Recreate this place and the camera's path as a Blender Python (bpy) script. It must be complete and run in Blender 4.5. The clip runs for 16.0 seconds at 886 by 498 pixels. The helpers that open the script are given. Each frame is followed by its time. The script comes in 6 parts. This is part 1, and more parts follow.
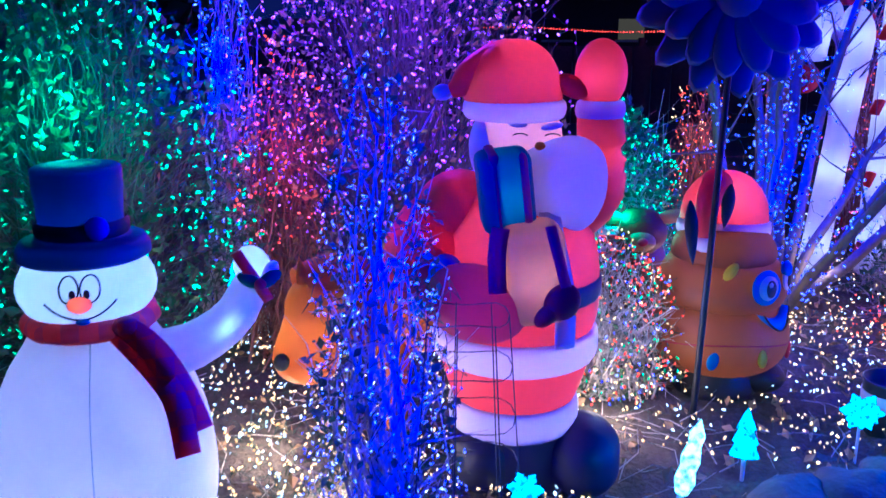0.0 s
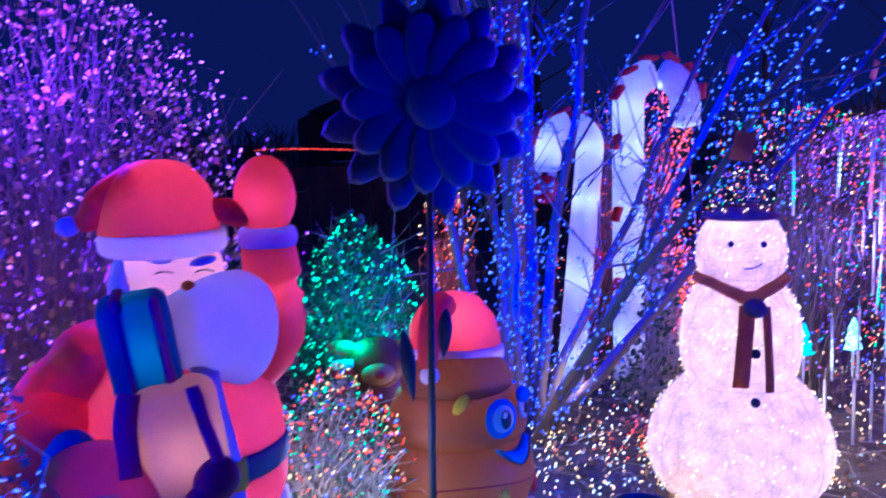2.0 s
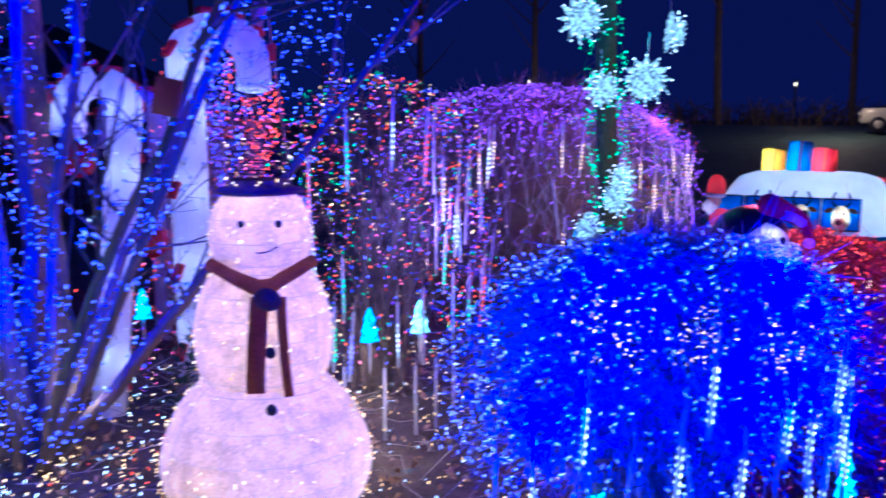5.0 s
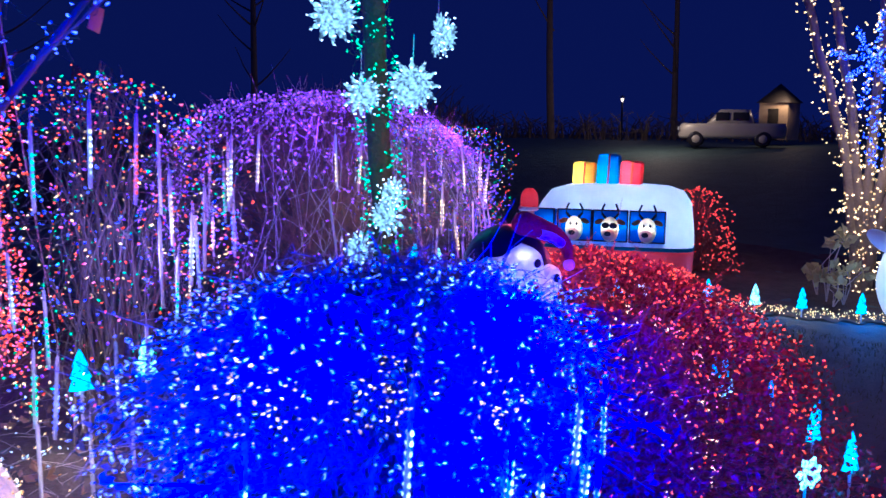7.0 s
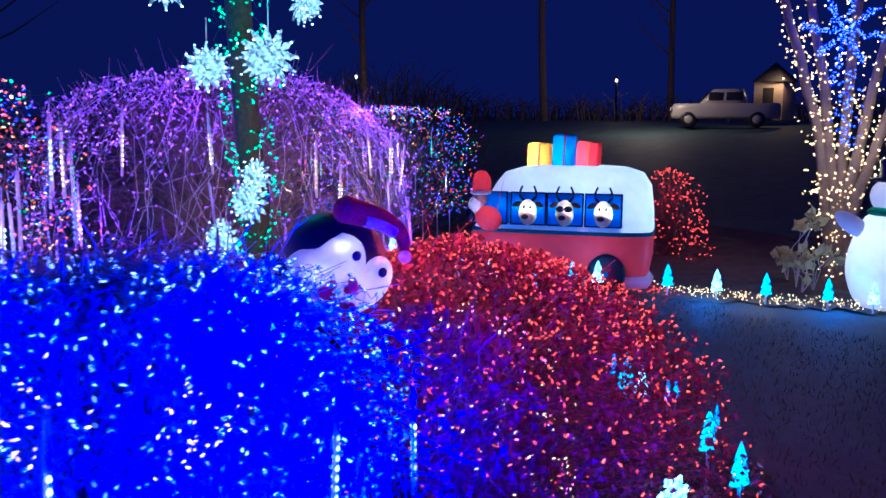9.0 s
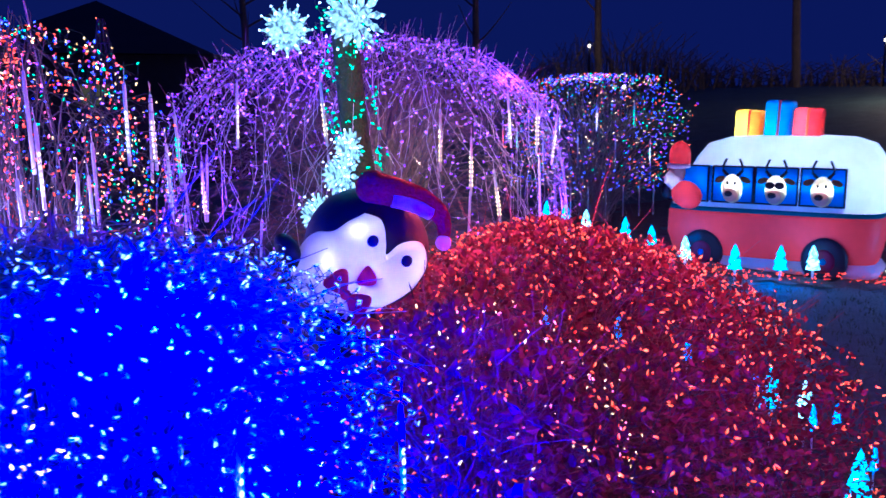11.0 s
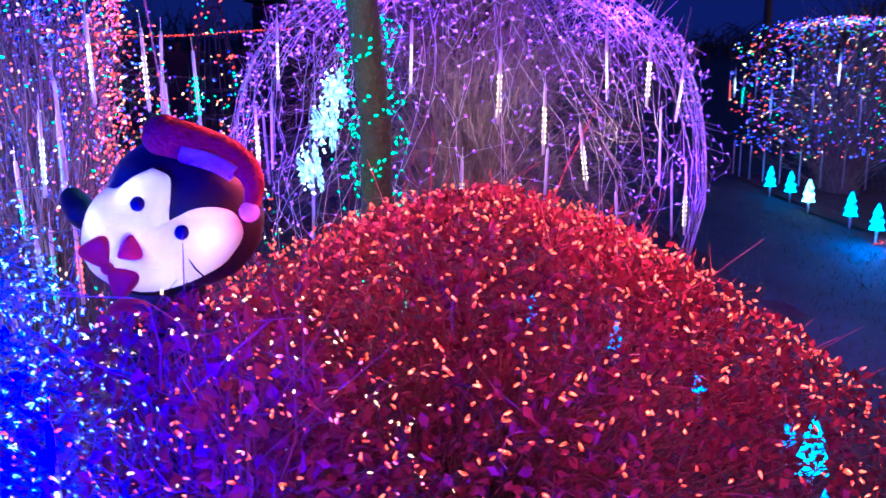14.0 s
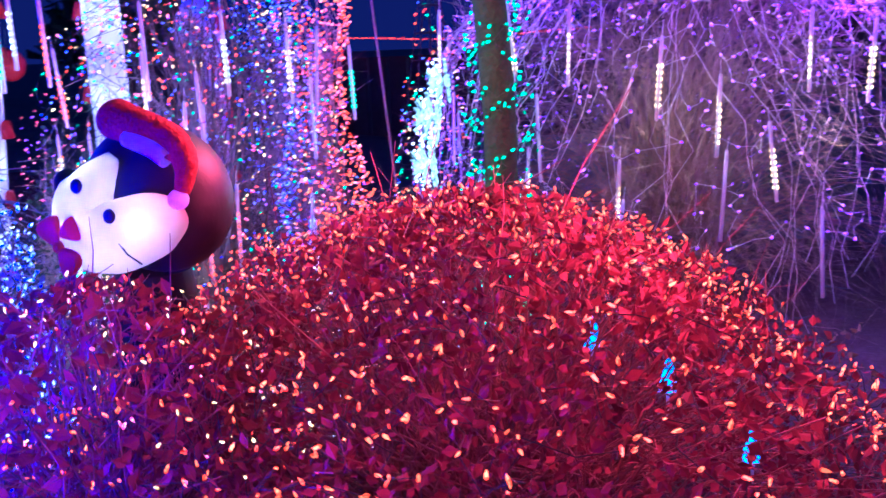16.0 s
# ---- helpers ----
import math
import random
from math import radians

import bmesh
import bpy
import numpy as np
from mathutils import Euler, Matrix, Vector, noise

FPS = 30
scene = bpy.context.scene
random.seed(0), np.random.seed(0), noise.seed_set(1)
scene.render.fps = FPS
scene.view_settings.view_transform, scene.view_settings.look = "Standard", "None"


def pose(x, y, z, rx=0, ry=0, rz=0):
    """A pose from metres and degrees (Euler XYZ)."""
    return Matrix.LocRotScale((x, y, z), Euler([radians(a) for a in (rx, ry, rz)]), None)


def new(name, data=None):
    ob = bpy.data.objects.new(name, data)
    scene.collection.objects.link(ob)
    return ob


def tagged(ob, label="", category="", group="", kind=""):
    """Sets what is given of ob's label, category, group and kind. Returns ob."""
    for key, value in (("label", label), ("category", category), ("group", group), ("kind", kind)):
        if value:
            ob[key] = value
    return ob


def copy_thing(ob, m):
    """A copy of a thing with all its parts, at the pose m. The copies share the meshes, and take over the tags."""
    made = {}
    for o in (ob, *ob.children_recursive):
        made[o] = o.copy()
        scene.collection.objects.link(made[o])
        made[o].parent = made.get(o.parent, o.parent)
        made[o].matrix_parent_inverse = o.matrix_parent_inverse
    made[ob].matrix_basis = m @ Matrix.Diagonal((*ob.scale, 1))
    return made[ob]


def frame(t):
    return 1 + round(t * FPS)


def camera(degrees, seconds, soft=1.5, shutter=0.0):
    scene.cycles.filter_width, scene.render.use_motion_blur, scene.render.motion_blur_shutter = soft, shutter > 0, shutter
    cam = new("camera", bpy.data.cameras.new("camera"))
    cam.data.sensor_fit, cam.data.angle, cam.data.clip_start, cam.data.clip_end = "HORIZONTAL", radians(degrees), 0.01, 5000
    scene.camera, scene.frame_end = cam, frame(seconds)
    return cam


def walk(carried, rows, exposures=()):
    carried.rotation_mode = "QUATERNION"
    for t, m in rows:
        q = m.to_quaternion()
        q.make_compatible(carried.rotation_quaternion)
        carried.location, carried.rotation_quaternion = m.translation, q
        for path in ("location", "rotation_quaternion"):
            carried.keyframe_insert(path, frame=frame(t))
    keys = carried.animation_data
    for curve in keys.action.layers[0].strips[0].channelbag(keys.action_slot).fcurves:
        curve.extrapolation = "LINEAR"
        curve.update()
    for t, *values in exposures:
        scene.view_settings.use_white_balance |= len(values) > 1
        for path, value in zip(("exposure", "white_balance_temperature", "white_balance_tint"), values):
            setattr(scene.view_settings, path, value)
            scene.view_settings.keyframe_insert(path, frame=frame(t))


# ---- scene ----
cam = camera(54.7, 16.0, 1.5, 0.5)
METRES, EYE, TILT, LEAN, TURN = 6.4, 1.55, -14.5, 0.0, 0.0
ROWS = [
    (0.0, 0.0, 0.0, 0.0, 0.0, 0.0, -0.0),
    (0.5, 0.0073, 0.0218, 0.0039, -0.6, 1.03, 0.07),
    (1.0, 0.0195, 0.0432, 0.0049, -5.49, 0.71, 1.59),
    (1.5, 0.0412, 0.0539, 0.0071, -9.49, 2.24, 3.72),
    (2.0, 0.0676, 0.0581, 0.0116, -12.21, 7.32, 4.92),
    (2.5, 0.0835, 0.0654, 0.0118, -14.86, 8.42, 5.43),
    (3.0, 0.1012, 0.0816, 0.0137, -20.7, 7.93, 5.76),
    (3.5, 0.1221, 0.0974, 0.0141, -25.07, 5.37, 6.63),
    (4.0, 0.1457, 0.1016, 0.0127, -25.99, 3.98, 6.93),
    (4.5, 0.1761, 0.1, 0.0125, -26.12, 3.67, 6.98),
    (5.0, 0.2011, 0.1098, 0.0121, -33.31, 3.51, 8.06),
    (7.5, 0.3415, 0.1252, 0.0121, -43.62, 2.61, 9.95),
    (8.0, 0.3724, 0.1176, 0.0064, -43.9, 2.31, 10.43),
    (8.5, 0.4042, 0.1022, 0.0046, -42.85, 1.8, 10.04),
    (9.0, 0.4351, 0.1016, 0.002, -42.67, 1.84, 10.0),
    (9.5, 0.4645, 0.1052, 0.0031, -42.25, 1.83, 9.86),
    (10.0, 0.494, 0.1037, 0.0003, -36.62, 2.19, 8.69),
    (12.5, 0.6797, 0.121, -0.0068, -20.67, 2.74, 7.46),
    (13.0, 0.7132, 0.144, -0.0043, -18.5, 2.61, 6.06),
    (13.5, 0.737, 0.1525, -0.0057, -11.97, 1.96, 4.76),
    (14.0, 0.7749, 0.1477, -0.0069, -7.37, 1.19, 2.77),
    (14.5, 0.8088, 0.1533, -0.009, -2.59, 0.56, 1.95),
    (15.0, 0.8437, 0.1775, -0.006, 2.17, 1.91, 1.2),
    (15.5, 0.8808, 0.192, -0.007, 8.77, 2.46, 0.14),
    (16.0, 0.9202, 0.2008, -0.0059, 15.88, 1.54, -1.98),
]
walk(cam, [(t, pose(0, 0, EYE, TILT, LEAN, TURN) @ pose(METRES * x, METRES * y, METRES * z, 90 + pitch, roll, yaw)) for t, x, y, z, yaw, pitch, roll in ROWS],
     [(0.0, 0.46, 4450, 10), (3.0, 0.42, 4450, 10), (4.0, 0.18, 4450, 10), (5.0, 0.08, 4450, 10), (7.5, 0.2, 4450, 10), (9.5, 0.32, 4450, 10), (12.0, 0.66, 4450, 10), (16.0, 0.98, 4450, 10)])

# ---- world ----
world = bpy.data.worlds.new("night")
scene.world = world
world.use_nodes = True
wn = world.node_tree
wbg = wn.nodes["Background"]
wbg.inputs[0].default_value = (0.0046, 0.0062, 0.045, 1)
wbg.inputs[1].default_value = 1.0


def lamp(name, at, colour, watts, radius=0.06):
    data = bpy.data.lights.new(name, "POINT")
    data.color, data.energy, data.shadow_soft_size = colour, watts, radius
    ob = new(name, data)
    ob.location = at
    return ob


BLUE, PURPLE, GREEN = (0.0, 0.003, 1.0), (0.16, 0.05, 1.0), (0.0, 0.75, 0.30)
WARM, RED, CYAN = (1.0, 0.68, 0.36), (1.0, 0.03, 0.09), (0.05, 0.55, 1.0)
PINK = (1.0, 0.62, 0.70)


# ground height: the yard falls gently towards +x, a bank rises far behind
def gz(x, y):
    bank = 0.1 * max(0.0, x - 14.5) + 0.03 * max(0.0, y - 16)
    return -0.068 * min(max(x, -4.0), 12.0) + 0.03 * min(max(y, -3.0), 8.0) + min(bank, 1.85)


# string lights burn in the bushes: added point lamps inside or just before each lit group stand in for them
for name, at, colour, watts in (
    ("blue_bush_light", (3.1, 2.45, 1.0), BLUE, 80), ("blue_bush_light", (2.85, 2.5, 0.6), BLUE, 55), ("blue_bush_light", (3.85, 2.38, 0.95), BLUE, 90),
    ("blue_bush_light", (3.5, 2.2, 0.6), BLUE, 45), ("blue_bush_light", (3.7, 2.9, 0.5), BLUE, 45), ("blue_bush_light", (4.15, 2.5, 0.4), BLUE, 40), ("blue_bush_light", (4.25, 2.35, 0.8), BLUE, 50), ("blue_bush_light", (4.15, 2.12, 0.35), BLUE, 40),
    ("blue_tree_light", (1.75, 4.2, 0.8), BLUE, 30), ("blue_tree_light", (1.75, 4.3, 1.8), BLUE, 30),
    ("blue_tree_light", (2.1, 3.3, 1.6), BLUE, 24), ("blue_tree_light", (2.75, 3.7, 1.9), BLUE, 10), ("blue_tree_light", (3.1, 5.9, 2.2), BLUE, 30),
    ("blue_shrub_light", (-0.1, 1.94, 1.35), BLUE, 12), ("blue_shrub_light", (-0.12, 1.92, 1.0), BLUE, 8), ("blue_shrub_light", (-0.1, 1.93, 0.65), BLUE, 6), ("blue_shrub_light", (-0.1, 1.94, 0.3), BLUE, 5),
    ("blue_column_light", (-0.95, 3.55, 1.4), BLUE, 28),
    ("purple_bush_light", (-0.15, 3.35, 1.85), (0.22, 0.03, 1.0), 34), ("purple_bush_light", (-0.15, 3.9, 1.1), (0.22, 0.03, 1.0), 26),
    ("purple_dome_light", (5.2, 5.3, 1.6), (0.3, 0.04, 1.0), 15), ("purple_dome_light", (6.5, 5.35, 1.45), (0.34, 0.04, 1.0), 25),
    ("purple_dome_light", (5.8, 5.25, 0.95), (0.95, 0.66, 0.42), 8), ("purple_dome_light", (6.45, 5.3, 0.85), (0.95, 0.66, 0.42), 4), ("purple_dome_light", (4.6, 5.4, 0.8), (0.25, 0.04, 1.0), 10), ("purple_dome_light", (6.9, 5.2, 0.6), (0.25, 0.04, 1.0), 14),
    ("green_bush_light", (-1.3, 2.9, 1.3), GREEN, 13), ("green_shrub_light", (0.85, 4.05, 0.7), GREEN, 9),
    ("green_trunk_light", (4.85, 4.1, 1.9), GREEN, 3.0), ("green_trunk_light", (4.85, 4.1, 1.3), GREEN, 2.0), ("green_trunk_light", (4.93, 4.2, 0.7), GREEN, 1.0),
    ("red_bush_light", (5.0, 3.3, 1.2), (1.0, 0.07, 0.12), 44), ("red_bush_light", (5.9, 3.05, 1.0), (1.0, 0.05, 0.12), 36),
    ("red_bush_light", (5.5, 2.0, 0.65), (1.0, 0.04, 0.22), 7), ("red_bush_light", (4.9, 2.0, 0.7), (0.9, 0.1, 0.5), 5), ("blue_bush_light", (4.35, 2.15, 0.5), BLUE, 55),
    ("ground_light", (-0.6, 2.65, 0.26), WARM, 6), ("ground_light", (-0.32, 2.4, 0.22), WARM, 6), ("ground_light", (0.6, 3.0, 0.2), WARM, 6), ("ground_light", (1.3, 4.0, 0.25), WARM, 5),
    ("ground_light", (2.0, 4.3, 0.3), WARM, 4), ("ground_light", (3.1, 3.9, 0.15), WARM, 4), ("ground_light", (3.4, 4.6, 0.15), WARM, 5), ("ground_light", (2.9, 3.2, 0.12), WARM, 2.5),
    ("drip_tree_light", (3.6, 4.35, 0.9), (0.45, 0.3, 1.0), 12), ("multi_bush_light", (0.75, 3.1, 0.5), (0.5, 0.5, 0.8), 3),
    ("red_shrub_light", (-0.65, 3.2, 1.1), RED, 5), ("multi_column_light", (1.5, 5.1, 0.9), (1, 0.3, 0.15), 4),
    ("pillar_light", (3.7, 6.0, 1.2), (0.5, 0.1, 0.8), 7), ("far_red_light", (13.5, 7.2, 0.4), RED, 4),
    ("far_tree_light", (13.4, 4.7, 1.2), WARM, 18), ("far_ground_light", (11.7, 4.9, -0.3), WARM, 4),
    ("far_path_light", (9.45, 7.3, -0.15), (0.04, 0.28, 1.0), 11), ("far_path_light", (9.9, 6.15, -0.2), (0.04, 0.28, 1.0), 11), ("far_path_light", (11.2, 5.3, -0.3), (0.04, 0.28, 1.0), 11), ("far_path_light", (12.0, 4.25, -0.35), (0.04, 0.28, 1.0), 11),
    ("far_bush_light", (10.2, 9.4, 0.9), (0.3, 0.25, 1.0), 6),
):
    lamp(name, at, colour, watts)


# ---- materials ----
def material(name, colour, rough=0.7, metal=0.0, vary=0.25, scale=20.0, bump=0.0, bump_scale=60.0, through_light=0.0, spots=0.0):
    m = bpy.data.materials.new(name)
    m.use_nodes = True
    nt = m.node_tree
    n, l = nt.nodes, nt.links
    b = n["Principled BSDF"]
    b.inputs["Roughness"].default_value = rough
    b.inputs["Metallic"].default_value = metal
    tc = n.new("ShaderNodeTexCoord")
    nz = n.new("ShaderNodeTexNoise")
    nz.inputs["Scale"].default_value = scale
    nz.inputs["Detail"].default_value = 5
    l.new(tc.outputs["Object"], nz.inputs["Vector"])
    big = n.new("ShaderNodeTexNoise")
    big.inputs["Scale"].default_value = scale / 7
    l.new(tc.outputs["Object"], big.inputs["Vector"])
    isl = n.new("ShaderNodeNewGeometry")
    add = n.new("ShaderNodeMath")
    add.operation = "ADD"
    l.new(nz.outputs[0], add.inputs[0])
    l.new(big.outputs[0], add.inputs[1])
    add2 = n.new("ShaderNodeMath")
    add2.operation = "MULTIPLY_ADD"
    l.new(isl.outputs["Random Per Island"], add2.inputs[0])
    add2.inputs[1].default_value = 0.5 if spots == 0 else 0.9
    l.new(add.outputs[0], add2.inputs[2])
    ramp = n.new("ShaderNodeMapRange")
    ramp.inputs["From Min"].default_value = 0.6
    ramp.inputs["From Max"].default_value = 1.7
    ramp.inputs["To Min"].default_value = 1 - vary
    ramp.inputs["To Max"].default_value = 1 + vary
    l.new(add2.outputs[0], ramp.inputs["Value"])
    mul = n.new("ShaderNodeVectorMath")
    mul.operation = "SCALE"
    mul.inputs[0].default_value = colour
    l.new(ramp.outputs[0], mul.inputs["Scale"])
    l.new(mul.outputs[0], b.inputs["Base Color"])
    if bump:
        bn = n.new("ShaderNodeTexNoise")
        bn.inputs["Scale"].default_value = bump_scale
        bn.inputs["Detail"].default_value = 6
        l.new(tc.outputs["Object"], bn.inputs["Vector"])
        bp = n.new("ShaderNodeBump")
        bp.inputs["Strength"].default_value = bump
        bp.inputs["Distance"].default_value = 0.02
        l.new(bn.outputs[0], bp.inputs["Height"])
        l.new(bp.outputs[0], b.inputs["Normal"])
    if through_light:
        tr = n.new("ShaderNodeBsdfTranslucent")
        l.new(mul.outputs[0], tr.inputs["Color"])
        mx = n.new("ShaderNodeMixShader")
        mx.inputs[0].default_value = through_light
        l.new(b.outputs[0], mx.inputs[1])
        l.new(tr.outputs[0], mx.inputs[2])
        l.new(mx.outputs[0], n["Material Output"].inputs["Surface"])
    return m


def glow(name, colour, strength, vary=True, mottled=False):
    m = bpy.data.materials.new(name)
    m.use_nodes = True
    n, l = m.node_tree.nodes, m.node_tree.links
    n.remove(n["Principled BSDF"])
    e = n.new("ShaderNodeEmission")
    e.inputs[0].default_value = (*colour, 1)
    e.inputs[1].default_value = strength
    if vary:
        isl, oi = n.new("ShaderNodeNewGeometry"), n.new("ShaderNodeObjectInfo")
        s = n.new("ShaderNodeMath")
        s.operation = "ADD"
        l.new(isl.outputs["Random Per Island"], s.inputs[0])
        l.new(oi.outputs["Random"], s.inputs[1])
        fr = n.new("ShaderNodeMath")
        fr.operation = "FRACT"
        l.new(s.outputs[0], fr.inputs[0])
        mr = n.new("ShaderNodeMapRange")
        mr.inputs["To Min"].default_value = strength * 0.35
        mr.inputs["To Max"].default_value = strength * 1.5
        l.new(fr.outputs[0], mr.inputs["Value"])
        l.new(mr.outputs[0], e.inputs[1])
    if mottled:
        tc, nz, mr = n.new("ShaderNodeTexCoord"), n.new("ShaderNodeTexNoise"), n.new("ShaderNodeMapRange")
        nz.inputs["Scale"].default_value = 45
        mr.inputs["From Min"].default_value, mr.inputs["From Max"].default_value = 0.35, 0.7
        mr.inputs["To Min"].default_value, mr.inputs["To Max"].default_value = strength * 0.25, strength * 2.2
        l.new(tc.outputs["Object"], nz.inputs["Vector"])
        l.new(nz.outputs[0], mr.inputs["Value"])
        l.new(mr.outputs[0], e.inputs[1])
    l.new(e.outputs[0], n["Material Output"].inputs["Surface"])
    m.cycles.emission_sampling = "NONE"
    return m


def cloth(name, colour, lit=0.5):
    return material(name, colour, 0.55, 0, 0.12, 9, 0.25, 14, lit)


HOT = {}


def bulb(name, body, tip, strength=2.2, hot=3.5):
    """A small led: coloured body painted as its halo, paler, brighter lens as its hot core."""
    m = glow(name, body, strength)
    HOT[m.name] = glow(name + "_lens", tip, hot)
    return m


B_BLUE = bulb("blue_bulb", (0.012, 0.02, 1.0), (0.11, 0.135, 1.0), 2.2, 4.4)
B_PURPLE = bulb("purple_bulb", (0.16, 0.015, 1.0), (0.32, 0.09, 1.0), 1.8, 3.0)
B_HOTBLUE = bulb("pale_blue_bulb", (0.025, 0.04, 1.0), (0.2, 0.24, 1.0), 3.0, 5.0)
B_PINK = bulb("pink_bulb", (1.0, 0.04, 0.2), (1.0, 0.16, 0.28), 1.8, 3.4)
B_VIOLET = bulb("violet_bulb", (0.28, 0.02, 1.0), (0.46, 0.14, 1.0), 1.8, 3.1)
B_GREEN = bulb("green_bulb", (0.003, 0.75, 0.22), (0.05, 1.0, 0.38), 1.1, 2.3)
B_WARM = bulb("warm_bulb", (1.0, 0.5, 0.13), (1.0, 0.64, 0.24), 1.6, 3.6)
B_WHITE = bulb("white_bulb", (0.5, 0.72, 1.0), (0.75, 0.9, 1.0), 1.6, 3.2)
B_RED = bulb("red_bulb", (1.0, 0.015, 0.015), (1.0, 0.065, 0.035), 1.6, 3.7)
B_ORANGE = bulb("orange_bulb", (1.0, 0.04, 0.015), (1.0, 0.095, 0.035), 1.6, 3.7)
B_CYAN = glow("cyan_glow", (0.02, 0.45, 1.0), 2.2, False, True)
B_ICE = glow("ice_glow", (0.35, 0.8, 1.0), 2.6, False, True)
B_MULTI = [B_BLUE, B_RED, B_GREEN, B_ORANGE, B_WARM]
M_BARK = material("bark", (0.2, 0.15, 0.11), 0.9, 0, 0.4, 30, 0.5, 80)
M_DARKTWIG = material("dark_twig", (0.13, 0.10, 0.09), 0.85, 0, 0.4, 40)
M_TWIG = material("pale_twig", (0.42, 0.36, 0.32), 0.85, 0, 0.4, 40)
M_REDTWIG = material("red_twig", (0.22, 0.09, 0.08), 0.85, 0, 0.4, 40)
M_WIRE = material("green_wire", (0.02, 0.05, 0.03), 0.5)
M_WHITEWIRE = material("white_wire", (0.6, 0.6, 0.6), 0.45)
M_LEAF_RED = material("red_leaf", (0.17, 0.028, 0.04), 0.75, 0, 0.6, 8, 0, 60, 0.25, 1)
M_LEAF_GREEN = material("green_leaf", (0.05, 0.11, 0.05), 0.55, 0, 0.5, 8, 0, 60, 0.2, 1)
M_LEAF_DEAD = material("dead_leaf", (0.30, 0.19, 0.11), 0.8, 0, 0.6, 9, 0, 60, 0.1, 1)
M_LEAF_PALE = material("pale_leaf", (0.4, 0.36, 0.14), 0.7, 0, 0.4, 9, 0, 60, 0.2, 1)
M_MULCH = material("mulch", (0.10, 0.075, 0.06), 0.95, 0, 0.6, 40, 1.0, 55)
M_GRASS = material("lawn", (0.06, 0.1, 0.1), 0.7, 0, 0.5, 14, 1.0, 90)
M_BLADE = material("grass_blade", (0.05, 0.085, 0.035), 0.8, 0, 0.5, 4, 0, 60, 0.2, 1)
M_ROCK = material("dark_rock", (0.11, 0.105, 0.11), 0.8, 0, 0.4, 12, 0.8, 25)
M_METAL = material("dark_metal", (0.03, 0.03, 0.045), 0.45, 0.6, 0.3, 20, 0.2)
M_PLASTIC = material("white_plastic", (0.72, 0.74, 0.78), 0.35, 0, 0.1, 9, 0, 60, 0.35)
M_SPARKLE = material("sparkle_mesh", (0.8, 0.70, 0.60), 0.5, 0, 0.6, 95, 0.6, 150, 0.55)
C_WHITE = cloth("white_nylon", (0.78, 0.78, 0.80))
# Santa's white trim, with the bluish light on it put into the colour
C_FUR = cloth("blue_lit_white_nylon", (0.52, 0.55, 0.80))
C_RED = cloth("red_nylon", (0.68, 0.05, 0.065))
C_BLACK = cloth("black_nylon", (0.012, 0.012, 0.02), 0.15)
C_NAVY = cloth("navy_nylon", (0.018, 0.02, 0.06), 0.2)
C_HAT = cloth("blue_black_nylon", (0.022, 0.032, 0.1), 0.3)
C_BROWN = cloth("brown_nylon", (0.27, 0.085, 0.035))
C_ORANGE = cloth("orange_nylon", (0.62, 0.2, 0.03))
C_CORAL = cloth("coral_nylon", (0.8, 0.16, 0.09))
C_TAN = cloth("tan_nylon", (0.6, 0.30, 0.13))
C_TEAL = cloth("teal_nylon", (0.01, 0.22, 0.22))
C_PURPLE = cloth("purple_nylon", (0.4, 0.03, 0.17))
C_SKIN = cloth("skin_nylon", (0.78, 0.46, 0.36))
C_BLUE = cloth("blue_nylon", (0.02, 0.22, 0.62))
C_SKY = cloth("sky_blue_nylon", (0.1, 0.36, 0.8))
C_YELLOW = cloth("yellow_nylon", (0.75, 0.6, 0.03))
C_GREEN = cloth("green_nylon", (0.02, 0.2, 0.1))
def plaid(name, one, two, scale):
    m = cloth(name, one, 0.35)
    n, l = m.node_tree.nodes, m.node_tree.links
    tc, ch, mix = n.new("ShaderNodeTexCoord"), n.new("ShaderNodeTexChecker"), n.new("ShaderNodeMix")
    ch.inputs["Scale"].default_value = scale
    mix.data_type = "RGBA"
    l.new(tc.outputs["Object"], ch.inputs["Vector"])
    l.new(ch.outputs["Fac"], mix.inputs["Factor"])
    mix.inputs["A"].default_value, mix.inputs["B"].default_value = (*one, 1), (*two, 1)
    l.new(mix.outputs["Result"], n["Principled BSDF"].inputs["Base Color"])
    return m


C_PLAID = plaid("plaid_nylon", (0.85, 0.06, 0.07), (0.42, 0.05, 0.15), 22)
C_MAROON = cloth("maroon_nylon", (0.3, 0.016, 0.07))


# ---- builders ----
rng = np.random.default_rng(7)


def mesh_of(name, verts, faces, mats, index=None, smooth=True):
    me = bpy.data.meshes.new(name)
    me.from_pydata([tuple(map(float, v)) for v in verts], [], [tuple(int(i) for i in f) for f in faces])
    for m in (mats if isinstance(mats, list) else [mats]):
        me.materials.append(m)
    if index is not None:
        me.polygons.foreach_set("material_index", np.asarray(index, dtype=np.int32))
    if smooth:
        me.polygons.foreach_set("use_smooth", np.ones(len(me.polygons), dtype=bool))
    me.update()
    return me


def part(name, bm, mat, parent, label=""):
    """One mesh object under a thing or a part, from a bmesh or a mesh."""
    if isinstance(bm, bmesh.types.BMesh):
        me = bpy.data.meshes.new(name)
        bm.to_mesh(me)
        bm.free()
        me.materials.append(mat)
        me.polygons.foreach_set("use_smooth", np.ones(len(me.polygons), dtype=bool))
    else:
        me = bm
    ob = new(name, me)
    ob.parent = parent
    if label:
        ob["label"] = label
    return ob


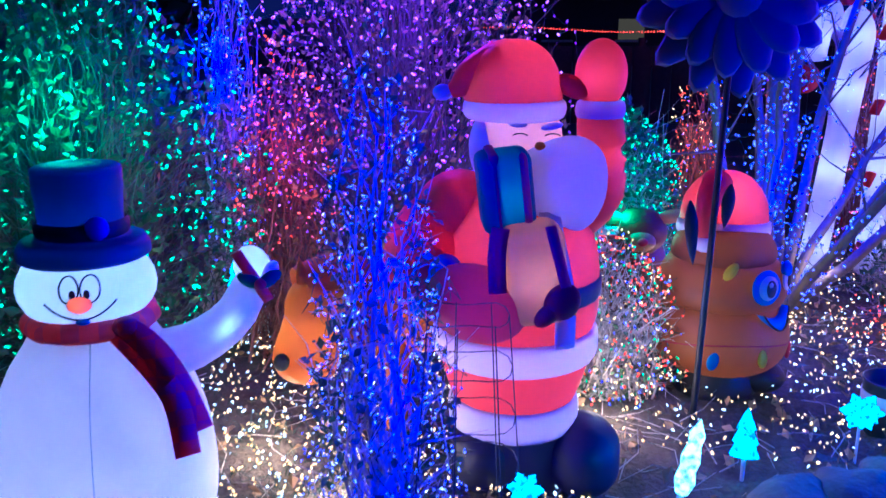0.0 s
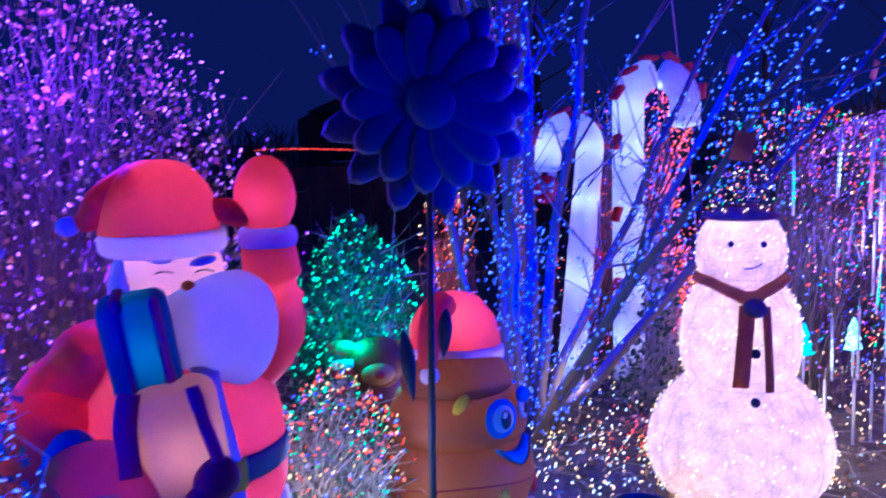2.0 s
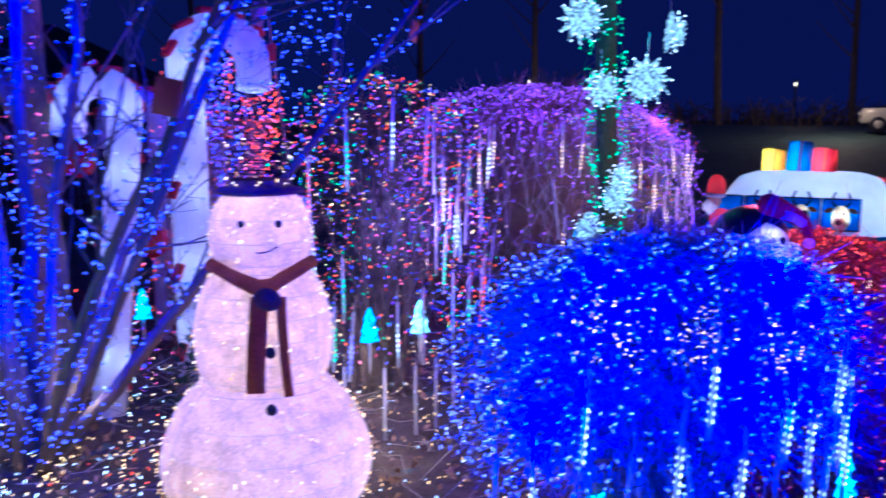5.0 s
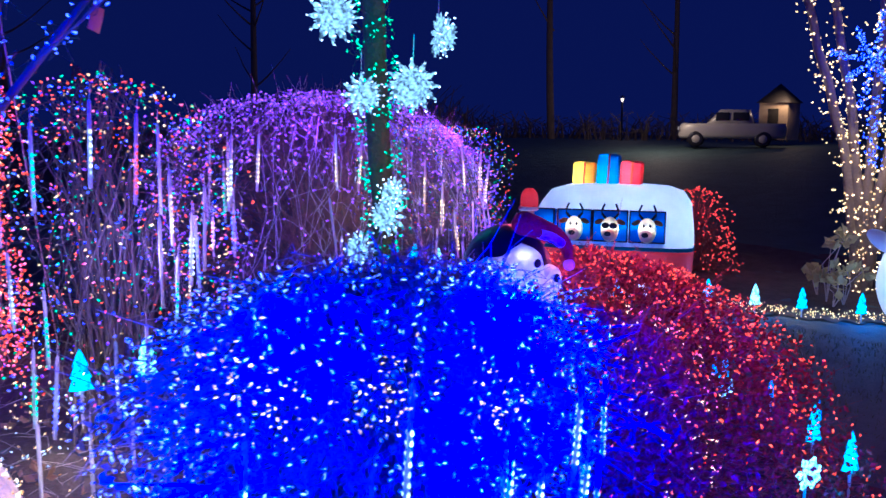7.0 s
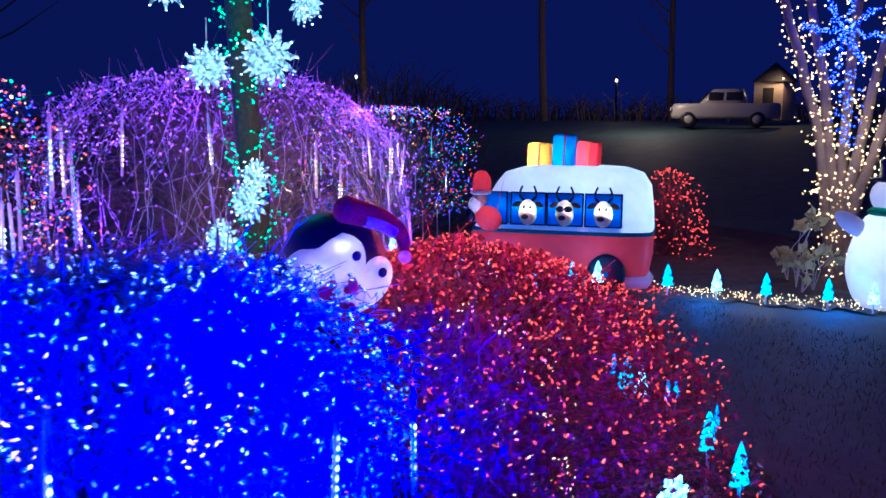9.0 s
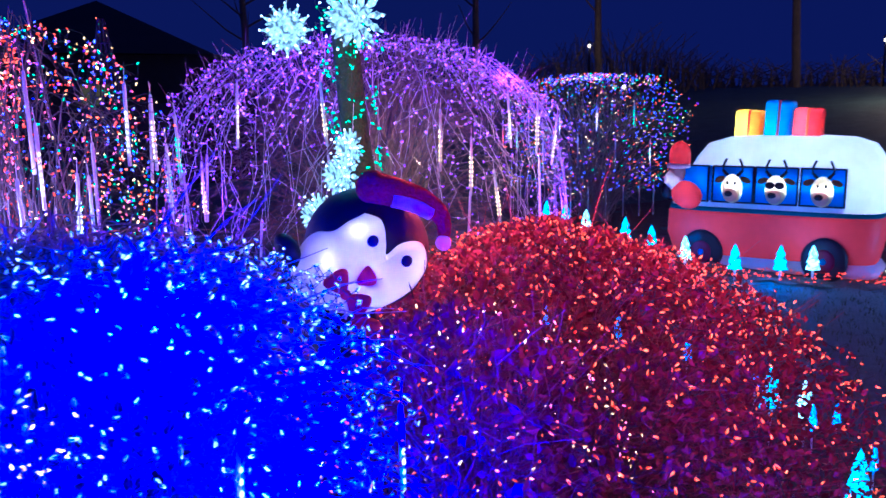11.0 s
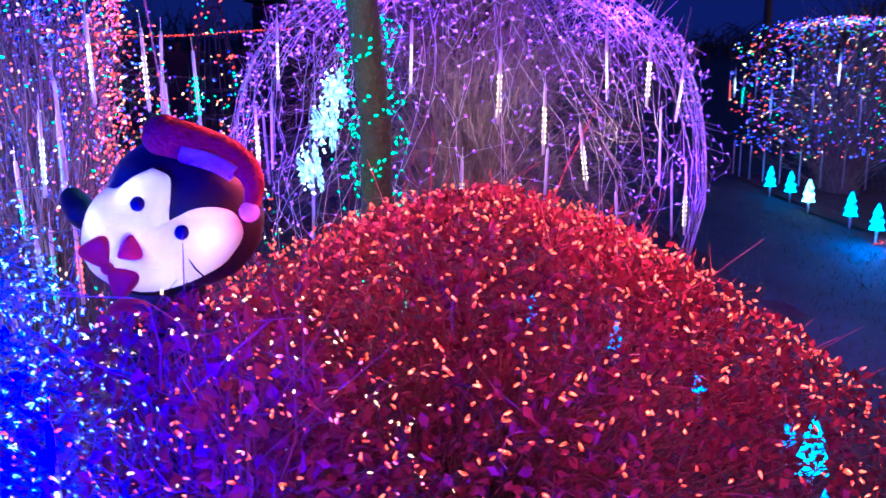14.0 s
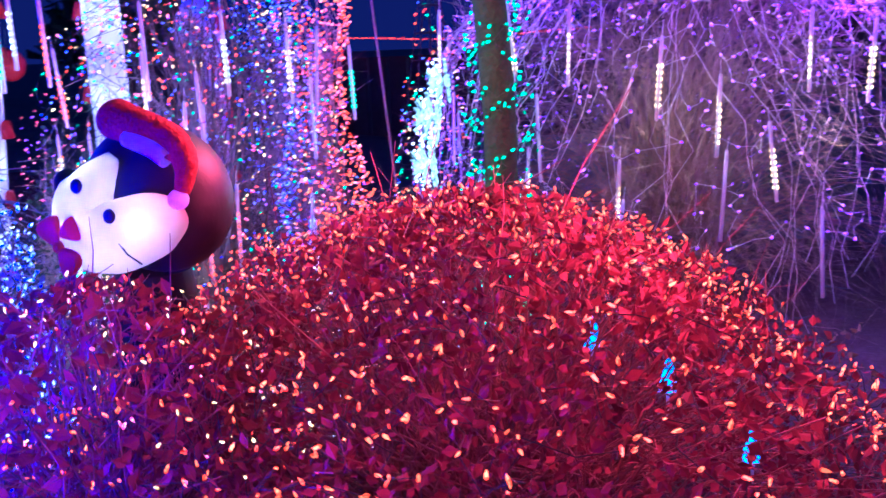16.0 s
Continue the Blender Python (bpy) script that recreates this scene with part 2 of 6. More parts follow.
def thing(name, at, label, category, group="", kind="", turn=0.0, tilt=(0, 0)):
    ob = new(name)
    ob.matrix_world = pose(*at, tilt[0], tilt[1], turn)
    return tagged(ob, label, category, group, kind)


def ball(r, at=(0, 0, 0), rot=(0, 0, 0), seg=24, ring=14):
    """An ellipsoid of half-axes r."""
    bm = bmesh.new()
    bmesh.ops.create_uvsphere(bm, u_segments=seg, v_segments=ring, radius=1)
    m = pose(*at, *rot) @ Matrix.Diagonal((*r, 1))
    bmesh.ops.transform(bm, matrix=m, verts=bm.verts)
    return bm


def lathe(profile, seg=28, at=(0, 0, 0), rot=(0, 0, 0), squash=1.0, ripple=0.0, ribs=8):
    """Turns a list of (radius, height) round z."""
    bm = bmesh.new()
    rings = []
    for r, z in profile:
        ring = []
        for i in range(seg):
            a = 2 * math.pi * i / seg
            k = r * (1 + ripple * abs(math.cos(ribs * a / 2)))
            ring.append(bm.verts.new((k * math.cos(a), k * math.sin(a) * squash, z)))
        rings.append(ring)
    for a, b in zip(rings, rings[1:]):
        for i in range(seg):
            bm.faces.new((a[i], a[(i + 1) % seg], b[(i + 1) % seg], b[i]))
    bmesh.ops.remove_doubles(bm, verts=bm.verts, dist=1e-5)
    bmesh.ops.recalc_face_normals(bm, faces=bm.faces)
    bmesh.ops.transform(bm, matrix=pose(*at, *rot), verts=bm.verts)
    return bm


def smooth_profile(points, n=22):
    """A smooth run of (radius, height) through the given ones."""
    p = np.array(points, float)
    t = np.arange(len(p))
    out = []
    for s in np.linspace(0, len(p) - 1, n):
        i = min(int(s), len(p) - 2)
        u = s - i
        a, b, c, d = p[max(i - 1, 0)], p[i], p[i + 1], p[min(i + 2, len(p) - 1)]
        q = 0.5 * (2 * b + (c - a) * u + (2 * a - 5 * b + 4 * c - d) * u * u + (3 * b - a - 3 * c + d) * u ** 3)
        out.append((max(q[0], 0.0), q[1]))
    return out


def box(size, at=(0, 0, 0), rot=(0, 0, 0), bevel=0.01, seg=2):
    bm = bmesh.new()
    bmesh.ops.create_cube(bm, size=1)
    bmesh.ops.scale(bm, vec=size, verts=bm.verts)
    if bevel:
        bmesh.ops.bevel(bm, geom=bm.edges[:], offset=bevel, segments=seg, affect="EDGES", profile=0.5)
    bmesh.ops.transform(bm, matrix=pose(*at, *rot), verts=bm.verts)
    return bm


def tubes(lines, sides=4):
    """Vertices and faces of tapered tubes; lines: (points, first radius, last radius)."""
    V, F, k = [], [], 0
    angs = [(math.cos(2 * math.pi * i / sides), math.sin(2 * math.pi * i / sides)) for i in range(sides)]
    for pts, r0, r1 in lines:
        pts = np.asarray(pts, float)
        m = len(pts)
        d = np.gradient(pts, axis=0)
        d /= np.linalg.norm(d, axis=1)[:, None] + 1e-9
        ref = np.array([0.0, 0.0, 1.0]) if abs(d[0][2]) < 0.8 else np.array([1.0, 0.0, 0.0])
        u = np.cross(d, ref)
        u /= np.linalg.norm(u, axis=1)[:, None] + 1e-9
        v = np.cross(d, u)
        rr = np.linspace(r0, r1, m)[:, None]
        for c, s in angs:
            V.append(pts + rr * (c * u + s * v))
        for j in range(sides):
            a, b = k + j * m, k + ((j + 1) % sides) * m
            for i in range(m - 1):
                F.append((a + i, b + i, b + i + 1, a + i + 1))
        k += sides * m
    return (np.concatenate(V) if V else np.zeros((0, 3))), F


def ribbon(pts, width, thick, across=(0, -1, 0)):
    """A flat band along a curve; width may taper as a pair."""
    pts = np.asarray(pts, float)
    d = np.gradient(pts, axis=0)
    n = np.array(across, float)
    w0, w1 = width if isinstance(width, tuple) else (width, width)
    V, F = [], []
    for i, p in enumerate(pts):
        s = np.cross(d[i], n)
        s /= np.linalg.norm(s) + 1e-9
        w = w0 + (w1 - w0) * i / (len(pts) - 1)
        V += [p + s * w / 2 + n * thick / 2, p - s * w / 2 + n * thick / 2, p - s * w / 2 - n * thick / 2, p + s * w / 2 - n * thick / 2]
    for i in range(len(pts) - 1):
        for k in range(4):
            a, b = 4 * i + k, 4 * i + (k + 1) % 4
            F.append((a, b, b + 4, a + 4))
    F += [(3, 2, 1, 0), tuple(4 * (len(pts) - 1) + k for k in range(4))]
    return V, F


def tube_part(name, lines, mat, parent, label="", sides=5):
    v, f = tubes(lines, sides)
    return part(name, mesh_of(name, v, f, mat), mat, parent, label)


def curve_pts(ctrl, n=10):
    """A smooth curve through control points."""
    p = np.array(ctrl, float)
    out = []
    for s in np.linspace(0, len(p) - 1, n):
        i = min(int(s), len(p) - 2)
        u = s - i
        a, b, c, d = p[max(i - 1, 0)], p[i], p[i + 1], p[min(i + 2, len(p) - 1)]
        out.append(0.5 * (2 * b + (c - a) * u + (2 * a - 5 * b + 4 * c - d) * u * u + (3 * b - a - 3 * c + d) * u ** 3))
    return np.array(out)


SIDES = 5
_ring = [(math.cos(2 * math.pi * i / SIDES), math.sin(2 * math.pi * i / SIDES)) for i in range(SIDES)]
BULB_V = np.array([(0, 0, -1)] + [(c, s, -0.55) for c, s in _ring] + [(0.85 * c, 0.85 * s, 0.25) for c, s in _ring] + [(0, 0, 1)])
BULB_F = [(0, 1 + (i + 1) % 5, 1 + i) for i in range(5)]
BULB_F += [(1 + i, 1 + (i + 1) % 5, 6 + (i + 1) % 5, 6 + i) for i in range(5)]
BULB_F += [(6 + i, 6 + (i + 1) % 5, 11) for i in range(5)]
BULB_HOT = np.array([0] * 5 + [0, 1, 0, 1, 1] + [1] * 5)
_bulb_meshes = {}


def frames_for(n, r):
    """Random upright frames."""
    d = r.normal(size=(n, 3))
    d[:, 2] += 0.4
    d /= np.linalg.norm(d, axis=1)[:, None]
    u = np.cross(d, r.normal(size=(n, 3)))
    u /= np.linalg.norm(u, axis=1)[:, None]
    return u, np.cross(d, u), d


def string_lights(name, pos, mats, label, category="string lights", singles=150, near=None, size=(0.0055, 0.0105), wire=None,
                  wire_gap=0.22, group="", seed=1):
    """A string of small bulbs at the given places: the ones that are passed nearest are parts, the rest one joined part, with its cord."""
    r = np.random.default_rng(seed)
    size = (size[0] * 0.62, size[1] * 0.66)
    pos = np.asarray(pos, float)
    n = len(pos)
    base = pos.mean(0)
    base[2] = pos[:, 2].min()
    root = thing(name, base, label, category, group)
    mats = mats if isinstance(mats, list) else [mats]
    pick = r.integers(0, len(mats), n)
    u, v, d = frames_for(n, r)
    sc = r.uniform(0.75, 1.25, n)
    near = np.array(near if near is not None else (base[0], 0.5, base[2] + 0.8))
    order = np.argsort(np.linalg.norm(pos - near, axis=1))
    mine = order[:singles]
    rest = order[singles:]
    for i in mine:
        key = (mats[pick[i]].name, size)
        if key not in _bulb_meshes:
            _bulb_meshes[key] = mesh_of("bulb", BULB_V * np.array((size[0], size[0], size[1])), BULB_F, [mats[pick[i]], HOT[mats[pick[i]].name]], BULB_HOT)
        ob = new("bulb", _bulb_meshes[key])
        ob.parent = root
        mm = Matrix.Identity(4)
        for c, vec in enumerate((u[i], v[i], d[i])):
            for k in range(3):
                mm[k][c] = vec[k] * sc[i]
        mm.translation = pos[i] - base
        ob.matrix_basis = mm
    if len(rest):
        L = BULB_V * np.array((size[0], size[0], size[1]))
        P = (pos[rest] - base)[:, None, :] + sc[rest][:, None, None] * (
            L[None, :, 0:1] * u[rest][:, None, :] + L[None, :, 1:2] * v[rest][:, None, :] + L[None, :, 2:3] * d[rest][:, None, :])
        F = [tuple(12 * j + k for k in f) for j in range(len(rest)) for f in BULB_F]
        idx = np.repeat(pick[rest], len(BULB_F)) + len(mats) * np.tile(BULB_HOT, len(rest))
        ob = part("bulb_mass", mesh_of("bulb_mass", P.reshape(-1, 3), F, mats + [HOT[m.name] for m in mats], idx), None, root)
        ob["kind"] = "stuff"
    if wire:
        left = list(range(n))
        rel = pos - base
        lines = []
        used = np.zeros(n, bool)
        cur = 0
        for _ in range(n - 1):
            used[cur] = True
            dist = np.linalg.norm(rel - rel[cur], axis=1)
            dist[used] = 9
            nx = int(np.argmin(dist))
            if dist[nx] < wire_gap:
                mid = (rel[cur] + rel[nx]) / 2 + r.normal(size=3) * 0.018 - np.array((0, 0, 0.01))
                lines.append((np.array([rel[cur], mid, rel[nx]]), 0.0013, 0.0013))
            cur = nx
        tube_part("cord", lines, wire, root, "", 3)["kind"] = "stuff"
    return root


# bush outlines: share of the radius at a height from 0 to 1
def mound(u):
    return max(0.0, 1 - u ** 2.4) ** (1 / 2.4)


def domed(u):
    return (0.9 + 0.1 * min(1, u / 0.3)) * max(0.0, 1 - u ** 4.2) ** (1 / 2.6)


def cone(u):
    return 1.0 - 0.93 * u


def column(u):
    return (0.8 + 0.2 * math.sin(u * 9)) * max(0.0, 1 - u ** 6) ** 0.5


def flat(u):
    return (0.92 + 0.08 * min(1, u / 0.4)) * max(0.0, 1 - u ** 8) ** 0.33


def drum(u):
    return (0.86 + 0.14 * min(1, u / 0.25)) * max(0.0, 1 - u ** 9) ** 0.3


def tent(u):
    return max(0.0, 1 - u ** 1.8) ** (1 / 1.7)


def egg(u):
    return max(0.0, math.sin(math.pi * min(1, 0.12 + 0.88 * u) ** 0.8)) ** 0.7


def shell(n, c, rx, ry, z0, z1, prof, r, inner=0.88, low=0.0):
    """Places spread evenly over a bush's outside."""
    us = np.linspace(low, 1, 120)
    rad = np.array([prof(u) for u in us])
    mean = (rx + ry) / 2
    seg = np.hypot(np.diff(rad) * mean, np.diff(us) * (z1 - z0)) * (rad[1:] + rad[:-1] + 0.02)
    cum = np.concatenate([[0], np.cumsum(seg)])
    u = np.interp(r.uniform(0, cum[-1], n), cum, us)
    a = r.uniform(0, 2 * math.pi, n)
    k = np.interp(u, us, rad) * (1 + 0.06 * np.sin(3 * a + 5 * u) + 0.05 * np.sin(7 * a - 9 * u)) * r.uniform(inner, 1.03, n)
    return np.stack([c[0] + rx * k * np.cos(a), c[1] + ry * k * np.sin(a), z0 + (z1 - z0) * u * r.uniform(0.96, 1.02, n)], 1)


def stems(targets, c, z0, r, rise=0.65, spread=0.12, r0=0.006, r1=0.0015, kids=3, kid_len=0.16, droop=0.0, wild=0.035):
    """Branches that rise from the foot at c and bend out to the targets, with side twigs."""
    lines = []
    for t in targets:
        a = np.array([c[0] + np.clip(r.normal(), -1.2, 1.2) * spread, c[1] + np.clip(r.normal(), -1.2, 1.2) * spread, z0])
        m = a + (t - a) * np.array((0.35, 0.35, rise)) + r.normal(size=3) * 0.03
        if droop:
            m[2] = max(m[2], t[2] + droop * r.uniform(0.4, 1))
        q = [(1 - s) ** 2 * a + 2 * s * (1 - s) * m + s * s * t + r.normal(size=3) * wild for s in np.linspace(0, 1, 6)]
        lines.append((np.array(q), r0 * r.uniform(0.7, 1.3), r1))
        for _ in range(kids):
            s = r.uniform(0.4, 1)
            p = (1 - s) ** 2 * a + 2 * s * (1 - s) * m + s * s * t
            d = (t - m)
            d = d / (np.linalg.norm(d) + 1e-6) * 0.6 + r.normal(size=3) * 0.6
            d[2] -= droop * 0.4
            e = p + d * kid_len * r.uniform(0.5, 1.4)
            lines.append((np.array([p, (p + e) / 2 + r.normal(size=3) * 0.012, e]), r1 * 1.5, r1 * 0.6))
    return lines


def leaves(pos, size, r, mat, name="leaves", fold=0.3):
    """A mesh of small folded leaves at the places."""
    n = len(pos)
    u, v, d = frames_for(n, r)
    s = size * r.uniform(0.5, 1.3, n)[:, None]
    V = np.stack([pos, pos + s * (0.5 * d + 0.32 * u + fold * 0.3 * v), pos + s * d, pos + s * (0.5 * d - 0.32 * u + fold * 0.3 * v)], 1).reshape(-1, 3)
    F = []
    for i in range(n):
        k = 4 * i
        F += [(k, k + 1, k + 2), (k, k + 2, k + 3)]
    return mesh_of(name, V, F, mat, None, False)


def bush(name, label, c, rx, ry, z0, z1, prof, n_stem, mat, seed, low=0.0, leaf=None, n_leaf=0, leaf_size=0.03, foot=None, category="bush", **kw):
    r = np.random.default_rng(seed)
    root = thing(name, (c[0], c[1], z0), label, category)
    foot = z0 if foot is None else foot
    tg = shell(n_stem, (0, 0), rx, ry, 0, z1 - z0, prof, r, 0.55, low)
    lines = stems(tg, (0, 0), foot - z0, r, **kw)
    step = kw.get("kids", 3) + 1
    own = 24 * step
    for k in range(0, own, step):
        tube_part("stem", lines[k:k + step], mat, root, "", 4)
    tube_part("branchwork", lines[own:], mat, root, "", 3)["kind"] = "stuff"
    if leaf:
        lp = shell(n_leaf, (0, 0), rx, ry, 0, z1 - z0, prof, r, 0.6, low)
        part("foliage", leaves(lp, leaf_size, r, leaf), leaf, root)["kind"] = "stuff"
    return root


# ---- ground ----
def border(x):
    """The front edge of the planted bed."""
    return float(np.interp(x, (-6, -1.5, 0, 0.66, 1.5, 2.4, 3.4, 4.4, 5.3, 6.2, 7.0, 7.6), (0.9, 1.2, 1.7, 2.05, 2.55, 2.6, 2.45, 2.0, 1.85, 2.0, 2.8, 5.5)))


def sheet(name, xs, ys, lift, mat, keep=None, rough=0.0, seed=3):
    r = np.random.default_rng(seed)
    V, F, ok = [], [], {}
    for x in xs:
        for y in ys:
            V.append((x, y, gz(x, y) + lift + rough * r.normal()))
    m = len(ys)
    for i in range(len(xs) - 1):
        for j in range(m - 1):
            if keep and not keep((xs[i] + xs[i + 1]) / 2, (ys[j] + ys[j + 1]) / 2):
                continue
            F.append((i * m + j, (i + 1) * m + j, (i + 1) * m + j + 1, i * m + j + 1))
    ob = new(name, mesh_of(name, V, F, mat))
    return ob


far = [-400, -200, -100, -50, -25, -12]
gx = far + list(np.arange(-6, 16.01, 0.5)) + [18, 21, 25, 30, 40, 55, 80, 140, 250, 400]
gy = far + list(np.arange(-6, 16.01, 0.5)) + [18, 21, 25, 30, 40, 55, 80, 140, 250, 400]
tagged(sheet("ground", gx, gy, 0.0, M_GRASS), "dark damp lawn sloping gently across the yard", "lawn", kind="structure")
tagged(sheet("garden_bed", np.arange(-5, 7.81, 0.1), np.arange(0.8, 8.01, 0.1), 0.02, M_MULCH,
             lambda x, y: y > border(x), 0.012), "dark mulched garden bed littered with leaves", "garden bed", kind="structure")
tagged(sheet("garden_bed_far", np.arange(9.4, 16.01, 0.2), np.arange(2.5, 12.01, 0.2), 0.015, M_MULCH,
             lambda x, y: x > float(np.interp(y, (2.5, 4, 5, 6.2, 7, 8, 12), (13.3, 12.25, 11.5, 10.0, 9.5, 9.7, 10.4))), 0.01),
       "dark planted bed beyond the lawn", "garden bed", kind="structure")

r_ = np.random.default_rng(11)
n = 2600
lx = r_.uniform(-2.2, 6.8, n)
ly = np.array([border(x) + 0.05 for x in lx]) + r_.uniform(0, 1, n) ** 1.2 * 3.4
lp = np.stack([lx, ly, [gz(x, y) + 0.035 for x, y in zip(lx, ly)]], 1)
ob = new("fallen_leaves", leaves(lp, 0.055, r_, M_LEAF_DEAD, "fallen_leaves"))
tagged(ob, "curled brown fallen leaves lying over the mulch", "leaves", kind="stuff")
lines = []
for i in range(900):
    x = r_.uniform(-2.0, 6.5)
    y = border(x) + 0.1 + r_.uniform(0, 3.2)
    a = r_.uniform(0, 6.28)
    L = r_.uniform(0.06, 0.3)
    z = gz(x, y) + 0.035
    lines.append((np.array([(x, y, z), (x + L * math.cos(a) / 2, y + L * math.sin(a) / 2, z + r_.uniform(0.0, 0.05)), (x + L * math.cos(a + .3), y + L * math.sin(a + .3), z + r_.uniform(0, 0.06))]), 0.003, 0.0012))
v, f = tubes(lines, 3)
tagged(new("fallen_twigs", mesh_of("fallen_twigs", v, f, M_TWIG)), "thin bare twigs scattered over the mulch", "twigs", kind="stuff")

# lawn blades beside the bed
bx = r_.uniform(5.0, 11.0, 9000)
by = r_.uniform(1.6, 9.0, 9000)
keep = [i for i in range(9000) if not (by[i] > border(min(bx[i], 7.6)) - 0.03 and bx[i] < 7.7)]
V, F = [], []
for k, i in enumerate(keep):
    a, h, w = r_.uniform(0, 6.28), r_.uniform(0.02, 0.055), 0.004
    z = gz(bx[i], by[i])
    V += [(bx[i] - w * math.cos(a), by[i] - w * math.sin(a), z), (bx[i] + w * math.cos(a), by[i] + w * math.sin(a), z), (bx[i] + r_.normal() * 0.015, by[i] + r_.normal() * 0.015, z + h)]
    F.append((3 * k, 3 * k + 1, 3 * k + 2))
tagged(new("grass", mesh_of("grass", V, F, M_BLADE, None, False)), "short dark grass blades on the lawn", "grass", kind="stuff")


# ---- edging rocks ----
def rock(seed, size):
    r = np.random.default_rng(seed)
    bm = bmesh.new()
    bmesh.ops.create_icosphere(bm, subdivisions=3, radius=1)
    off = Vector(r.uniform(-9, 9, 3))
    for v in bm.verts:
        k = 1 + 0.35 * noise.noise(v.co * 1.1 + off) + 0.12 * noise.noise(v.co * 3 + off)
        v.co = Vector((v.co.x * size * k * 1.25, v.co.y * size * k, v.co.z * size * k * 0.7))
    me = bpy.data.meshes.new("rock")
    bm.to_mesh(me)
    bm.free()
    me.materials.append(M_ROCK)
    me.polygons.foreach_set("use_smooth", np.ones(len(me.polygons), dtype=bool))
    return me


rocks = [rock(s, 0.11 + 0.02 * (s % 3)) for s in range(5)]
for i, x in enumerate(np.arange(0.9, 4.6, 0.235)):
    ob = new("edging_rock", rocks[i % 5])
    y = border(x) + 0.1 + 0.05 * math.sin(i * 2.1)
    ob.matrix_world = pose(x, y, gz(x, y) + 0.05, 0, 0, 47 * i)
    tagged(ob, "dark weathered edging rock beside the garden bed", "rock", "edging rocks")


# ---- waving snowman inflatable ----
sm = thing("snowman_inflatable", (-0.873, 2.02, gz(-0.873, 2.02)), "white inflatable snowman in a top hat waving", "inflatable snowman", turn=12)
part("body", lathe(smooth_profile([(0.0, 0.0), (0.2, 0.01), (0.285, 0.2), (0.3, 0.42), (0.25, 0.64), (0.17, 0.78), (0.14, 0.85)])), C_WHITE, sm)
part("head", ball((0.178, 0.17, 0.128), (0, -0.01, 0.93)), C_WHITE, sm)
hat = part("top_hat", lathe(smooth_profile([(0.0, 1.0), (0.15, 1.005), (0.168, 1.03), (0.155, 1.06), (0.112, 1.075), (0.108, 1.15), (0.112, 1.23), (0.1, 1.26), (0.0, 1.262)], 30)), C_HAT, sm, "dark navy top hat")
part("hat_band", lathe([(0.114, 1.07), (0.12, 1.085), (0.12, 1.1), (0.113, 1.115)]), C_BLACK, hat, "black hat band")
part("hat_flower", ball((0.03, 0.02, 0.032), (0.055, -0.105, 1.105)), C_BLUE, hat, "blue flower on the hat band")
part("nose", ball((0.03, 0.03, 0.022), (0.01, -0.18, 0.923)), C_CORAL, sm, "round coral red nose")
def face_y(x, z):
    """How far the head bulges towards the front."""
    return 0.01 + 0.17 * math.sqrt(max(0.0, 1 - (x / 0.178) ** 2 - ((z - 0.93) / 0.128) ** 2))


for s in (-1, 1):
    ring = [(0.012 + s * 0.025 + 0.023 * math.cos(a), -0.004 - face_y(0.012 + s * 0.025 + 0.023 * math.cos(a), 0.962 + 0.034 * math.sin(a)), 0.962 + 0.034 * math.sin(a)) for a in np.linspace(0, 6.28, 18)]
    eye = tube_part("eye", [(ring, 0.0024, 0.0024)], C_BLACK, sm, "thin black eye outline", 5)
    part("pupil", ball((0.008, 0.005, 0.012), (0.012 + s * 0.017, -0.18, 0.950)), C_BLACK, eye)
smile = [(0.01 + 0.085 * t, -0.003 - face_y(0.01 + 0.085 * t, 0.878 + 0.048 * t * t), 0.878 + 0.048 * t * t) for t in np.linspace(-1, 1, 18)]
tube_part("smile", [(smile, 0.0026, 0.0026)], C_BLACK, sm)
part("tongue", ball((0.018, 0.006, 0.008), (0.012, -0.17, 0.872)), C_BLUE, sm, "small blue tongue")
arm = curve_pts([(0.17, 0, 0.70), (0.27, -0.02, 0.735), (0.37, -0.03, 0.81), (0.42, -0.03, 0.90), (0.43, -0.03, 0.93)], 10)
tube_part("arm", [(arm, 0.075, 0.042)], C_WHITE, sm, "", 14)
mit = part("mitten", ball((0.05, 0.042, 0.062), (0.43, -0.035, 0.96), (0, -15, 0)), C_WHITE, sm, "white mitten tied with a red ribbon")
part("thumb", ball((0.022, 0.022, 0.038), (0.475, -0.06, 0.945), (0, 30, 0)), C_WHITE, mit)
v, f = ribbon(curve_pts([(0.39, -0.06, 1.01), (0.41, -0.085, 0.98), (0.44, -0.09, 0.93), (0.47, -0.08, 0.87)], 9), 0.03, 0.008, (0.1, -1, 0.1))
part("ribbon", mesh_of("ribbon", v, f, C_RED), C_RED, mit, "red ribbon")
part("bow", ball((0.016, 0.012, 0.016), (0.45, -0.1, 0.925)), C_RED, mit)
for rot in (35, 150):
    part("holly_leaf", ball((0.038, 0.008, 0.02), (0.45 + 0.03 * math.cos(math.radians(rot)), -0.09, 0.925 + 0.02 * math.sin(math.radians(rot))), (0, -rot, 0)), C_GREEN, mit, "dark green holly leaf")
scarf = part("scarf", lathe(smooth_profile([(0.13, 0.80), (0.165, 0.81), (0.172, 0.835), (0.16, 0.86), (0.13, 0.865)], 10), ripple=0.04, ribs=11), C_PLAID, sm, "maroon plaid scarf")
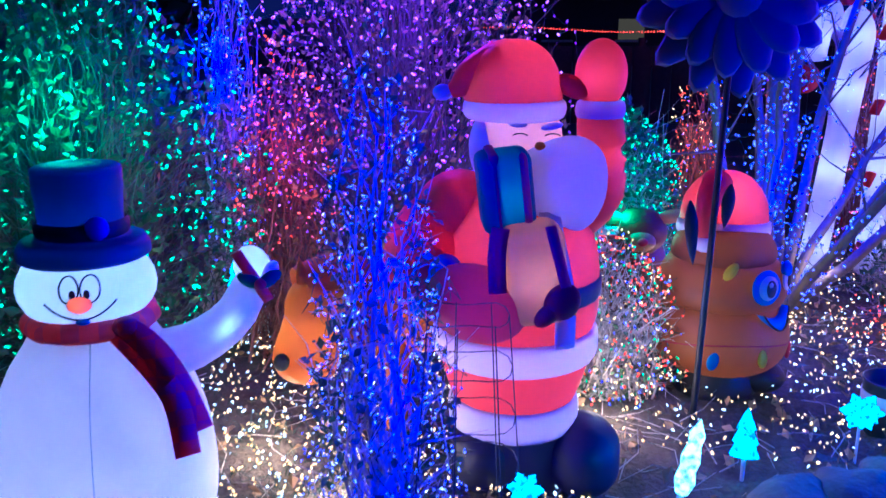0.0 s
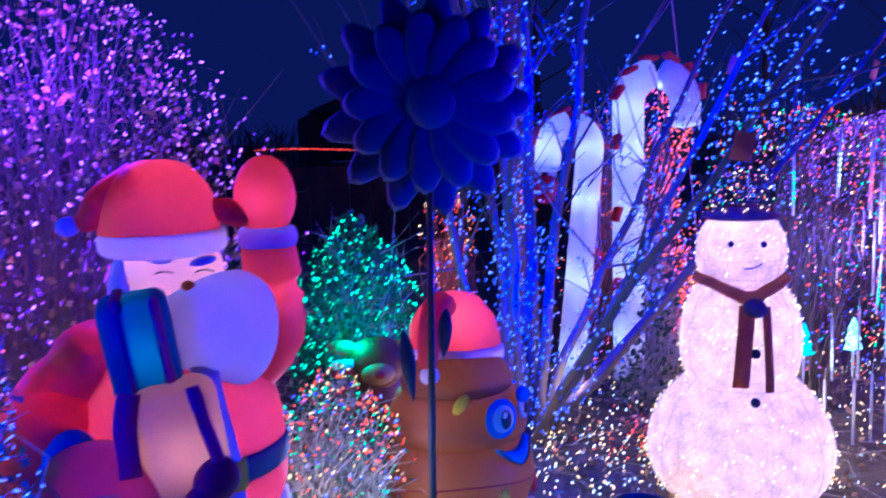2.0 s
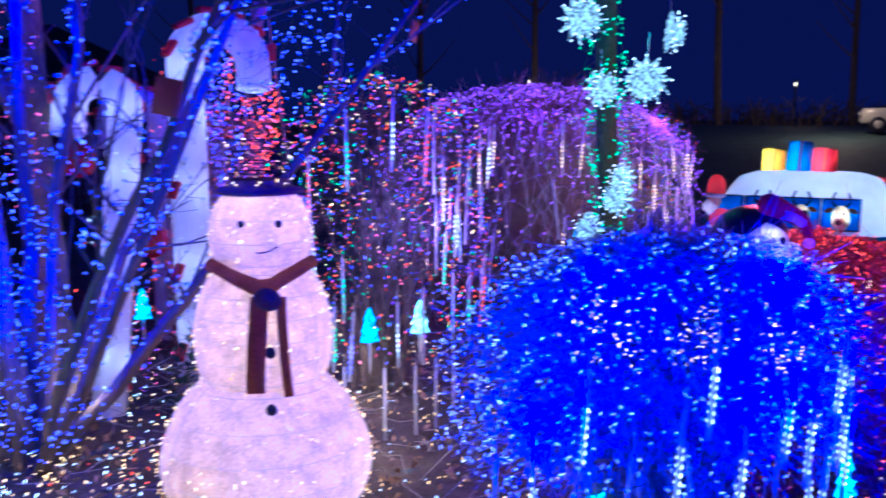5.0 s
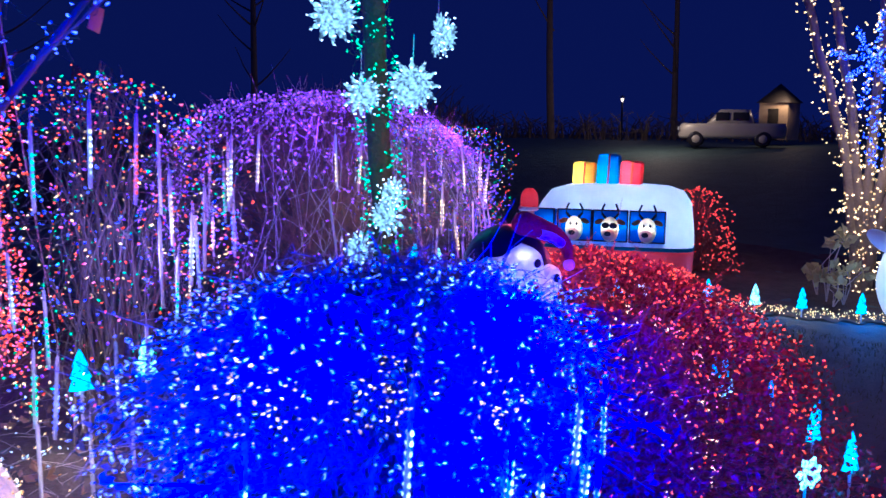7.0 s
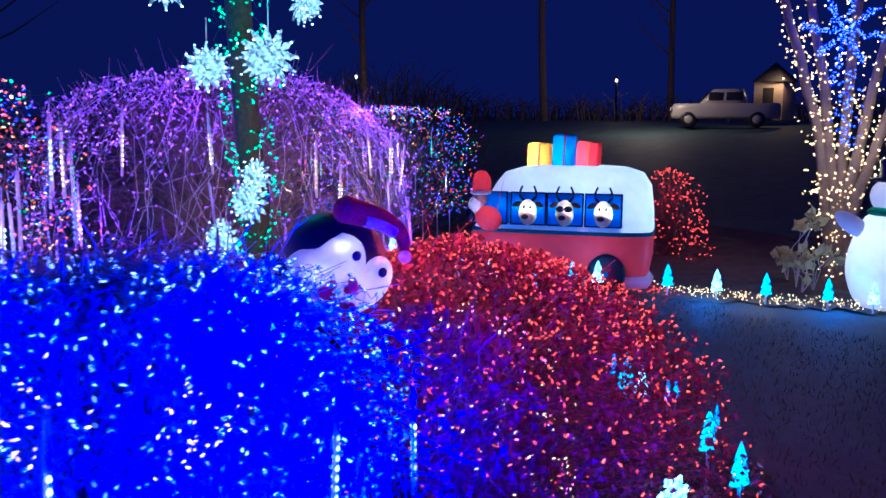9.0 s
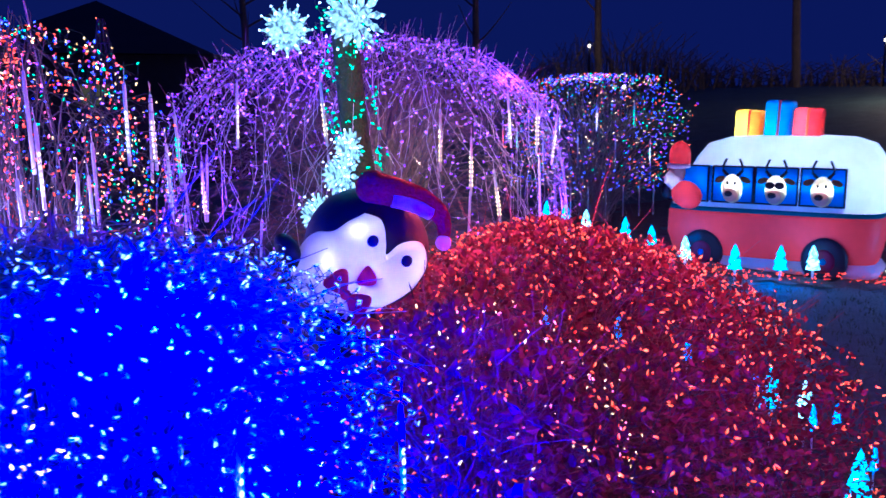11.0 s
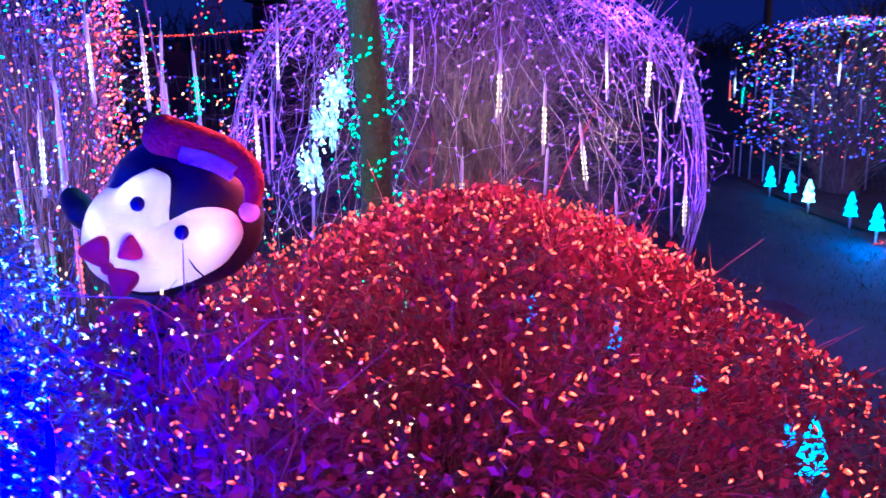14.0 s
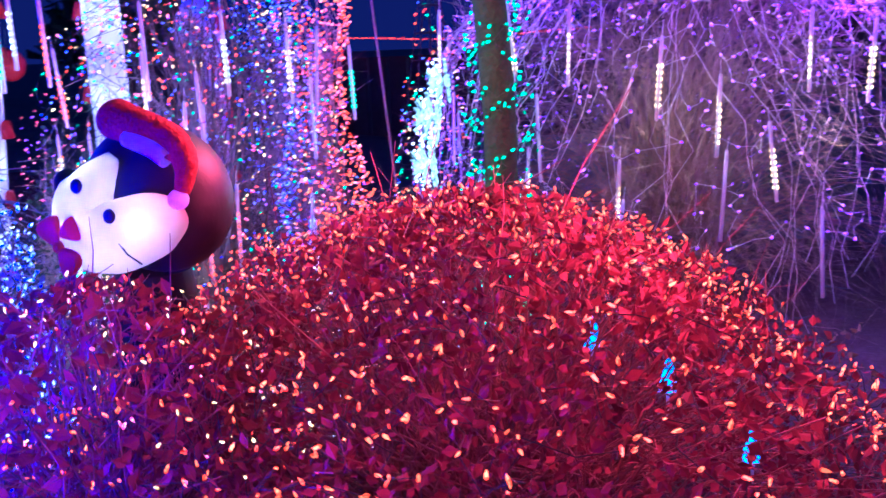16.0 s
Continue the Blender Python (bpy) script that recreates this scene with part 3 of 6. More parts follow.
for k, pts in enumerate(([(0.10, -0.15, 0.85), (0.17, -0.19, 0.80), (0.23, -0.22, 0.70), (0.27, -0.22, 0.56)], [(0.09, -0.15, 0.83), (0.16, -0.2, 0.76), (0.225, -0.235, 0.66), (0.245, -0.235, 0.50)])):
    v, f = ribbon(curve_pts(pts, 12), (0.06, 0.085 - 0.02 * k), 0.014, (0.25, -0.95, 0.1))
    part("scarf_tail", mesh_of("scarf_tail", v, f, C_PLAID), C_PLAID, scarf)
part("scarf_knot", ball((0.035, 0.03, 0.03), (0.11, -0.15, 0.845)), C_PLAID, scarf)
zz, rr = zip(*smooth_profile([(0.0, 0.0), (0.2, 0.01), (0.285, 0.2), (0.3, 0.42), (0.25, 0.64), (0.17, 0.78), (0.14, 0.85)]))
tube_part("seam", [([(0.02, -(r_s + 0.001), z_s) for r_s, z_s in zip(zz, rr) if z_s > 0.05], 0.001, 0.001)], C_TEAL, sm, "", 4)
sm.scale = (0.92, 0.92, 0.885)
lamp("snowman_lamp", pose(-0.873, 2.02, gz(-0.873, 2.02), 0, 0, 12) @ Vector((0.0092, -0.178, 0.8186)), (1, 0.7, 0.5), 0.03, 0.008)
lamp("snowman_lamp", pose(-0.873, 2.02, gz(-0.873, 2.02), 0, 0, 12) @ Vector((0.396, -0.03, 0.85)), (0.5, 0.65, 1.0), 0.12, 0.015)
lamp("snowman_lamp", (-0.873, 2.02, 0.36), (0.72, 0.72, 1.0), 2.7, 0.05)
lamp("snowman_lamp", (-0.873, 2.02, 0.9), (0.5, 0.7, 1.0), 1.4, 0.04)
lamp("snowman_lamp", (-0.873, 2.02, 1.07), (0.2, 0.3, 1.0), 2.0, 0.03)
lamp("snowman_lamp", (-0.53, 1.98, 0.83), (0.4, 0.6, 1.0), 0.16, 0.02)


# ---- reindeer inflatables behind ----
rd = thing("reindeer_inflatable", (-0.47, 2.62, gz(-0.47, 2.62)), "orange inflatable reindeer with its head lowered", "inflatable reindeer")
part("body", ball((0.24, 0.17, 0.17), (0.42, 0.2, 0.52)), C_ORANGE, rd)
tube_part("neck", [(curve_pts([(0.25, 0.12, 0.58), (0.12, 0.06, 0.64), (0.02, 0.0, 0.62)], 7), 0.1, 0.085)], C_ORANGE, rd, "", 14)
hd_ = part("head", lathe(smooth_profile([(0.0, 0.34), (0.075, 0.345), (0.108, 0.40), (0.098, 0.47), (0.085, 0.54), (0.085, 0.60), (0.06, 0.655), (0.0, 0.67)]), 22, (-0.03, -0.02, 0), (0, 8, 0)), C_ORANGE, rd)
part("nostril", ball((0.026, 0.014, 0.03), (-0.035, -0.115, 0.425), (0, 20, -10)), C_BLACK, hd_, "black nostril")
part("horn", lathe(smooth_profile([(0.022, 0.0), (0.018, 0.05), (0.0, 0.11)], 8), 10, (0.03, -0.03, 0.64), (0, -6, 0)), C_ORANGE, hd_)
part("ear", ball((0.055, 0.02, 0.03), (0.12, -0.02, 0.63), (0, -20, 0)), C_ORANGE, hd_)
part("foreleg", ball((0.1, 0.05, 0.045), (0.24, -0.02, 0.5), (0, -28, 0)), C_ORANGE, rd)
for x, y in ((0.3, 0.12), (0.3, 0.3), (0.55, 0.12), (0.55, 0.3)):
    part("leg", lathe([(0.0, 0.0), (0.05, 0.0), (0.055, 0.05), (0.05, 0.2), (0.06, 0.42)], 14, (x, y, 0)), C_ORANGE, rd)
lamp("reindeer_lamp", (0.0, 2.82, 0.54), WARM, 0.8, 0.05)
lamp("reindeer_lamp", (-0.45, 2.6, 0.6), WARM, 0.6, 0.04)

rd = thing("reindeer_inflatable", (0.93, 4.12, gz(0.93, 4.12)), "brown inflatable reindeer with a red and white striped scarf", "inflatable reindeer")
part("body", ball((0.19, 0.15, 0.2), (0.02, 0.05, 0.3)), C_BROWN, rd)
part("head", ball((0.14, 0.1, 0.12), (0.03, -0.03, 0.52)), C_BROWN, rd)
part("muzzle", ball((0.075, 0.05, 0.05), (0.02, -0.12, 0.49)), C_TAN, rd, "tan muzzle")
part("nose", ball((0.025, 0.02, 0.02), (0.02, -0.17, 0.50)), C_RED, rd)
for s in (-1, 1):
    part("antler", ball((0.075, 0.025, 0.035), (0.03 + s * 0.15, -0.05, 0.6), (0, s * -12, 0)), C_TAN, rd, "pale tan antler")
    part("leg", ball((0.055, 0.06, 0.1), (0.02 + s * 0.09, -0.02, 0.1)), C_BROWN, rd)
for k in range(5):
    part("scarf_stripe", box((0.1, 0.03, 0.04), (-0.13, -0.09, 0.37 + 0.042 * k), (0, 0, 0), 0.012), C_RED if k % 2 else C_WHITE, rd, "red or white scarf stripe")


# ---- Santa inflatable ----
sa = thing("santa_inflatable", (0.235, 2.66, gz(0.235, 2.66)), "red inflatable santa holding presents with one raised arm", "inflatable santa", turn=-4)
part("trousers", lathe(smooth_profile([(0.0, 0.0), (0.18, 0.01), (0.2, 0.1), (0.195, 0.2)], 12)), C_NAVY, sa, "dark navy trousers")
for s, r in ((-0.09, 0.12), (0.23, 0.125)):
    part("boot", ball((r, 0.17, 0.11), (s, -0.06, 0.10)), C_NAVY, sa, "dark navy boot")
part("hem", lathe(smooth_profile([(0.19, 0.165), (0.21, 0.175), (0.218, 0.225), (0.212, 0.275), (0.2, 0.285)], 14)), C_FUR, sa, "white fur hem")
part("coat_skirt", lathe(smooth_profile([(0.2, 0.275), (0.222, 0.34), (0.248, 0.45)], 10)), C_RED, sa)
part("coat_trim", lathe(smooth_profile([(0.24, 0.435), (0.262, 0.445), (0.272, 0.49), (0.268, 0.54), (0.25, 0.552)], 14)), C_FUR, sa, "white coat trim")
part("coat", lathe(smooth_profile([(0.25, 0.545), (0.268, 0.62), (0.268, 0.74), (0.25, 0.86), (0.205, 0.98), (0.13, 1.08), (0.05, 1.12)])), C_RED, sa)
belt = part("belt", lathe(smooth_profile([(0.262, 0.665), (0.274, 0.675), (0.276, 0.70), (0.274, 0.735), (0.258, 0.745)], 12)), C_NAVY, sa, "dark navy belt")
part("buckle", box((0.07, 0.012, 0.09), (0.15, -0.238, 0.705), (0, 0, 32), 0.008), C_YELLOW, belt, "dull gold buckle")
for z0, z1 in ((0.745, 1.0), (0.555, 0.665)):
    up = z0 > 0.7
    v, f = ribbon([(0.10 + (0.04 - 0.05 * q if up else 0.045), -0.252 + (0.05 * q * q if up else -0.004), z0 + (z1 - z0) * q) for q in np.linspace(0, 1, 7)], 0.062, 0.012, (0.4, -0.9, 0.1))
    part("placket", mesh_of("placket", v, f, C_FUR), C_FUR, sa, "white coat front")
part("head", ball((0.135, 0.13, 0.15), (0.0, 0.0, 1.21)), C_SKIN, sa, "pale pink face")
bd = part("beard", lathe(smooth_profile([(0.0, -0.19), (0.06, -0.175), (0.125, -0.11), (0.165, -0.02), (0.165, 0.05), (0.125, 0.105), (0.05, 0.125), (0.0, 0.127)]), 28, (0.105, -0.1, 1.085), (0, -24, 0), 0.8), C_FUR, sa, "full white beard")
part("nose", ball((0.016, 0.02, 0.014), (0.06, -0.155, 1.205)), C_ORANGE, sa, "small orange nose")
for s in (-1, 1):
    part("eyebrow", ball((0.034, 0.010, 0.012), (0.045 + 0.05 * s, -0.117, 1.268 - 0.004 * s), (0, -10 * s, 14)), C_FUR, sa)
    lid = [(0.05 + 0.048 * s + 0.022 * t, -0.135 + 0.012 * abs(s * t), 1.235 + 0.008 * (1 - t * t)) for t in np.linspace(-1, 1, 8)]
    tube_part("closed_eye", [(lid, 0.0022, 0.0022)], C_BLACK, sa)
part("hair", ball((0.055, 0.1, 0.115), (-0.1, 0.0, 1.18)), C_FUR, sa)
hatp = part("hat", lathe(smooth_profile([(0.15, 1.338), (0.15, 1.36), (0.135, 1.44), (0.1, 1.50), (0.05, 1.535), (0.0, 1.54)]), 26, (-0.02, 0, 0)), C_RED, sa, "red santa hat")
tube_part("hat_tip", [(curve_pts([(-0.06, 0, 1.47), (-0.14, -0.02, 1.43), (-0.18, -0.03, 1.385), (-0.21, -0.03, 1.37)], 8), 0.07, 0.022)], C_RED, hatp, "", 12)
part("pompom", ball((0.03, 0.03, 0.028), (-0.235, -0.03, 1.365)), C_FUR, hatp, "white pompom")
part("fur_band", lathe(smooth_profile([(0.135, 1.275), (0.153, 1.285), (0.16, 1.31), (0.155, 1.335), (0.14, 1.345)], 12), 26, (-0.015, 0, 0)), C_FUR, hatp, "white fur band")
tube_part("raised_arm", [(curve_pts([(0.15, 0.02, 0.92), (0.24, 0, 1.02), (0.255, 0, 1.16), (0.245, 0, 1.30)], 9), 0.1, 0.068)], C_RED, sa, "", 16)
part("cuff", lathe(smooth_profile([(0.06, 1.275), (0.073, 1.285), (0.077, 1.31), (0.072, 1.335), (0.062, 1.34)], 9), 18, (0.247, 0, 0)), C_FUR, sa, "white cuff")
gl = part("mitten", ball((0.08, 0.055, 0.118), (0.245, 0, 1.425)), C_RED, sa, "red mitten raised in greeting")
part("thumb", ball((0.062, 0.036, 0.036), (0.158, -0.015, 1.385), (0, 28, 0)), C_RED, gl)
tube_part("folded_arm", [(curve_pts([(-0.17, -0.02, 0.98), (-0.30, -0.06, 0.87), (-0.28, -0.2, 0.77), (-0.16, -0.26, 0.72)], 9), 0.115, 0.1)], C_RED, sa, "", 16)
part("shoulder", ball((0.13, 0.125, 0.14), (-0.19, -0.02, 0.965), (0, 25, 0)), C_RED, sa)
part("elbow", ball((0.12, 0.12, 0.12), (-0.285, -0.1, 0.83)), C_RED, sa)
# blue cloth stands in for blue light falling on this cuff
part("cuff", ball((0.075, 0.095, 0.115), (-0.245, -0.235, 0.755), (0, 30, 0)), C_BLUE, sa, "cuff coloured blue for the light on it")
part("mitten", ball((0.16, 0.10, 0.125), (-0.12, -0.30, 0.72), (0, 24, 0)), C_MAROON, sa, "dark maroon mitten")
g1 = part("present", box((0.155, 0.13, 0.26), (-0.04, -0.25, 1.08), (6, -7, 8), 0.03, 3), C_TEAL, sa, "teal wrapped present")
for x, w in ((-0.03, 0.03), (0.052, 0.022)):
    part("ribbon", box((w, 0.136, 0.266), (-0.04 + x, -0.252, 1.08), (6, -7, 8), 0.012), C_PURPLE, g1, "purple ribbon")
g2 = part("sack", box((0.19, 0.16, 0.33), (0.045, -0.285, 0.825), (4, -7, 6), 0.05, 4), C_TAN, sa, "tan present with a purple ribbon")
for pts, wide in (([(-0.05, -0.365, 0.985), (-0.06, -0.378, 0.9), (-0.055, -0.375, 0.78)], 0.05), ([(0.085, -0.37, 0.995), (0.11, -0.383, 0.9), (0.135, -0.378, 0.80)], 0.03)):
    v, f = ribbon(curve_pts(pts, 10), wide, 0.01, (0.15, -0.98, 0.1))
    part("ribbon", mesh_of("ribbon", v, f, C_PURPLE), C_PURPLE, g2, "purple ribbon")
part("bow", ball((0.05, 0.03, 0.062), (0.125, -0.37, 0.755), (0, 24, 0)), C_MAROON, g2, "maroon bow")
part("bow_end", ball((0.028, 0.02, 0.05), (0.085, -0.375, 0.715), (0, 40, 0)), C_MAROON, g2)
for o in sa.children_recursive:
    for v in o.data.vertices:
        if v.co.z > 0.12:
            v.co.z += 0.06 * (1 - v.co.z / 1.5)
sa.scale = (1.0, 1.0, 0.945)
for x, y, z, w in ((0, 0, 0.24, 1.2), (0, 0, 0.5, 3.0), (0, 0, 0.82, 3.0), (0, 0.02, 1.24, 1.2), (-0.02, 0.0, 1.42, 1.0), (0.1, -0.1, 1.07, 0.6), (0.25, 0, 1.15, 0.45), (0.238, 0, 1.42, 0.4),
                   (-0.285, -0.1, 0.82, 1.3), (-0.19, -0.02, 0.965, 1.3), (-0.10, -0.30, 0.71, 0.7), (-0.04, -0.25, 1.07, 0.5), (0.05, -0.29, 0.83, 0.6)):
    lamp("santa_lamp", sa.matrix_world @ Vector((x, y, (z + 0.06 * (1 - z / 1.5)) * 0.945)), (0.95, 0.66, 1.0), w * 0.72, 0.03)


# ---- brown swirl inflatable ----
po = thing("swirl_inflatable", (1.17, 3.46, gz(1.17, 3.46)), "brown swirl-shaped inflatable with a winking face and santa hat", "inflatable figure", turn=42)
part("base", lathe(smooth_profile([(0.0, 0.0), (0.16, 0.01), (0.17, 0.08), (0.15, 0.16)], 10)), C_BLACK, po, "black round base")
part("foot", ball((0.11, 0.13, 0.08), (0.1, -0.12, 0.09)), C_BLACK, po)
part("bottom_coil", lathe(smooth_profile([(0.0, 0.13), (0.18, 0.14), (0.265, 0.22), (0.272, 0.34), (0.22, 0.44), (0.16, 0.47)])), C_BROWN, po)
part("middle_coil", lathe(smooth_profile([(0.16, 0.43), (0.235, 0.45), (0.25, 0.52), (0.215, 0.62), (0.17, 0.65)])), C_BROWN, po)
part("top_coil", lathe(smooth_profile([(0.16, 0.62), (0.2, 0.64), (0.195, 0.7), (0.16, 0.75), (0.1, 0.78)])), C_BROWN, po)
hp = part("hat", lathe(smooth_profile([(0.172, 0.78), (0.17, 0.81), (0.155, 0.89), (0.1, 0.97), (0.04, 1.0), (0.0, 1.003)]), 24, (0, 0, 0), (-3, 4, 0)), C_RED, po, "red santa hat")
part("fur_band", lathe(smooth_profile([(0.15, 0.715), (0.178, 0.725), (0.183, 0.755), (0.176, 0.785), (0.15, 0.79)], 10), 24, (0, 0, 0), (-3, 4, 0)), C_WHITE, hp, "white fur band")
tube_part("hat_tip", [(curve_pts([(-0.05, 0.02, 0.97), (-0.13, 0.0, 0.93), (-0.19, -0.02, 0.82), (-0.2, -0.02, 0.76)], 7), 0.06, 0.03)], C_RED, hp, "", 10)
part("pompom", ball((0.035, 0.035, 0.035), (-0.2, -0.03, 0.73)), C_WHITE, hp)
ey = part("eye", ball((0.07, 0.012, 0.075), (-0.075, -0.232, 0.56), (-6, 0, -18)), C_BLUE, po, "round eye with a pale blue rim")
part("white", ball((0.05, 0.012, 0.054), (-0.075, -0.238, 0.56), (-6, 0, -18)), C_WHITE, ey)
part("pupil", ball((0.032, 0.012, 0.042), (-0.07, -0.243, 0.558), (-6, 0, -18)), C_BLACK, ey)
part("glint", ball((0.01, 0.006, 0.012), (-0.085, -0.255, 0.58)), C_WHITE, ey)
ey = part("winking_eye", ball((0.062, 0.012, 0.06), (0.075, -0.232, 0.58), (-6, 0, 18)), C_WHITE, po, "half-closed eye")
part("lid", ball((0.066, 0.02, 0.035), (0.072, -0.232, 0.612), (-6, 14, 18)), C_BLUE, ey)
part("pupil", ball((0.028, 0.012, 0.03), (0.07, -0.243, 0.568), (-6, 0, 18)), C_BLACK, ey)
ms = [(0.095 * t, -0.272 + 0.028 * t * t, 0.365 + 0.08 * t * t) for t in np.linspace(-1, 1, 12)]
up_l = [(0.095 * t, -0.262 + 0.02 * t * t, 0.415 + 0.03 * t * t) for t in np.linspace(-1, 1, 14)]
lo_l = [(0.095 * t, -0.270 + 0.028 * t * t, 0.365 + 0.08 * t * t) for t in np.linspace(-1, 1, 14)]
v = up_l + lo_l + [(x, y + 0.03, z) for x, y, z in up_l + lo_l]
f = [(i, i + 1, 15 + i, 14 + i) for i in range(13)] + [(28 + i, 42 + i, 43 + i, 29 + i) for i in range(13)] + [(i, 28 + i, 29 + i, i + 1) for i in range(13)] + [(14 + i, 15 + i, 43 + i, 42 + i) for i in range(13)]
mo = part("mouth", mesh_of("mouth", v, f, C_SKY), C_SKY, po, "pale blue open smile")
tube_part("lip", [(ms, 0.004, 0.004)], C_BLACK, mo)
for at, rot, m in (((-0.24, -0.13, 0.25), (0, 10, -60), C_BLUE), ((-0.1, -0.255, 0.26), (0, -8, -20), C_YELLOW), ((-0.18, -0.14, 0.63), (0, 30, -45), C_YELLOW), ((0.12, -0.245, 0.24), (0, 5, 22), C_RED)):
    part("painted_light", ball((0.022, 0.012, 0.042), at, rot), m, po)
seam = [(0.276 * math.cos(a), 0.276 * math.sin(a), 0.3 + 0.025 * math.sin(2 * a)) for a in np.linspace(0, 6.28, 40)]
tube_part("seam", [(seam, 0.003, 0.003)], C_MAROON, po)
po.scale = (1.05, 1.05, 0.95)
lamp("swirl_lamp", (1.17, 3.46, 0.33), WARM, 1.8, 0.05)
lamp("swirl_lamp", (1.17, 3.46, 0.55), WARM, 1.0, 0.04)
lamp("swirl_lamp", (1.17, 3.46, 0.86), (1, 0.75, 0.9), 1.1, 0.03)


# ---- dark flower on a pole ----
fx, fy = 0.98, 3.1
C_PETAL = cloth("petal_cloth", (0.022, 0.034, 0.17), 0.08)
fl = thing("flower_ornament", (fx, fy, gz(fx, fy)), "tall dark garden flower on a pole with drooping leaves", "garden ornament")
tube_part("pole", [([(0, 0, -0.05), (0.02, 0, 0.7), (0.045, 0, 1.9)], 0.014, 0.012)], M_METAL, fl, "", 8)
for k in range(26):
    a = 2 * math.pi * k / 13 + (0.24 if k >= 13 else 0)
    L = 0.34 if k < 13 else 0.26
    part("petal",
         ball((L / 2, 0.012, 0.065), (0.045 + math.cos(a) * (0.06 + L / 2) * 0.86, -0.03 if k >= 13 else 0.01, 1.64 + math.sin(a) * (0.06 + L / 2) * 0.86), (0, -math.degrees(a), 8), 12, 6), C_PETAL, fl)
part("centre", ball((0.09, 0.035, 0.09), (0.045, -0.03, 1.64)), C_PETAL, fl)
for x, z0, L, lean in ((-0.045, 0.66, 0.25, -6), (0.06, 0.80, 0.17, 5)):
    part("leaf", lathe(smooth_profile([(0.0, 0.0), (0.012, 0.25 * L), (0.019, 0.6 * L), (0.013, 0.85 * L), (0.003, L)], 12), 10, (x, -0.01, z0), (0, lean, 0), 0.3, 0.35, 6), C_NAVY, fl, "crumpled drooping leaf")


# ---- lit wire snowman ----
wsx, wsy = 2.47, 3.62
wz = gz(wsx, wsy)
ws = thing("wire_snowman", (wsx, wsy, wz), "white mesh snowman lit by warm bulbs with a brown scarf", "lighted snowman", turn=-30)
profs = {
    "lower_ball": [(0.0, 0.0), (0.26, 0.01), (0.38, 0.14), (0.405, 0.30), (0.34, 0.48), (0.235, 0.60)],
    "middle_ball": [(0.22, 0.59), (0.25, 0.65), (0.262, 0.78), (0.235, 0.93), (0.165, 1.05)],
    "head": [(0.14, 1.03), (0.18, 1.08), (0.192, 1.16), (0.178, 1.25), (0.135, 1.315), (0.08, 1.335)],
}
sm_pos = []
for nm, pr in profs.items():
    sp = smooth_profile(pr, 18)
    pt = part(nm, lathe(sp, 30, squash=0.9), M_SPARKLE, ws)
    z0, z1 = pr[0][1], pr[-1][1]
    hz = np.linspace(z0 + 0.03, z1 - 0.02, 6 if nm != "head" else 4)
    zz, rr = [q[1] for q in sp], [q[0] for q in sp]
    hoops = []
    for z in hz:
        k = float(np.interp(z, zz, rr)) + 0.003
        hoops.append((np.array([(k * math.cos(a), 0.9 * k * math.sin(a), z) for a in np.linspace(0, 2 * math.pi, 30)]), 0.0014, 0.0014))
    for a in np.linspace(0, 2 * math.pi, 11)[:-1]:
        hoops.append((np.array([((q[0] + 0.003) * math.cos(a), 0.9 * (q[0] + 0.003) * math.sin(a), q[1]) for q in sp if q[0] > 0.01]), 0.0013, 0.0013))
    tube_part("wire_frame", hoops, M_WHITEWIRE, pt, "", 4)
    r = np.random.default_rng(5)
    nb = {"lower_ball": 330, "middle_ball": 190, "head": 90}[nm]
    for _ in range(nb):
        z = r.uniform(z0 + 0.02, z1)
        k = float(np.interp(z, zz, rr)) - 0.003
        a = r.uniform(0, 2 * math.pi)
        c, s = k * math.cos(a), 0.9 * k * math.sin(a)
        t = math.radians(-30)
        sm_pos.append((wsx + c * math.cos(t) - s * math.sin(t), wsy + c * math.sin(t) + s * math.cos(t), wz + 0.945 * z))
for _ in range(46):
    a, z = rng.uniform(0, 6.28), rng.uniform(1.33, 1.53)
    sm_pos.append((wsx + 0.118 * math.cos(a), wsy + 0.118 * math.sin(a), wz + 0.945 * z))
ht = part("hat", lathe([(0.0, 1.325), (0.15, 1.32), (0.172, 1.325), (0.155, 1.342), (0.115, 1.35), (0.112, 1.375)], 26), material("brown_mesh", (0.2, 0.09, 0.06), 0.7, 0, 0.5, 90, 0.5, 120, 0.2), ws, "dark brown mesh hat")
cage = [(np.array([(0.113 * math.cos(a), 0.113 * math.sin(a), 1.36), (0.118 * math.cos(a), 0.118 * math.sin(a), 1.52)]), 0.002, 0.002) for a in np.linspace(0, 6.28, 15)[:-1]]
cage += [(np.array([(0.116 * math.cos(a), 0.116 * math.sin(a), z) for a in np.linspace(0, 6.29, 24)]), 0.002, 0.002) for z in (1.4, 1.44, 1.48, 1.52)]
tube_part("crown_frame", cage, M_METAL, ht, "open wire crown", 4)
M_SCARF = material("scarf_mesh", (0.3, 0.12, 0.06), 0.7, 0, 0.5, 90, 0.6, 140, 0.75)
collar = lathe(smooth_profile([(0.16, 1.03), (0.195, 1.035), (0.205, 1.05), (0.195, 1.068), (0.17, 1.078)], 10), 30, ripple=0.03, ribs=9)
for v in collar.verts:
    v.co.z -= 0.085 * max(0.0, -v.co.y / 0.2) ** 2 * max(0.0, 1 - abs(v.co.x - 0.04) / 0.2)
    v.co.y -= 0.02 * max(0.0, -v.co.y / 0.2)
sf = part("scarf", collar, M_SCARF, ws, "sheer brown scarf")
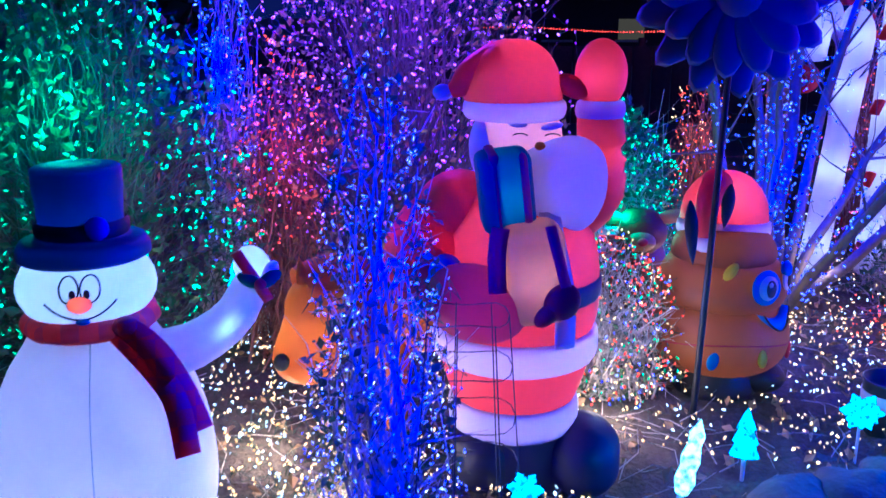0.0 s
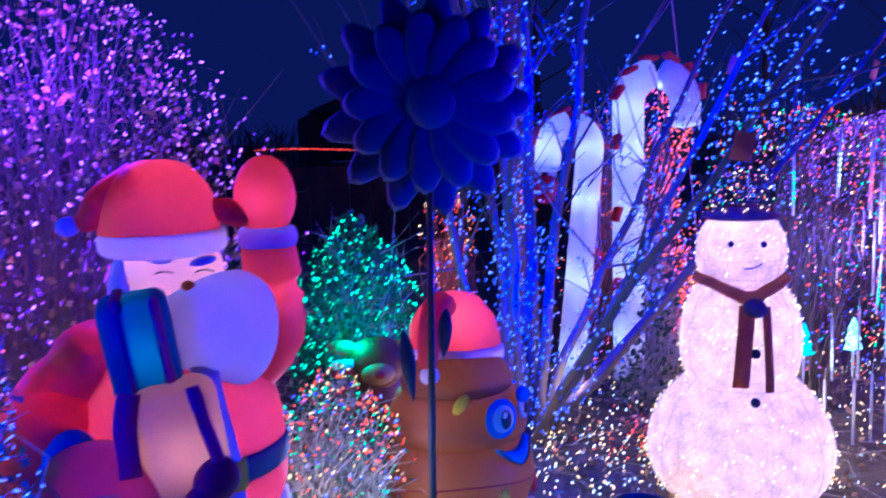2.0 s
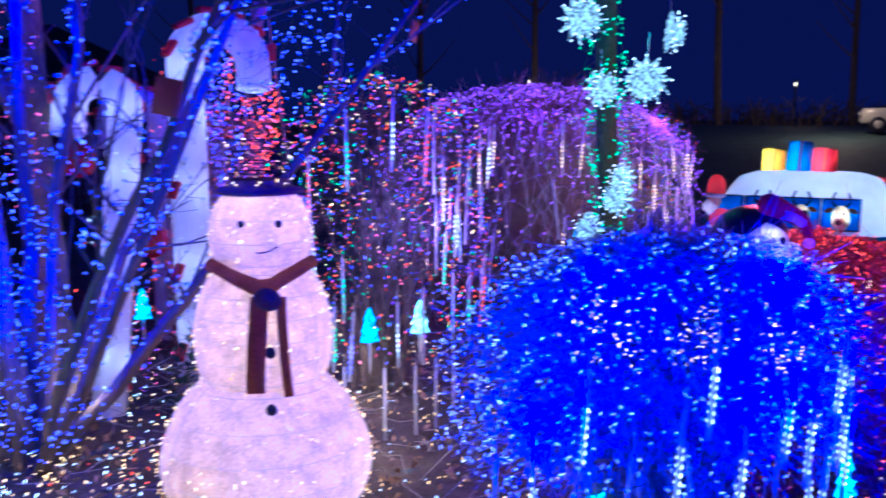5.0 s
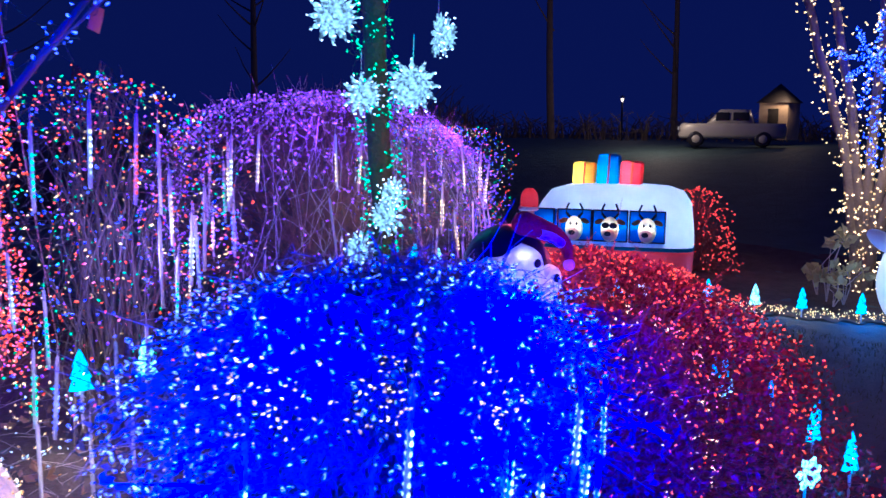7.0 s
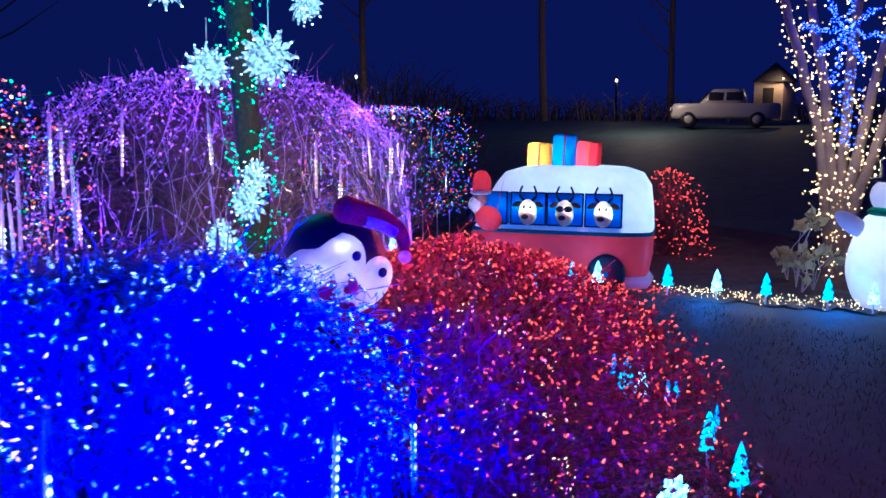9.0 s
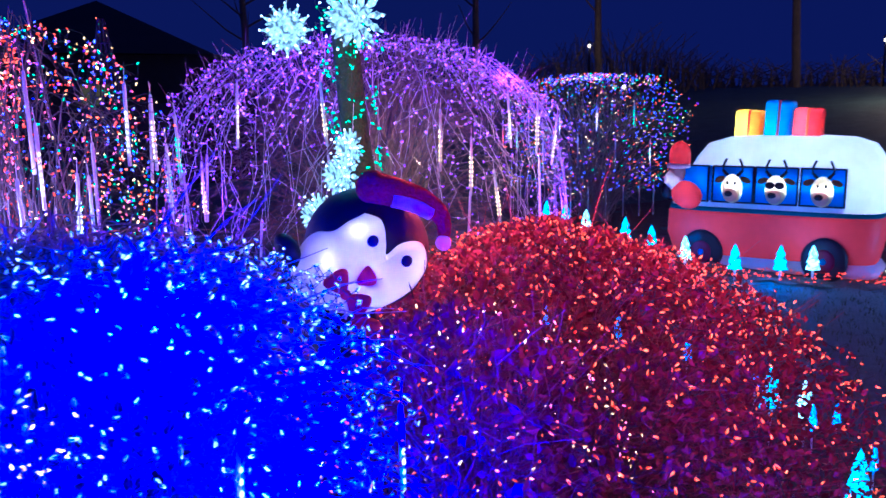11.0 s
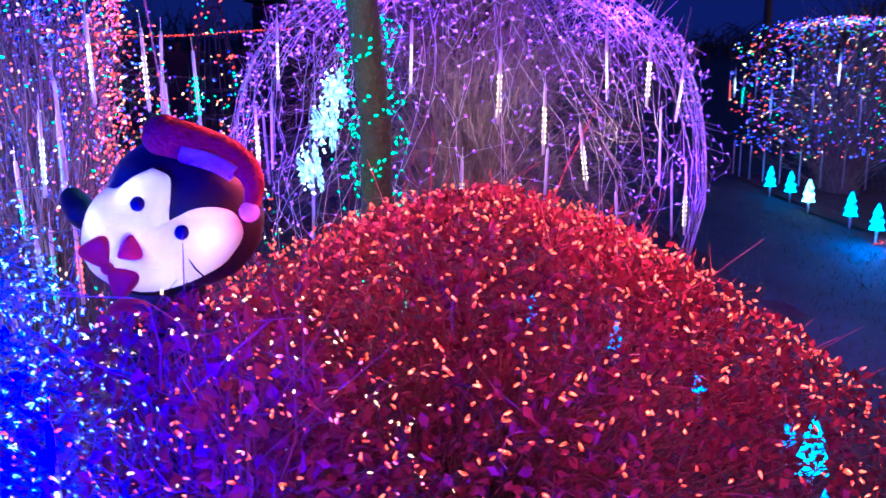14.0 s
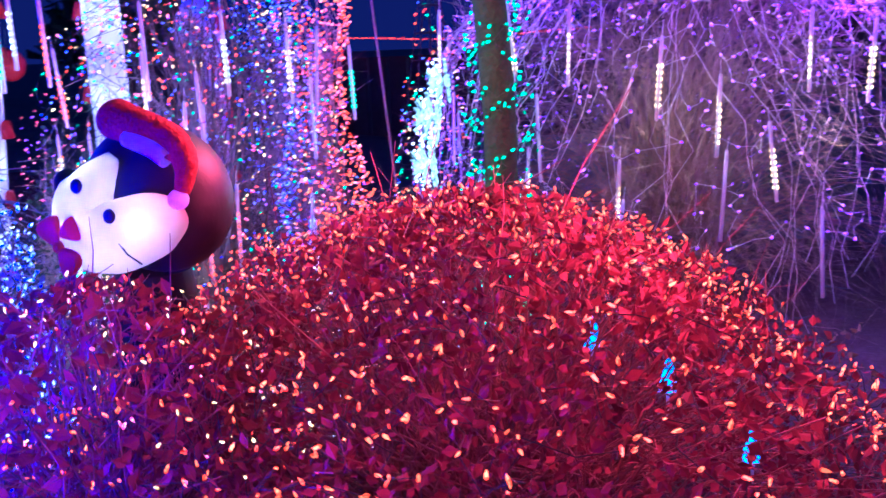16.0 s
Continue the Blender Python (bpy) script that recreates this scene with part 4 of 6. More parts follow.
part("knot", ball((0.05, 0.03, 0.042), (0.05, -0.235, 0.955), (0, 15, 0)), material("dark_scarf_mesh", (0.12, 0.05, 0.05), 0.7, 0, 0.5, 90, 0.6, 140, 0.3), sf, "dark brown scarf knot")
mz, mr = zip(*[(q[1], q[0]) for q in smooth_profile(profs["middle_ball"], 18)])
for x, lean, low_z, wide in ((0.02, -0.012, 0.6, 0.066), (0.095, 0.01, 0.585, 0.034)):
    pts = [(x + lean * k, -0.9 * float(np.interp(z, mz, mr)) - 0.016, z) for k, z in enumerate(np.linspace(0.96, low_z, 9))]
    pts = [(x + lean * k / 4, y, z) for k, (_, y, z) in enumerate(pts)]
    v, f = ribbon(pts, wide, 0.008, (0.1, -1, 0))
    part("scarf_tail", mesh_of("scarf_tail", v, f, M_SCARF), M_SCARF, sf)
for s in (-1, 1):
    part("eye", ball((0.013, 0.01, 0.014), (0.02 + s * 0.066, -0.158, 1.22)), C_BLACK, ws, "black button eye")
wsm = [(0.02 + 0.06 * t, -0.168 + 0.012 * t * t, 1.115 + 0.022 * t * t) for t in np.linspace(-1, 1, 10)]
tube_part("smile", [(wsm, 0.003, 0.003)], C_BLACK, ws)
for z, d in ((0.55, 0.262), (0.76, 0.245)):
    part("button", ball((0.02, 0.012, 0.022), (0.055, -d, z)), C_BLACK, ws, "black coal button")
string_lights("snowman_string_lights", sm_pos, [B_WARM, B_WARM, bulb("blush_bulb", (1, 0.66, 0.42), (1, 0.78, 0.5), 1.6, 3.0)], "warm white string lights wound over the mesh snowman", singles=200, near=(1.8, 0.6, 1.0), size=(0.006, 0.009), seed=4)
ws.scale = (0.96, 0.96, 0.945)
lamp("wire_snowman_lamp", (wsx, wsy, wz + 0.28), (1.0, 0.60, 0.38), 5.0, 0.1)
lamp("wire_snowman_lamp", (wsx, wsy, wz + 0.76), (1.0, 0.60, 0.40), 2.4, 0.08)
lamp("wire_snowman_lamp", (wsx, wsy, wz + 1.16), (1.0, 0.60, 0.42), 1.3, 0.05)


# ---- candy canes ----
def cane(at, height, bend, rad, turn, label, tilt=(0, 0)):
    t = thing("candy_cane", at, label, "candy cane", "candy canes", turn=turn, tilt=tilt)
    pts = [(0, 0, z) for z in np.linspace(0, height - bend, 9)]
    pts += [(bend * (1 - math.cos(a)), 0, height - bend + bend * math.sin(a)) for a in np.linspace(0, math.pi, 13)[1:]]
    pts += [(2 * bend, 0, height - bend - 0.12)]
    tube_part("body", [(pts, rad, rad * 0.95)], C_WHITE, t, "white translucent cane", 14)
    part("end_cap", ball((rad, rad, 0.03), (2 * bend, 0, height - bend - 0.12)), C_WHITE, t)
    pts = np.array(pts)
    for k in range(1, len(pts) - 1, 2):
        d = pts[k + 1] - pts[k - 1]
        ang = math.degrees(math.atan2(d[0], d[2]))
        part("red_band", box((0.03, rad * 0.9, 0.10), (pts[k][0] - rad * math.cos(math.radians(ang)) * 0.96, -0.04, pts[k][2] + rad * math.sin(math.radians(ang)) * 0.96), (0, ang + 20, 0), 0.008), C_RED, t, "short red band")
    return t


cane((2.78, 5.38, gz(2.78, 5.38) - 0.02), 1.99, 0.195, 0.102, 0, "tall white candy cane with red bands lit from inside")
cane((2.2, 4.98, gz(2.2, 4.98) - 0.02), 1.64, 0.125, 0.08, 180, "white candy cane with red bands lit from inside", (0, -6))
cane((2.9, 6.3, gz(2.9, 6.3) - 0.02), 1.6, 0.16, 0.085, 150, "white candy cane standing behind the others")
for x, y, zs, lean in ((2.78, 5.38, (0.3, 0.7, 1.1, 1.5, 1.75), 0.0), (2.2, 4.98, (0.3, 0.75, 1.2, 1.5), 0.105)):
    for z in zs:
        lamp("cane_lamp", (x + lean * z, y, gz(x, y) + z), (0.78, 0.82, 1.0), 0.5 if x > 2.5 else 0.34, 0.04)
for x, y, z in ((3.16, 5.38, 1.68), (2.97, 5.38, 1.9), (2.1, 4.98, 1.5)):
    lamp("cane_lamp", (x, y, gz(x, y) + z), (0.78, 0.82, 1.0), 0.36, 0.04)
cp = []
for x, y, h in ((2.78, 5.38, 1.95), (2.25, 4.98, 1.6)):
    for _ in range(46):
        a = rng.uniform(0, 6.28)
        cp.append((x + 0.1 * math.cos(a), y + 0.1 * math.sin(a), gz(x, y) + rng.uniform(0.05, h - 0.25)))
string_lights("candy_cane_lights", cp, B_WHITE, "cool white bulbs on the candy canes", singles=40, seed=8)


# ---- bushes and their lights ----
r1 = np.random.default_rng(21)


def lit(name, label, c, rx, ry, z0, z1, prof, n, mats, seed, low=0.0, inner=0.62, **kw):
    pos = shell(n, c, rx, ry, z0, z1, prof, np.random.default_rng(seed), inner, low)
    return string_lights(name, pos, mats, label, seed=seed, **kw)


# green bush and its neighbours behind the snowman
bush("green_lit_bush", "dense bare-twigged bush lit green", (-1.45, 3.35), 0.72, 0.62, gz(-1.45, 3.35), 1.95, egg, 420, M_DARKTWIG, 31, leaf=M_LEAF_GREEN, n_leaf=4500, leaf_size=0.045, kid_len=0.22)
lit("green_string_lights", "green string lights over the bush", (-1.45, 3.35), 0.72, 0.62, 0.35, 1.98, egg, 900, B_GREEN, 32, singles=150, size=(0.0085, 0.0185), wire=M_WIRE)
bush("blue_lit_column", "slender bare shrub lit blue", (-0.93, 3.75), 0.13, 0.13, gz(-0.9, 3.7), 2.2, column, 90, M_TWIG, 33, kid_len=0.12)
lit("blue_string_lights", "blue string lights on a slender shrub", (-0.93, 3.75), 0.15, 0.15, 0.3, 2.2, column, 520, B_BLUE, 34, singles=60, wire=M_WIRE, size=(0.0075, 0.0135))
bush("red_lit_shrub", "bare upright shrub lit red", (-0.66, 3.55), 0.24, 0.22, gz(-0.66, 3.5), 1.55, egg, 150, M_REDTWIG, 35, kid_len=0.14)
lit("red_string_lights", "red string lights on an upright shrub", (-0.66, 3.55), 0.25, 0.22, 0.65, 1.55, egg, 320, [B_RED, B_RED, B_PINK], 36, singles=80, wire=M_WIRE)
bush("purple_lit_bush", "tall bare bush lit purple", (-0.16, 3.72), 0.72, 0.54, gz(-0.15, 3.7), 2.26, egg, 420, M_DARKTWIG, 37, kid_len=0.24, leaf=M_LEAF_DEAD, n_leaf=2600, leaf_size=0.035)
lit("purple_string_lights", "purple string lights over a tall bush", (-0.16, 3.72), 0.74, 0.55, 0.7, 2.3, egg, 1500, [B_PURPLE, B_VIOLET], 38, singles=150, wire=M_WIRE, size=(0.0075, 0.0135))
# slim blue shrub in front of Santa
bush("blue_lit_shrub", "slim upright shrub wrapped in blue lights", (-0.165, 2.1), 0.22, 0.18, gz(-0.1, 2.1), 1.56, tent, 80, M_TWIG, 39, kid_len=0.12, spread=0.04, leaf=M_LEAF_GREEN, n_leaf=500, leaf_size=0.035)
lit("blue_string_lights", "blue string lights wound round a slim shrub", (-0.165, 2.1), 0.23, 0.19, 0.0, 1.56, tent, 1150, [B_BLUE, B_BLUE, B_BLUE, B_BLUE, B_BLUE, B_HOTBLUE], 40, singles=250, near=(0, 0.6, 1.0), wire=M_WIRE, size=(0.004, 0.009))
ck = thing("wire_cone_frame", (0.06, 2.08, gz(0.06, 2.08)), "dark wire cone frame with blue bulbs", "wire frame")
wl = [(np.array([(0.17 * math.cos(a), 0.17 * math.sin(a), 0.0), (0.11 * math.cos(a), 0.11 * math.sin(a), 0.78)]), 0.0018, 0.0018) for a in np.linspace(0, 6.28, 8)[:-1]]
wl += [(np.array([((0.17 - 0.077 * z) * math.cos(a), (0.17 - 0.077 * z) * math.sin(a), z + 0.01 * math.sin(3 * a)) for a in np.linspace(0, 6.29, 18)]), 0.0016, 0.0016) for z in (0.2, 0.36, 0.5, 0.64, 0.78)]
for i, ln in enumerate(wl):
    tube_part("rod" if i < 7 else "hoop", [ln], M_METAL, ck, "", 4)

# shrubs between Santa and the swirl
bush("green_lit_conifer", "small upright conifer lit green", (0.93, 4.55), 0.36, 0.34, gz(0.93, 4.5), 1.22, egg, 240, M_TWIG, 41, leaf=M_LEAF_GREEN, n_leaf=2600, leaf_size=0.045, kid_len=0.16)
lit("green_string_lights", "green string lights on a small conifer", (0.93, 4.55), 0.37, 0.35, 0.3, 1.22, egg, 640, B_GREEN, 42, singles=120, size=(0.009, 0.0165), wire=M_WIRE)
bush("multicolour_lit_bush", "low bush under a net of coloured lights", (0.7, 3.42), 0.33, 0.3, gz(0.7, 3.4), 0.74, egg, 190, M_TWIG, 43, kid_len=0.1, leaf=M_LEAF_GREEN, n_leaf=500, leaf_size=0.03)
lit("multicolour_string_lights", "multicoloured string lights over a low bush", (0.7, 3.42), 0.34, 0.31, 0.02, 0.76, egg, 1100, B_MULTI, 44, singles=200, wire=M_WIRE, size=(0.006, 0.0115))
bush("orange_lit_shrub", "narrow bare shrub lit orange and red", (1.6, 5.35), 0.19, 0.18, gz(1.6, 5.3), 1.28, column, 110, M_REDTWIG, 45, kid_len=0.12)
lit("multicolour_string_lights", "orange, red and blue string lights on a narrow shrub", (1.6, 5.35), 0.2, 0.19, 0.2, 1.3, column, 520, [B_RED, B_ORANGE, B_ORANGE, B_WARM, B_BLUE], 46, singles=100, wire=M_WIRE)


# ---- the big blue tree ----
def branch(base, tip, bend, r0, r1, r, n=9):
    base, tip, bend = np.array(base), np.array(tip), np.array(bend)
    p = [(1 - s) ** 2 * base + 2 * s * (1 - s) * bend + s * s * tip + (r.normal(size=3) * 0.012 if 0 < s < 1 else 0) for s in np.linspace(0, 1, n)]
    return np.array(p), r0, r1


def wrap(pts, radius, n, r, t0=0.05):
    """Bulb places wound round a branch."""
    pts = np.asarray(pts)
    s = np.sort(r.uniform(t0, 1, n)) * (len(pts) - 1)
    i = np.minimum(s.astype(int), len(pts) - 2)
    c = pts[i] + (s - i)[:, None] * (pts[i + 1] - pts[i])
    return c + r.normal(size=(n, 3)) * radius


bt = thing("blue_tree", (1.75, 4.5, gz(1.75, 4.5)), "bare multi-stemmed tree wrapped in blue lights", "tree")
off = np.array((1.75, 4.5, gz(1.75, 4.5)))
specs = [
    ((0, 0, 0), (-0.35, -0.1, 2.9), (-0.1, 0, 1.2), 0.035), ((0.05, 0, 0), (-0.12, -0.2, 3.1), (-0.12, 0, 1.4), 0.04), ((0.1, 0.05, 0), (0.12, 0.1, 3.1), (0.05, 0, 1.5), 0.045),
    ((-0.05, 0.1, 0), (-0.6, 0.1, 2.6), (-0.35, 0.05, 1.0), 0.03), ((0.08, -0.05, 0), (0.42, -0.3, 3.0), (0.2, -0.1, 1.3), 0.035),
    ((0.05, -0.1, 0), (0.35, -2.25, 2.1), (0.02, -1.0, 0.85), 0.032), ((0.1, -0.05, 0), (1.75, -0.8, 2.2), (0.55, -0.5, 0.75), 0.036),
    ((0.1, -0.05, 0), (0.75, -1.3, 2.35), (0.3, -0.7, 0.9), 0.03), ((0.1, 0, 0), (1.3, -0.2, 2.6), (0.4, -0.2, 1.0), 0.03),
    ((-0.03, -0.1, 0), (-0.15, -0.6, 2.4), (-0.1, -0.2, 1.2), 0.026), ((-0.05, 0, 0), (-0.75, -0.5, 2.45), (-0.4, -0.1, 1.2), 0.026),
]
rb = np.random.default_rng(50)
tw, bpos = [], []
for b, tp, bd_, r0 in specs:
    ln = branch(b, tp, bd_, r0, 0.008, rb, 11)
    tube_part("limb", [ln], M_DARKTWIG, bt, "", 7)
    bpos.append(wrap(ln[0] + off, r0 * 0.6 + 0.008, 150, rb))
    for _ in range(7):
        i = rb.integers(4, 10)
        p = ln[0][i]
        d = ln[0][10] - ln[0][i - 3]
        d = d / np.linalg.norm(d) + rb.normal(size=3) * 0.55
        e = p + d * rb.uniform(0.2, 0.55)
        q = np.array([p, (p + e) / 2 + rb.normal(size=3) * 0.03, e])
        tw.append((q, 0.008, 0.0025))
        bpos.append(wrap(q + off, 0.02, 12, rb))
        for _ in range(2):
            e2 = e + (d + rb.normal(size=3) * 0.5) * 0.15
            tw.append((np.array([(p + e) / 2, ((p + e) / 2 + e2) / 2 + rb.normal(size=3) * 0.02, e2]), 0.004, 0.0015))
tw = [q for q in tw if not ((q[0] + off)[:, 0].max() > 2.1 and (q[0] + off)[:, 0].min() < 2.8 and (q[0] + off)[:, 1].min() < 3.75 and (q[0] + off)[:, 2].min() < 1.5)]
tube_part("twigwork", tw, M_DARKTWIG, bt, "", 4)["kind"] = "stuff"
low = shell(330, (1.72, 4.4), 0.26, 0.24, 0.15, 1.2, column, rb, 0.3)
string_lights("blue_string_lights", np.concatenate(bpos + [low, wrap([(2.5, 4.1, 1.5), (2.75, 4.0, 1.7), (2.95, 3.9, 1.9)], 0.08, 150, rb)]), B_BLUE, "blue string lights wound along the bare limbs", singles=250, near=(1.2, 0.6, 1.4), wire=M_WIRE, wire_gap=0.15, seed=51, size=(0.0074, 0.0125))
for at, rz in (((3.22, 3.76, 1.82), 30), ((1.87, 2.66, 1.51), -25), ((2.6, 3.9, 1.86), 10)):
    tg = thing("plant_tag", (at[0], at[1], at[2] + 0.04), "small tan tag hanging from a limb", "tag", "tags on the tree", turn=rz)
    part("card", box((0.06, 0.004, 0.085), (0, 0, -0.05), (8, 12, 0), 0.001, 1), C_TAN, tg)
    tube_part("string", [([(0, 0, -0.01), (0, 0, 0.04)], 0.0015, 0.0015)], M_WIRE, tg, "", 3)

# pink strand trunk beside the blue tree, dark trunk behind
dk = thing("dark_tree", (2.0, 5.15, gz(2, 5.15)), "dark bare tree trunk behind the blue tree", "tree")
tube_part("trunk", [branch((0, 0, -0.05), (-0.1, 0.1, 3.4), (0.05, 0, 1.5), 0.085, 0.045, rb)], M_BARK, dk, "", 9)
tube_part("limb", [branch((0, 0, 1.2), (-0.6, 0.2, 3.2), (-0.3, 0, 2), 0.04, 0.015, rb)], M_BARK, dk, "", 7)
ps = np.concatenate([wrap([(1.95, 5.0, 0.9), (1.9, 5.05, 1.7), (1.85, 5.1, 2.3)], 0.06, 130, rb), wrap([(2.45, 5.2, 0.0), (2.42, 5.2, 0.5), (2.4, 5.2, 1.0)], 0.07, 130, rb)])
string_lights("pink_string_lights", ps, [B_PINK, B_PURPLE], "pink and purple string lights on a dark trunk", singles=60, seed=52)
rp = np.concatenate([wrap([(3.0, 5.9, 0.7), (3.02, 5.9, 1.2), (3.0, 5.9, 1.75)], 0.13, 190, rb), wrap([(2.6, 5.9, 0.3), (2.7, 5.9, 0.9)], 0.12, 60, rb)])
bush("red_lit_shrub", "bare shrub lit red behind the candy canes", (3.0, 6.0), 0.22, 0.2, gz(3, 6), 1.8, column, 90, M_REDTWIG, 53)
string_lights("red_string_lights", rp, [B_RED, B_RED, B_ORANGE], "red string lights on a shrub behind the candy canes", singles=60, seed=54)
bush("blue_lit_tree", "slender tree lit blue behind the canes", (3.2, 6.5), 0.3, 0.25, gz(3.2, 6.5), 1.9, column, 130, M_TWIG, 55)
lit("blue_string_lights", "blue string lights on a slender tree", (3.2, 6.5), 0.3, 0.25, 0.3, 1.9, column, 420, B_BLUE, 56, singles=60)
gp = np.stack([rng.normal(2.35, 0.22, 90), rng.normal(4.25, 0.16, 90), np.full(90, 0.0)], 1)
gp[:, 2] = [gz(x, y) + 0.03 + rng.uniform(0, 0.09) for x, y in gp[:, :2]]
string_lights("red_string_lights", gp, [B_RED, B_ORANGE], "red string lights tangled on the ground", singles=90, wire=M_WIRE, seed=57)
for at, rr_ in (((2.66, 5.75, 0.75), 0.1), ((2.2, 5.3, 1.25), 0.09)):
    o = thing("red_ornament", at, "round red bauble hanging among the canes", "bauble", "red baubles")
    part("ball", ball((rr_, rr_, rr_)), material("red_gloss", (0.5, 0.02, 0.03), 0.25, 0.1, 0.1), o)
    part("cap", lathe([(0.02, rr_ - 0.004), (0.02, rr_ + 0.02), (0.0, rr_ + 0.022)], 10), M_METAL, o)
    tube_part("hook", [([(0, 0, rr_ + 0.02), (0, 0, rr_ + 0.12)], 0.0015, 0.0015)], M_WIRE, o, "", 3)

# ---- warm lights over the ground ----
wx = np.concatenate([rng.uniform(-1.1, 0.5, 1500), rng.uniform(0.5, 2.3, 620), rng.uniform(1.3, 5.0, 1050)])
wy = np.concatenate([rng.uniform(2.1, 3.6, 1500), rng.uniform(2.75, 4.4, 620), rng.uniform(2.95, 5.6, 1050)])
wp = np.stack([wx, wy, [gz(x, y) + 0.04 + rng.uniform(0, 0.07) for x, y in zip(wx, wy)]], 1)
string_lights("ground_string_lights", wp, [B_WARM, B_WARM, B_WHITE], "warm white net lights spread over the mulch", singles=300, near=(1.5, 1.5, 0), wire=M_WIRE, wire_gap=0.3, seed=60, size=(0.006, 0.012))

# ---- multicoloured weeping tree with light tubes ----
DC = (3.68, 4.85)
dz0 = gz(*DC)
bush("weeping_tree", "weeping bare tree hung with coloured lights", DC, 0.72, 0.6, dz0, 1.66, domed, 110, M_DARKTWIG, 61, low=0.15, droop=0.5, rise=1.2, kid_len=0.2, category="tree")
lit("multicolour_string_lights", "multicoloured string lights over the weeping tree", DC, 0.72, 0.6, dz0 + 0.3, 1.68, domed, 1900, B_MULTI + [B_PURPLE, B_BLUE, B_PINK], 62, singles=150, wire=M_WIRE, size=(0.0068, 0.0125))


def light_tube(length, mat, label):
    t = thing("light_tube", (0, 0, -50), label, "light tube", "hanging light tubes")
    part("tube", lathe([(0.0, -length), (0.008, -length + 0.004), (0.008, -0.02), (0.006, 0.0), (0.0, 0.004)], 8), M_PLASTIC, t)
    tube_part("lead", [([(0, 0, 0), (0.004, 0, 0.06)], 0.002, 0.002)], M_WHITEWIRE, t, "", 3)
    if mat:
        k = max(4, int(length * 0.6 / 0.026))
        pos = np.array([(0, -0.0085, -length * 0.35 - 0.026 * i) for i in range(k) if length * 0.35 + 0.026 * i < length])
        V = np.concatenate([BULB_V * np.array((0.0045, 0.004, 0.0085)) + p for p in pos] + [BULB_V * np.array((0.0045, 0.004, 0.0085)) + p * np.array((1, -1, 1)) for p in pos])
        F = [tuple(12 * j + q for q in f) for j in range(2 * len(pos)) for f in BULB_F]
        part("led_strip", mesh_of("led_strip", V, F, HOT[mat.name]), None, t)["kind"] = "stuff"
    return t


kinds = {"w": light_tube(0.34, B_WARM, "clear light tube with warm white leds"), "r": light_tube(0.36, B_RED, "clear light tube with red leds"),
         "g": light_tube(0.34, B_GREEN, "clear light tube with green leds"), "b": light_tube(0.36, B_BLUE, "clear light tube with blue leds"),
         "i": light_tube(0.34, B_WHITE, "clear light tube with cool white leds"), "o": light_tube(0.4, None, "unlit clear light tube")}


def hang(kind, x, y, z, lean=0.0, turn=0.0):
    copy_thing(kinds[kind], pose(x, y, z, lean, lean * 0.5, turn))


rt = np.random.default_rng(63)
for i in range(26):
    a = rt.uniform(-2.9, 0.25)
    k = rt.uniform(0.75, 1.0)
    hang("rgbiowbogi"[i % 10], DC[0] + 0.72 * k * math.cos(a), DC[1] + 0.6 * k * math.sin(a), rt.uniform(0.45, 1.55), rt.uniform(-4, 4), rt.uniform(0, 360))
hang("g", 3.14, 4.22, 1.46)
hang("r", 3.49, 4.07, 1.5, 3)
hang("i", 3.32, 4.1, 1.55, 2)
for i in range(9):
    x = 3.1 + 0.17 * i
    y = 4.2 - 0.1 * math.sin(i)
    st = copy_thing(kinds["o"], pose(x, y, gz(x, y) + 0.38))

# ---- blue weeping bush ----
BC = (3.61, 2.74)
M_GREYTWIG = material("grey_twig", (0.3, 0.26, 0.27), 0.85, 0, 0.4, 40)
bush("blue_weeping_bush", "low weeping bush smothered in blue lights", BC, 0.84, 0.52, gz(*BC), 1.0, flat, 900, M_GREYTWIG, 71, low=0.42, droop=0.25, rise=1.25, kids=5, kid_len=0.16, r0=0.009, r1=0.002, leaf=material("dry_leaf", (0.24, 0.22, 0.24), 0.7, 0, 0.5, 9, 0, 60, 0.3, 1), n_leaf=4200, leaf_size=0.032)
lit("blue_string_lights", "blue string lights over the weeping bush", BC, 0.86, 0.54, gz(*BC) + 0.1, 1.03, flat, 2300, [B_HOTBLUE, B_HOTBLUE, B_BLUE], 72, low=0.34, singles=300, near=(3.3, 0.7, 1.0), wire=M_WIRE, inner=0.86, size=(0.0058, 0.0135))
wb = np.concatenate([np.array(c) + np.random.default_rng(73 + i).normal(size=(n, 3)) * np.array((0.06, 0.03, 0.045)) for i, (c, n) in enumerate((((2.85, 2.28, 0.95), 36), ((2.94, 2.26, 0.85), 30), ((3.19, 2.22, 0.83), 22), ((3.59, 2.23, 0.75), 36), ((3.28, 2.25, 0.85), 30)))])
string_lights("warm_string_lights", wb, B_WARM, "warm white string lights tangled in the blue bush", singles=120, seed=74, wire=M_WIRE, size=(0.0042, 0.009))
for i in range(13):
    a = -3.0 + 0.24 * i
    hang("biobbioib"[i % 9], BC[0] + 0.8 * math.cos(a), BC[1] + 0.5 * math.sin(a), 0.42 + 0.12 * math.sin(i * 2.3), rt.uniform(-8, 8), rt.uniform(0, 360))
hang("i", 4.42, 2.48, 0.6)
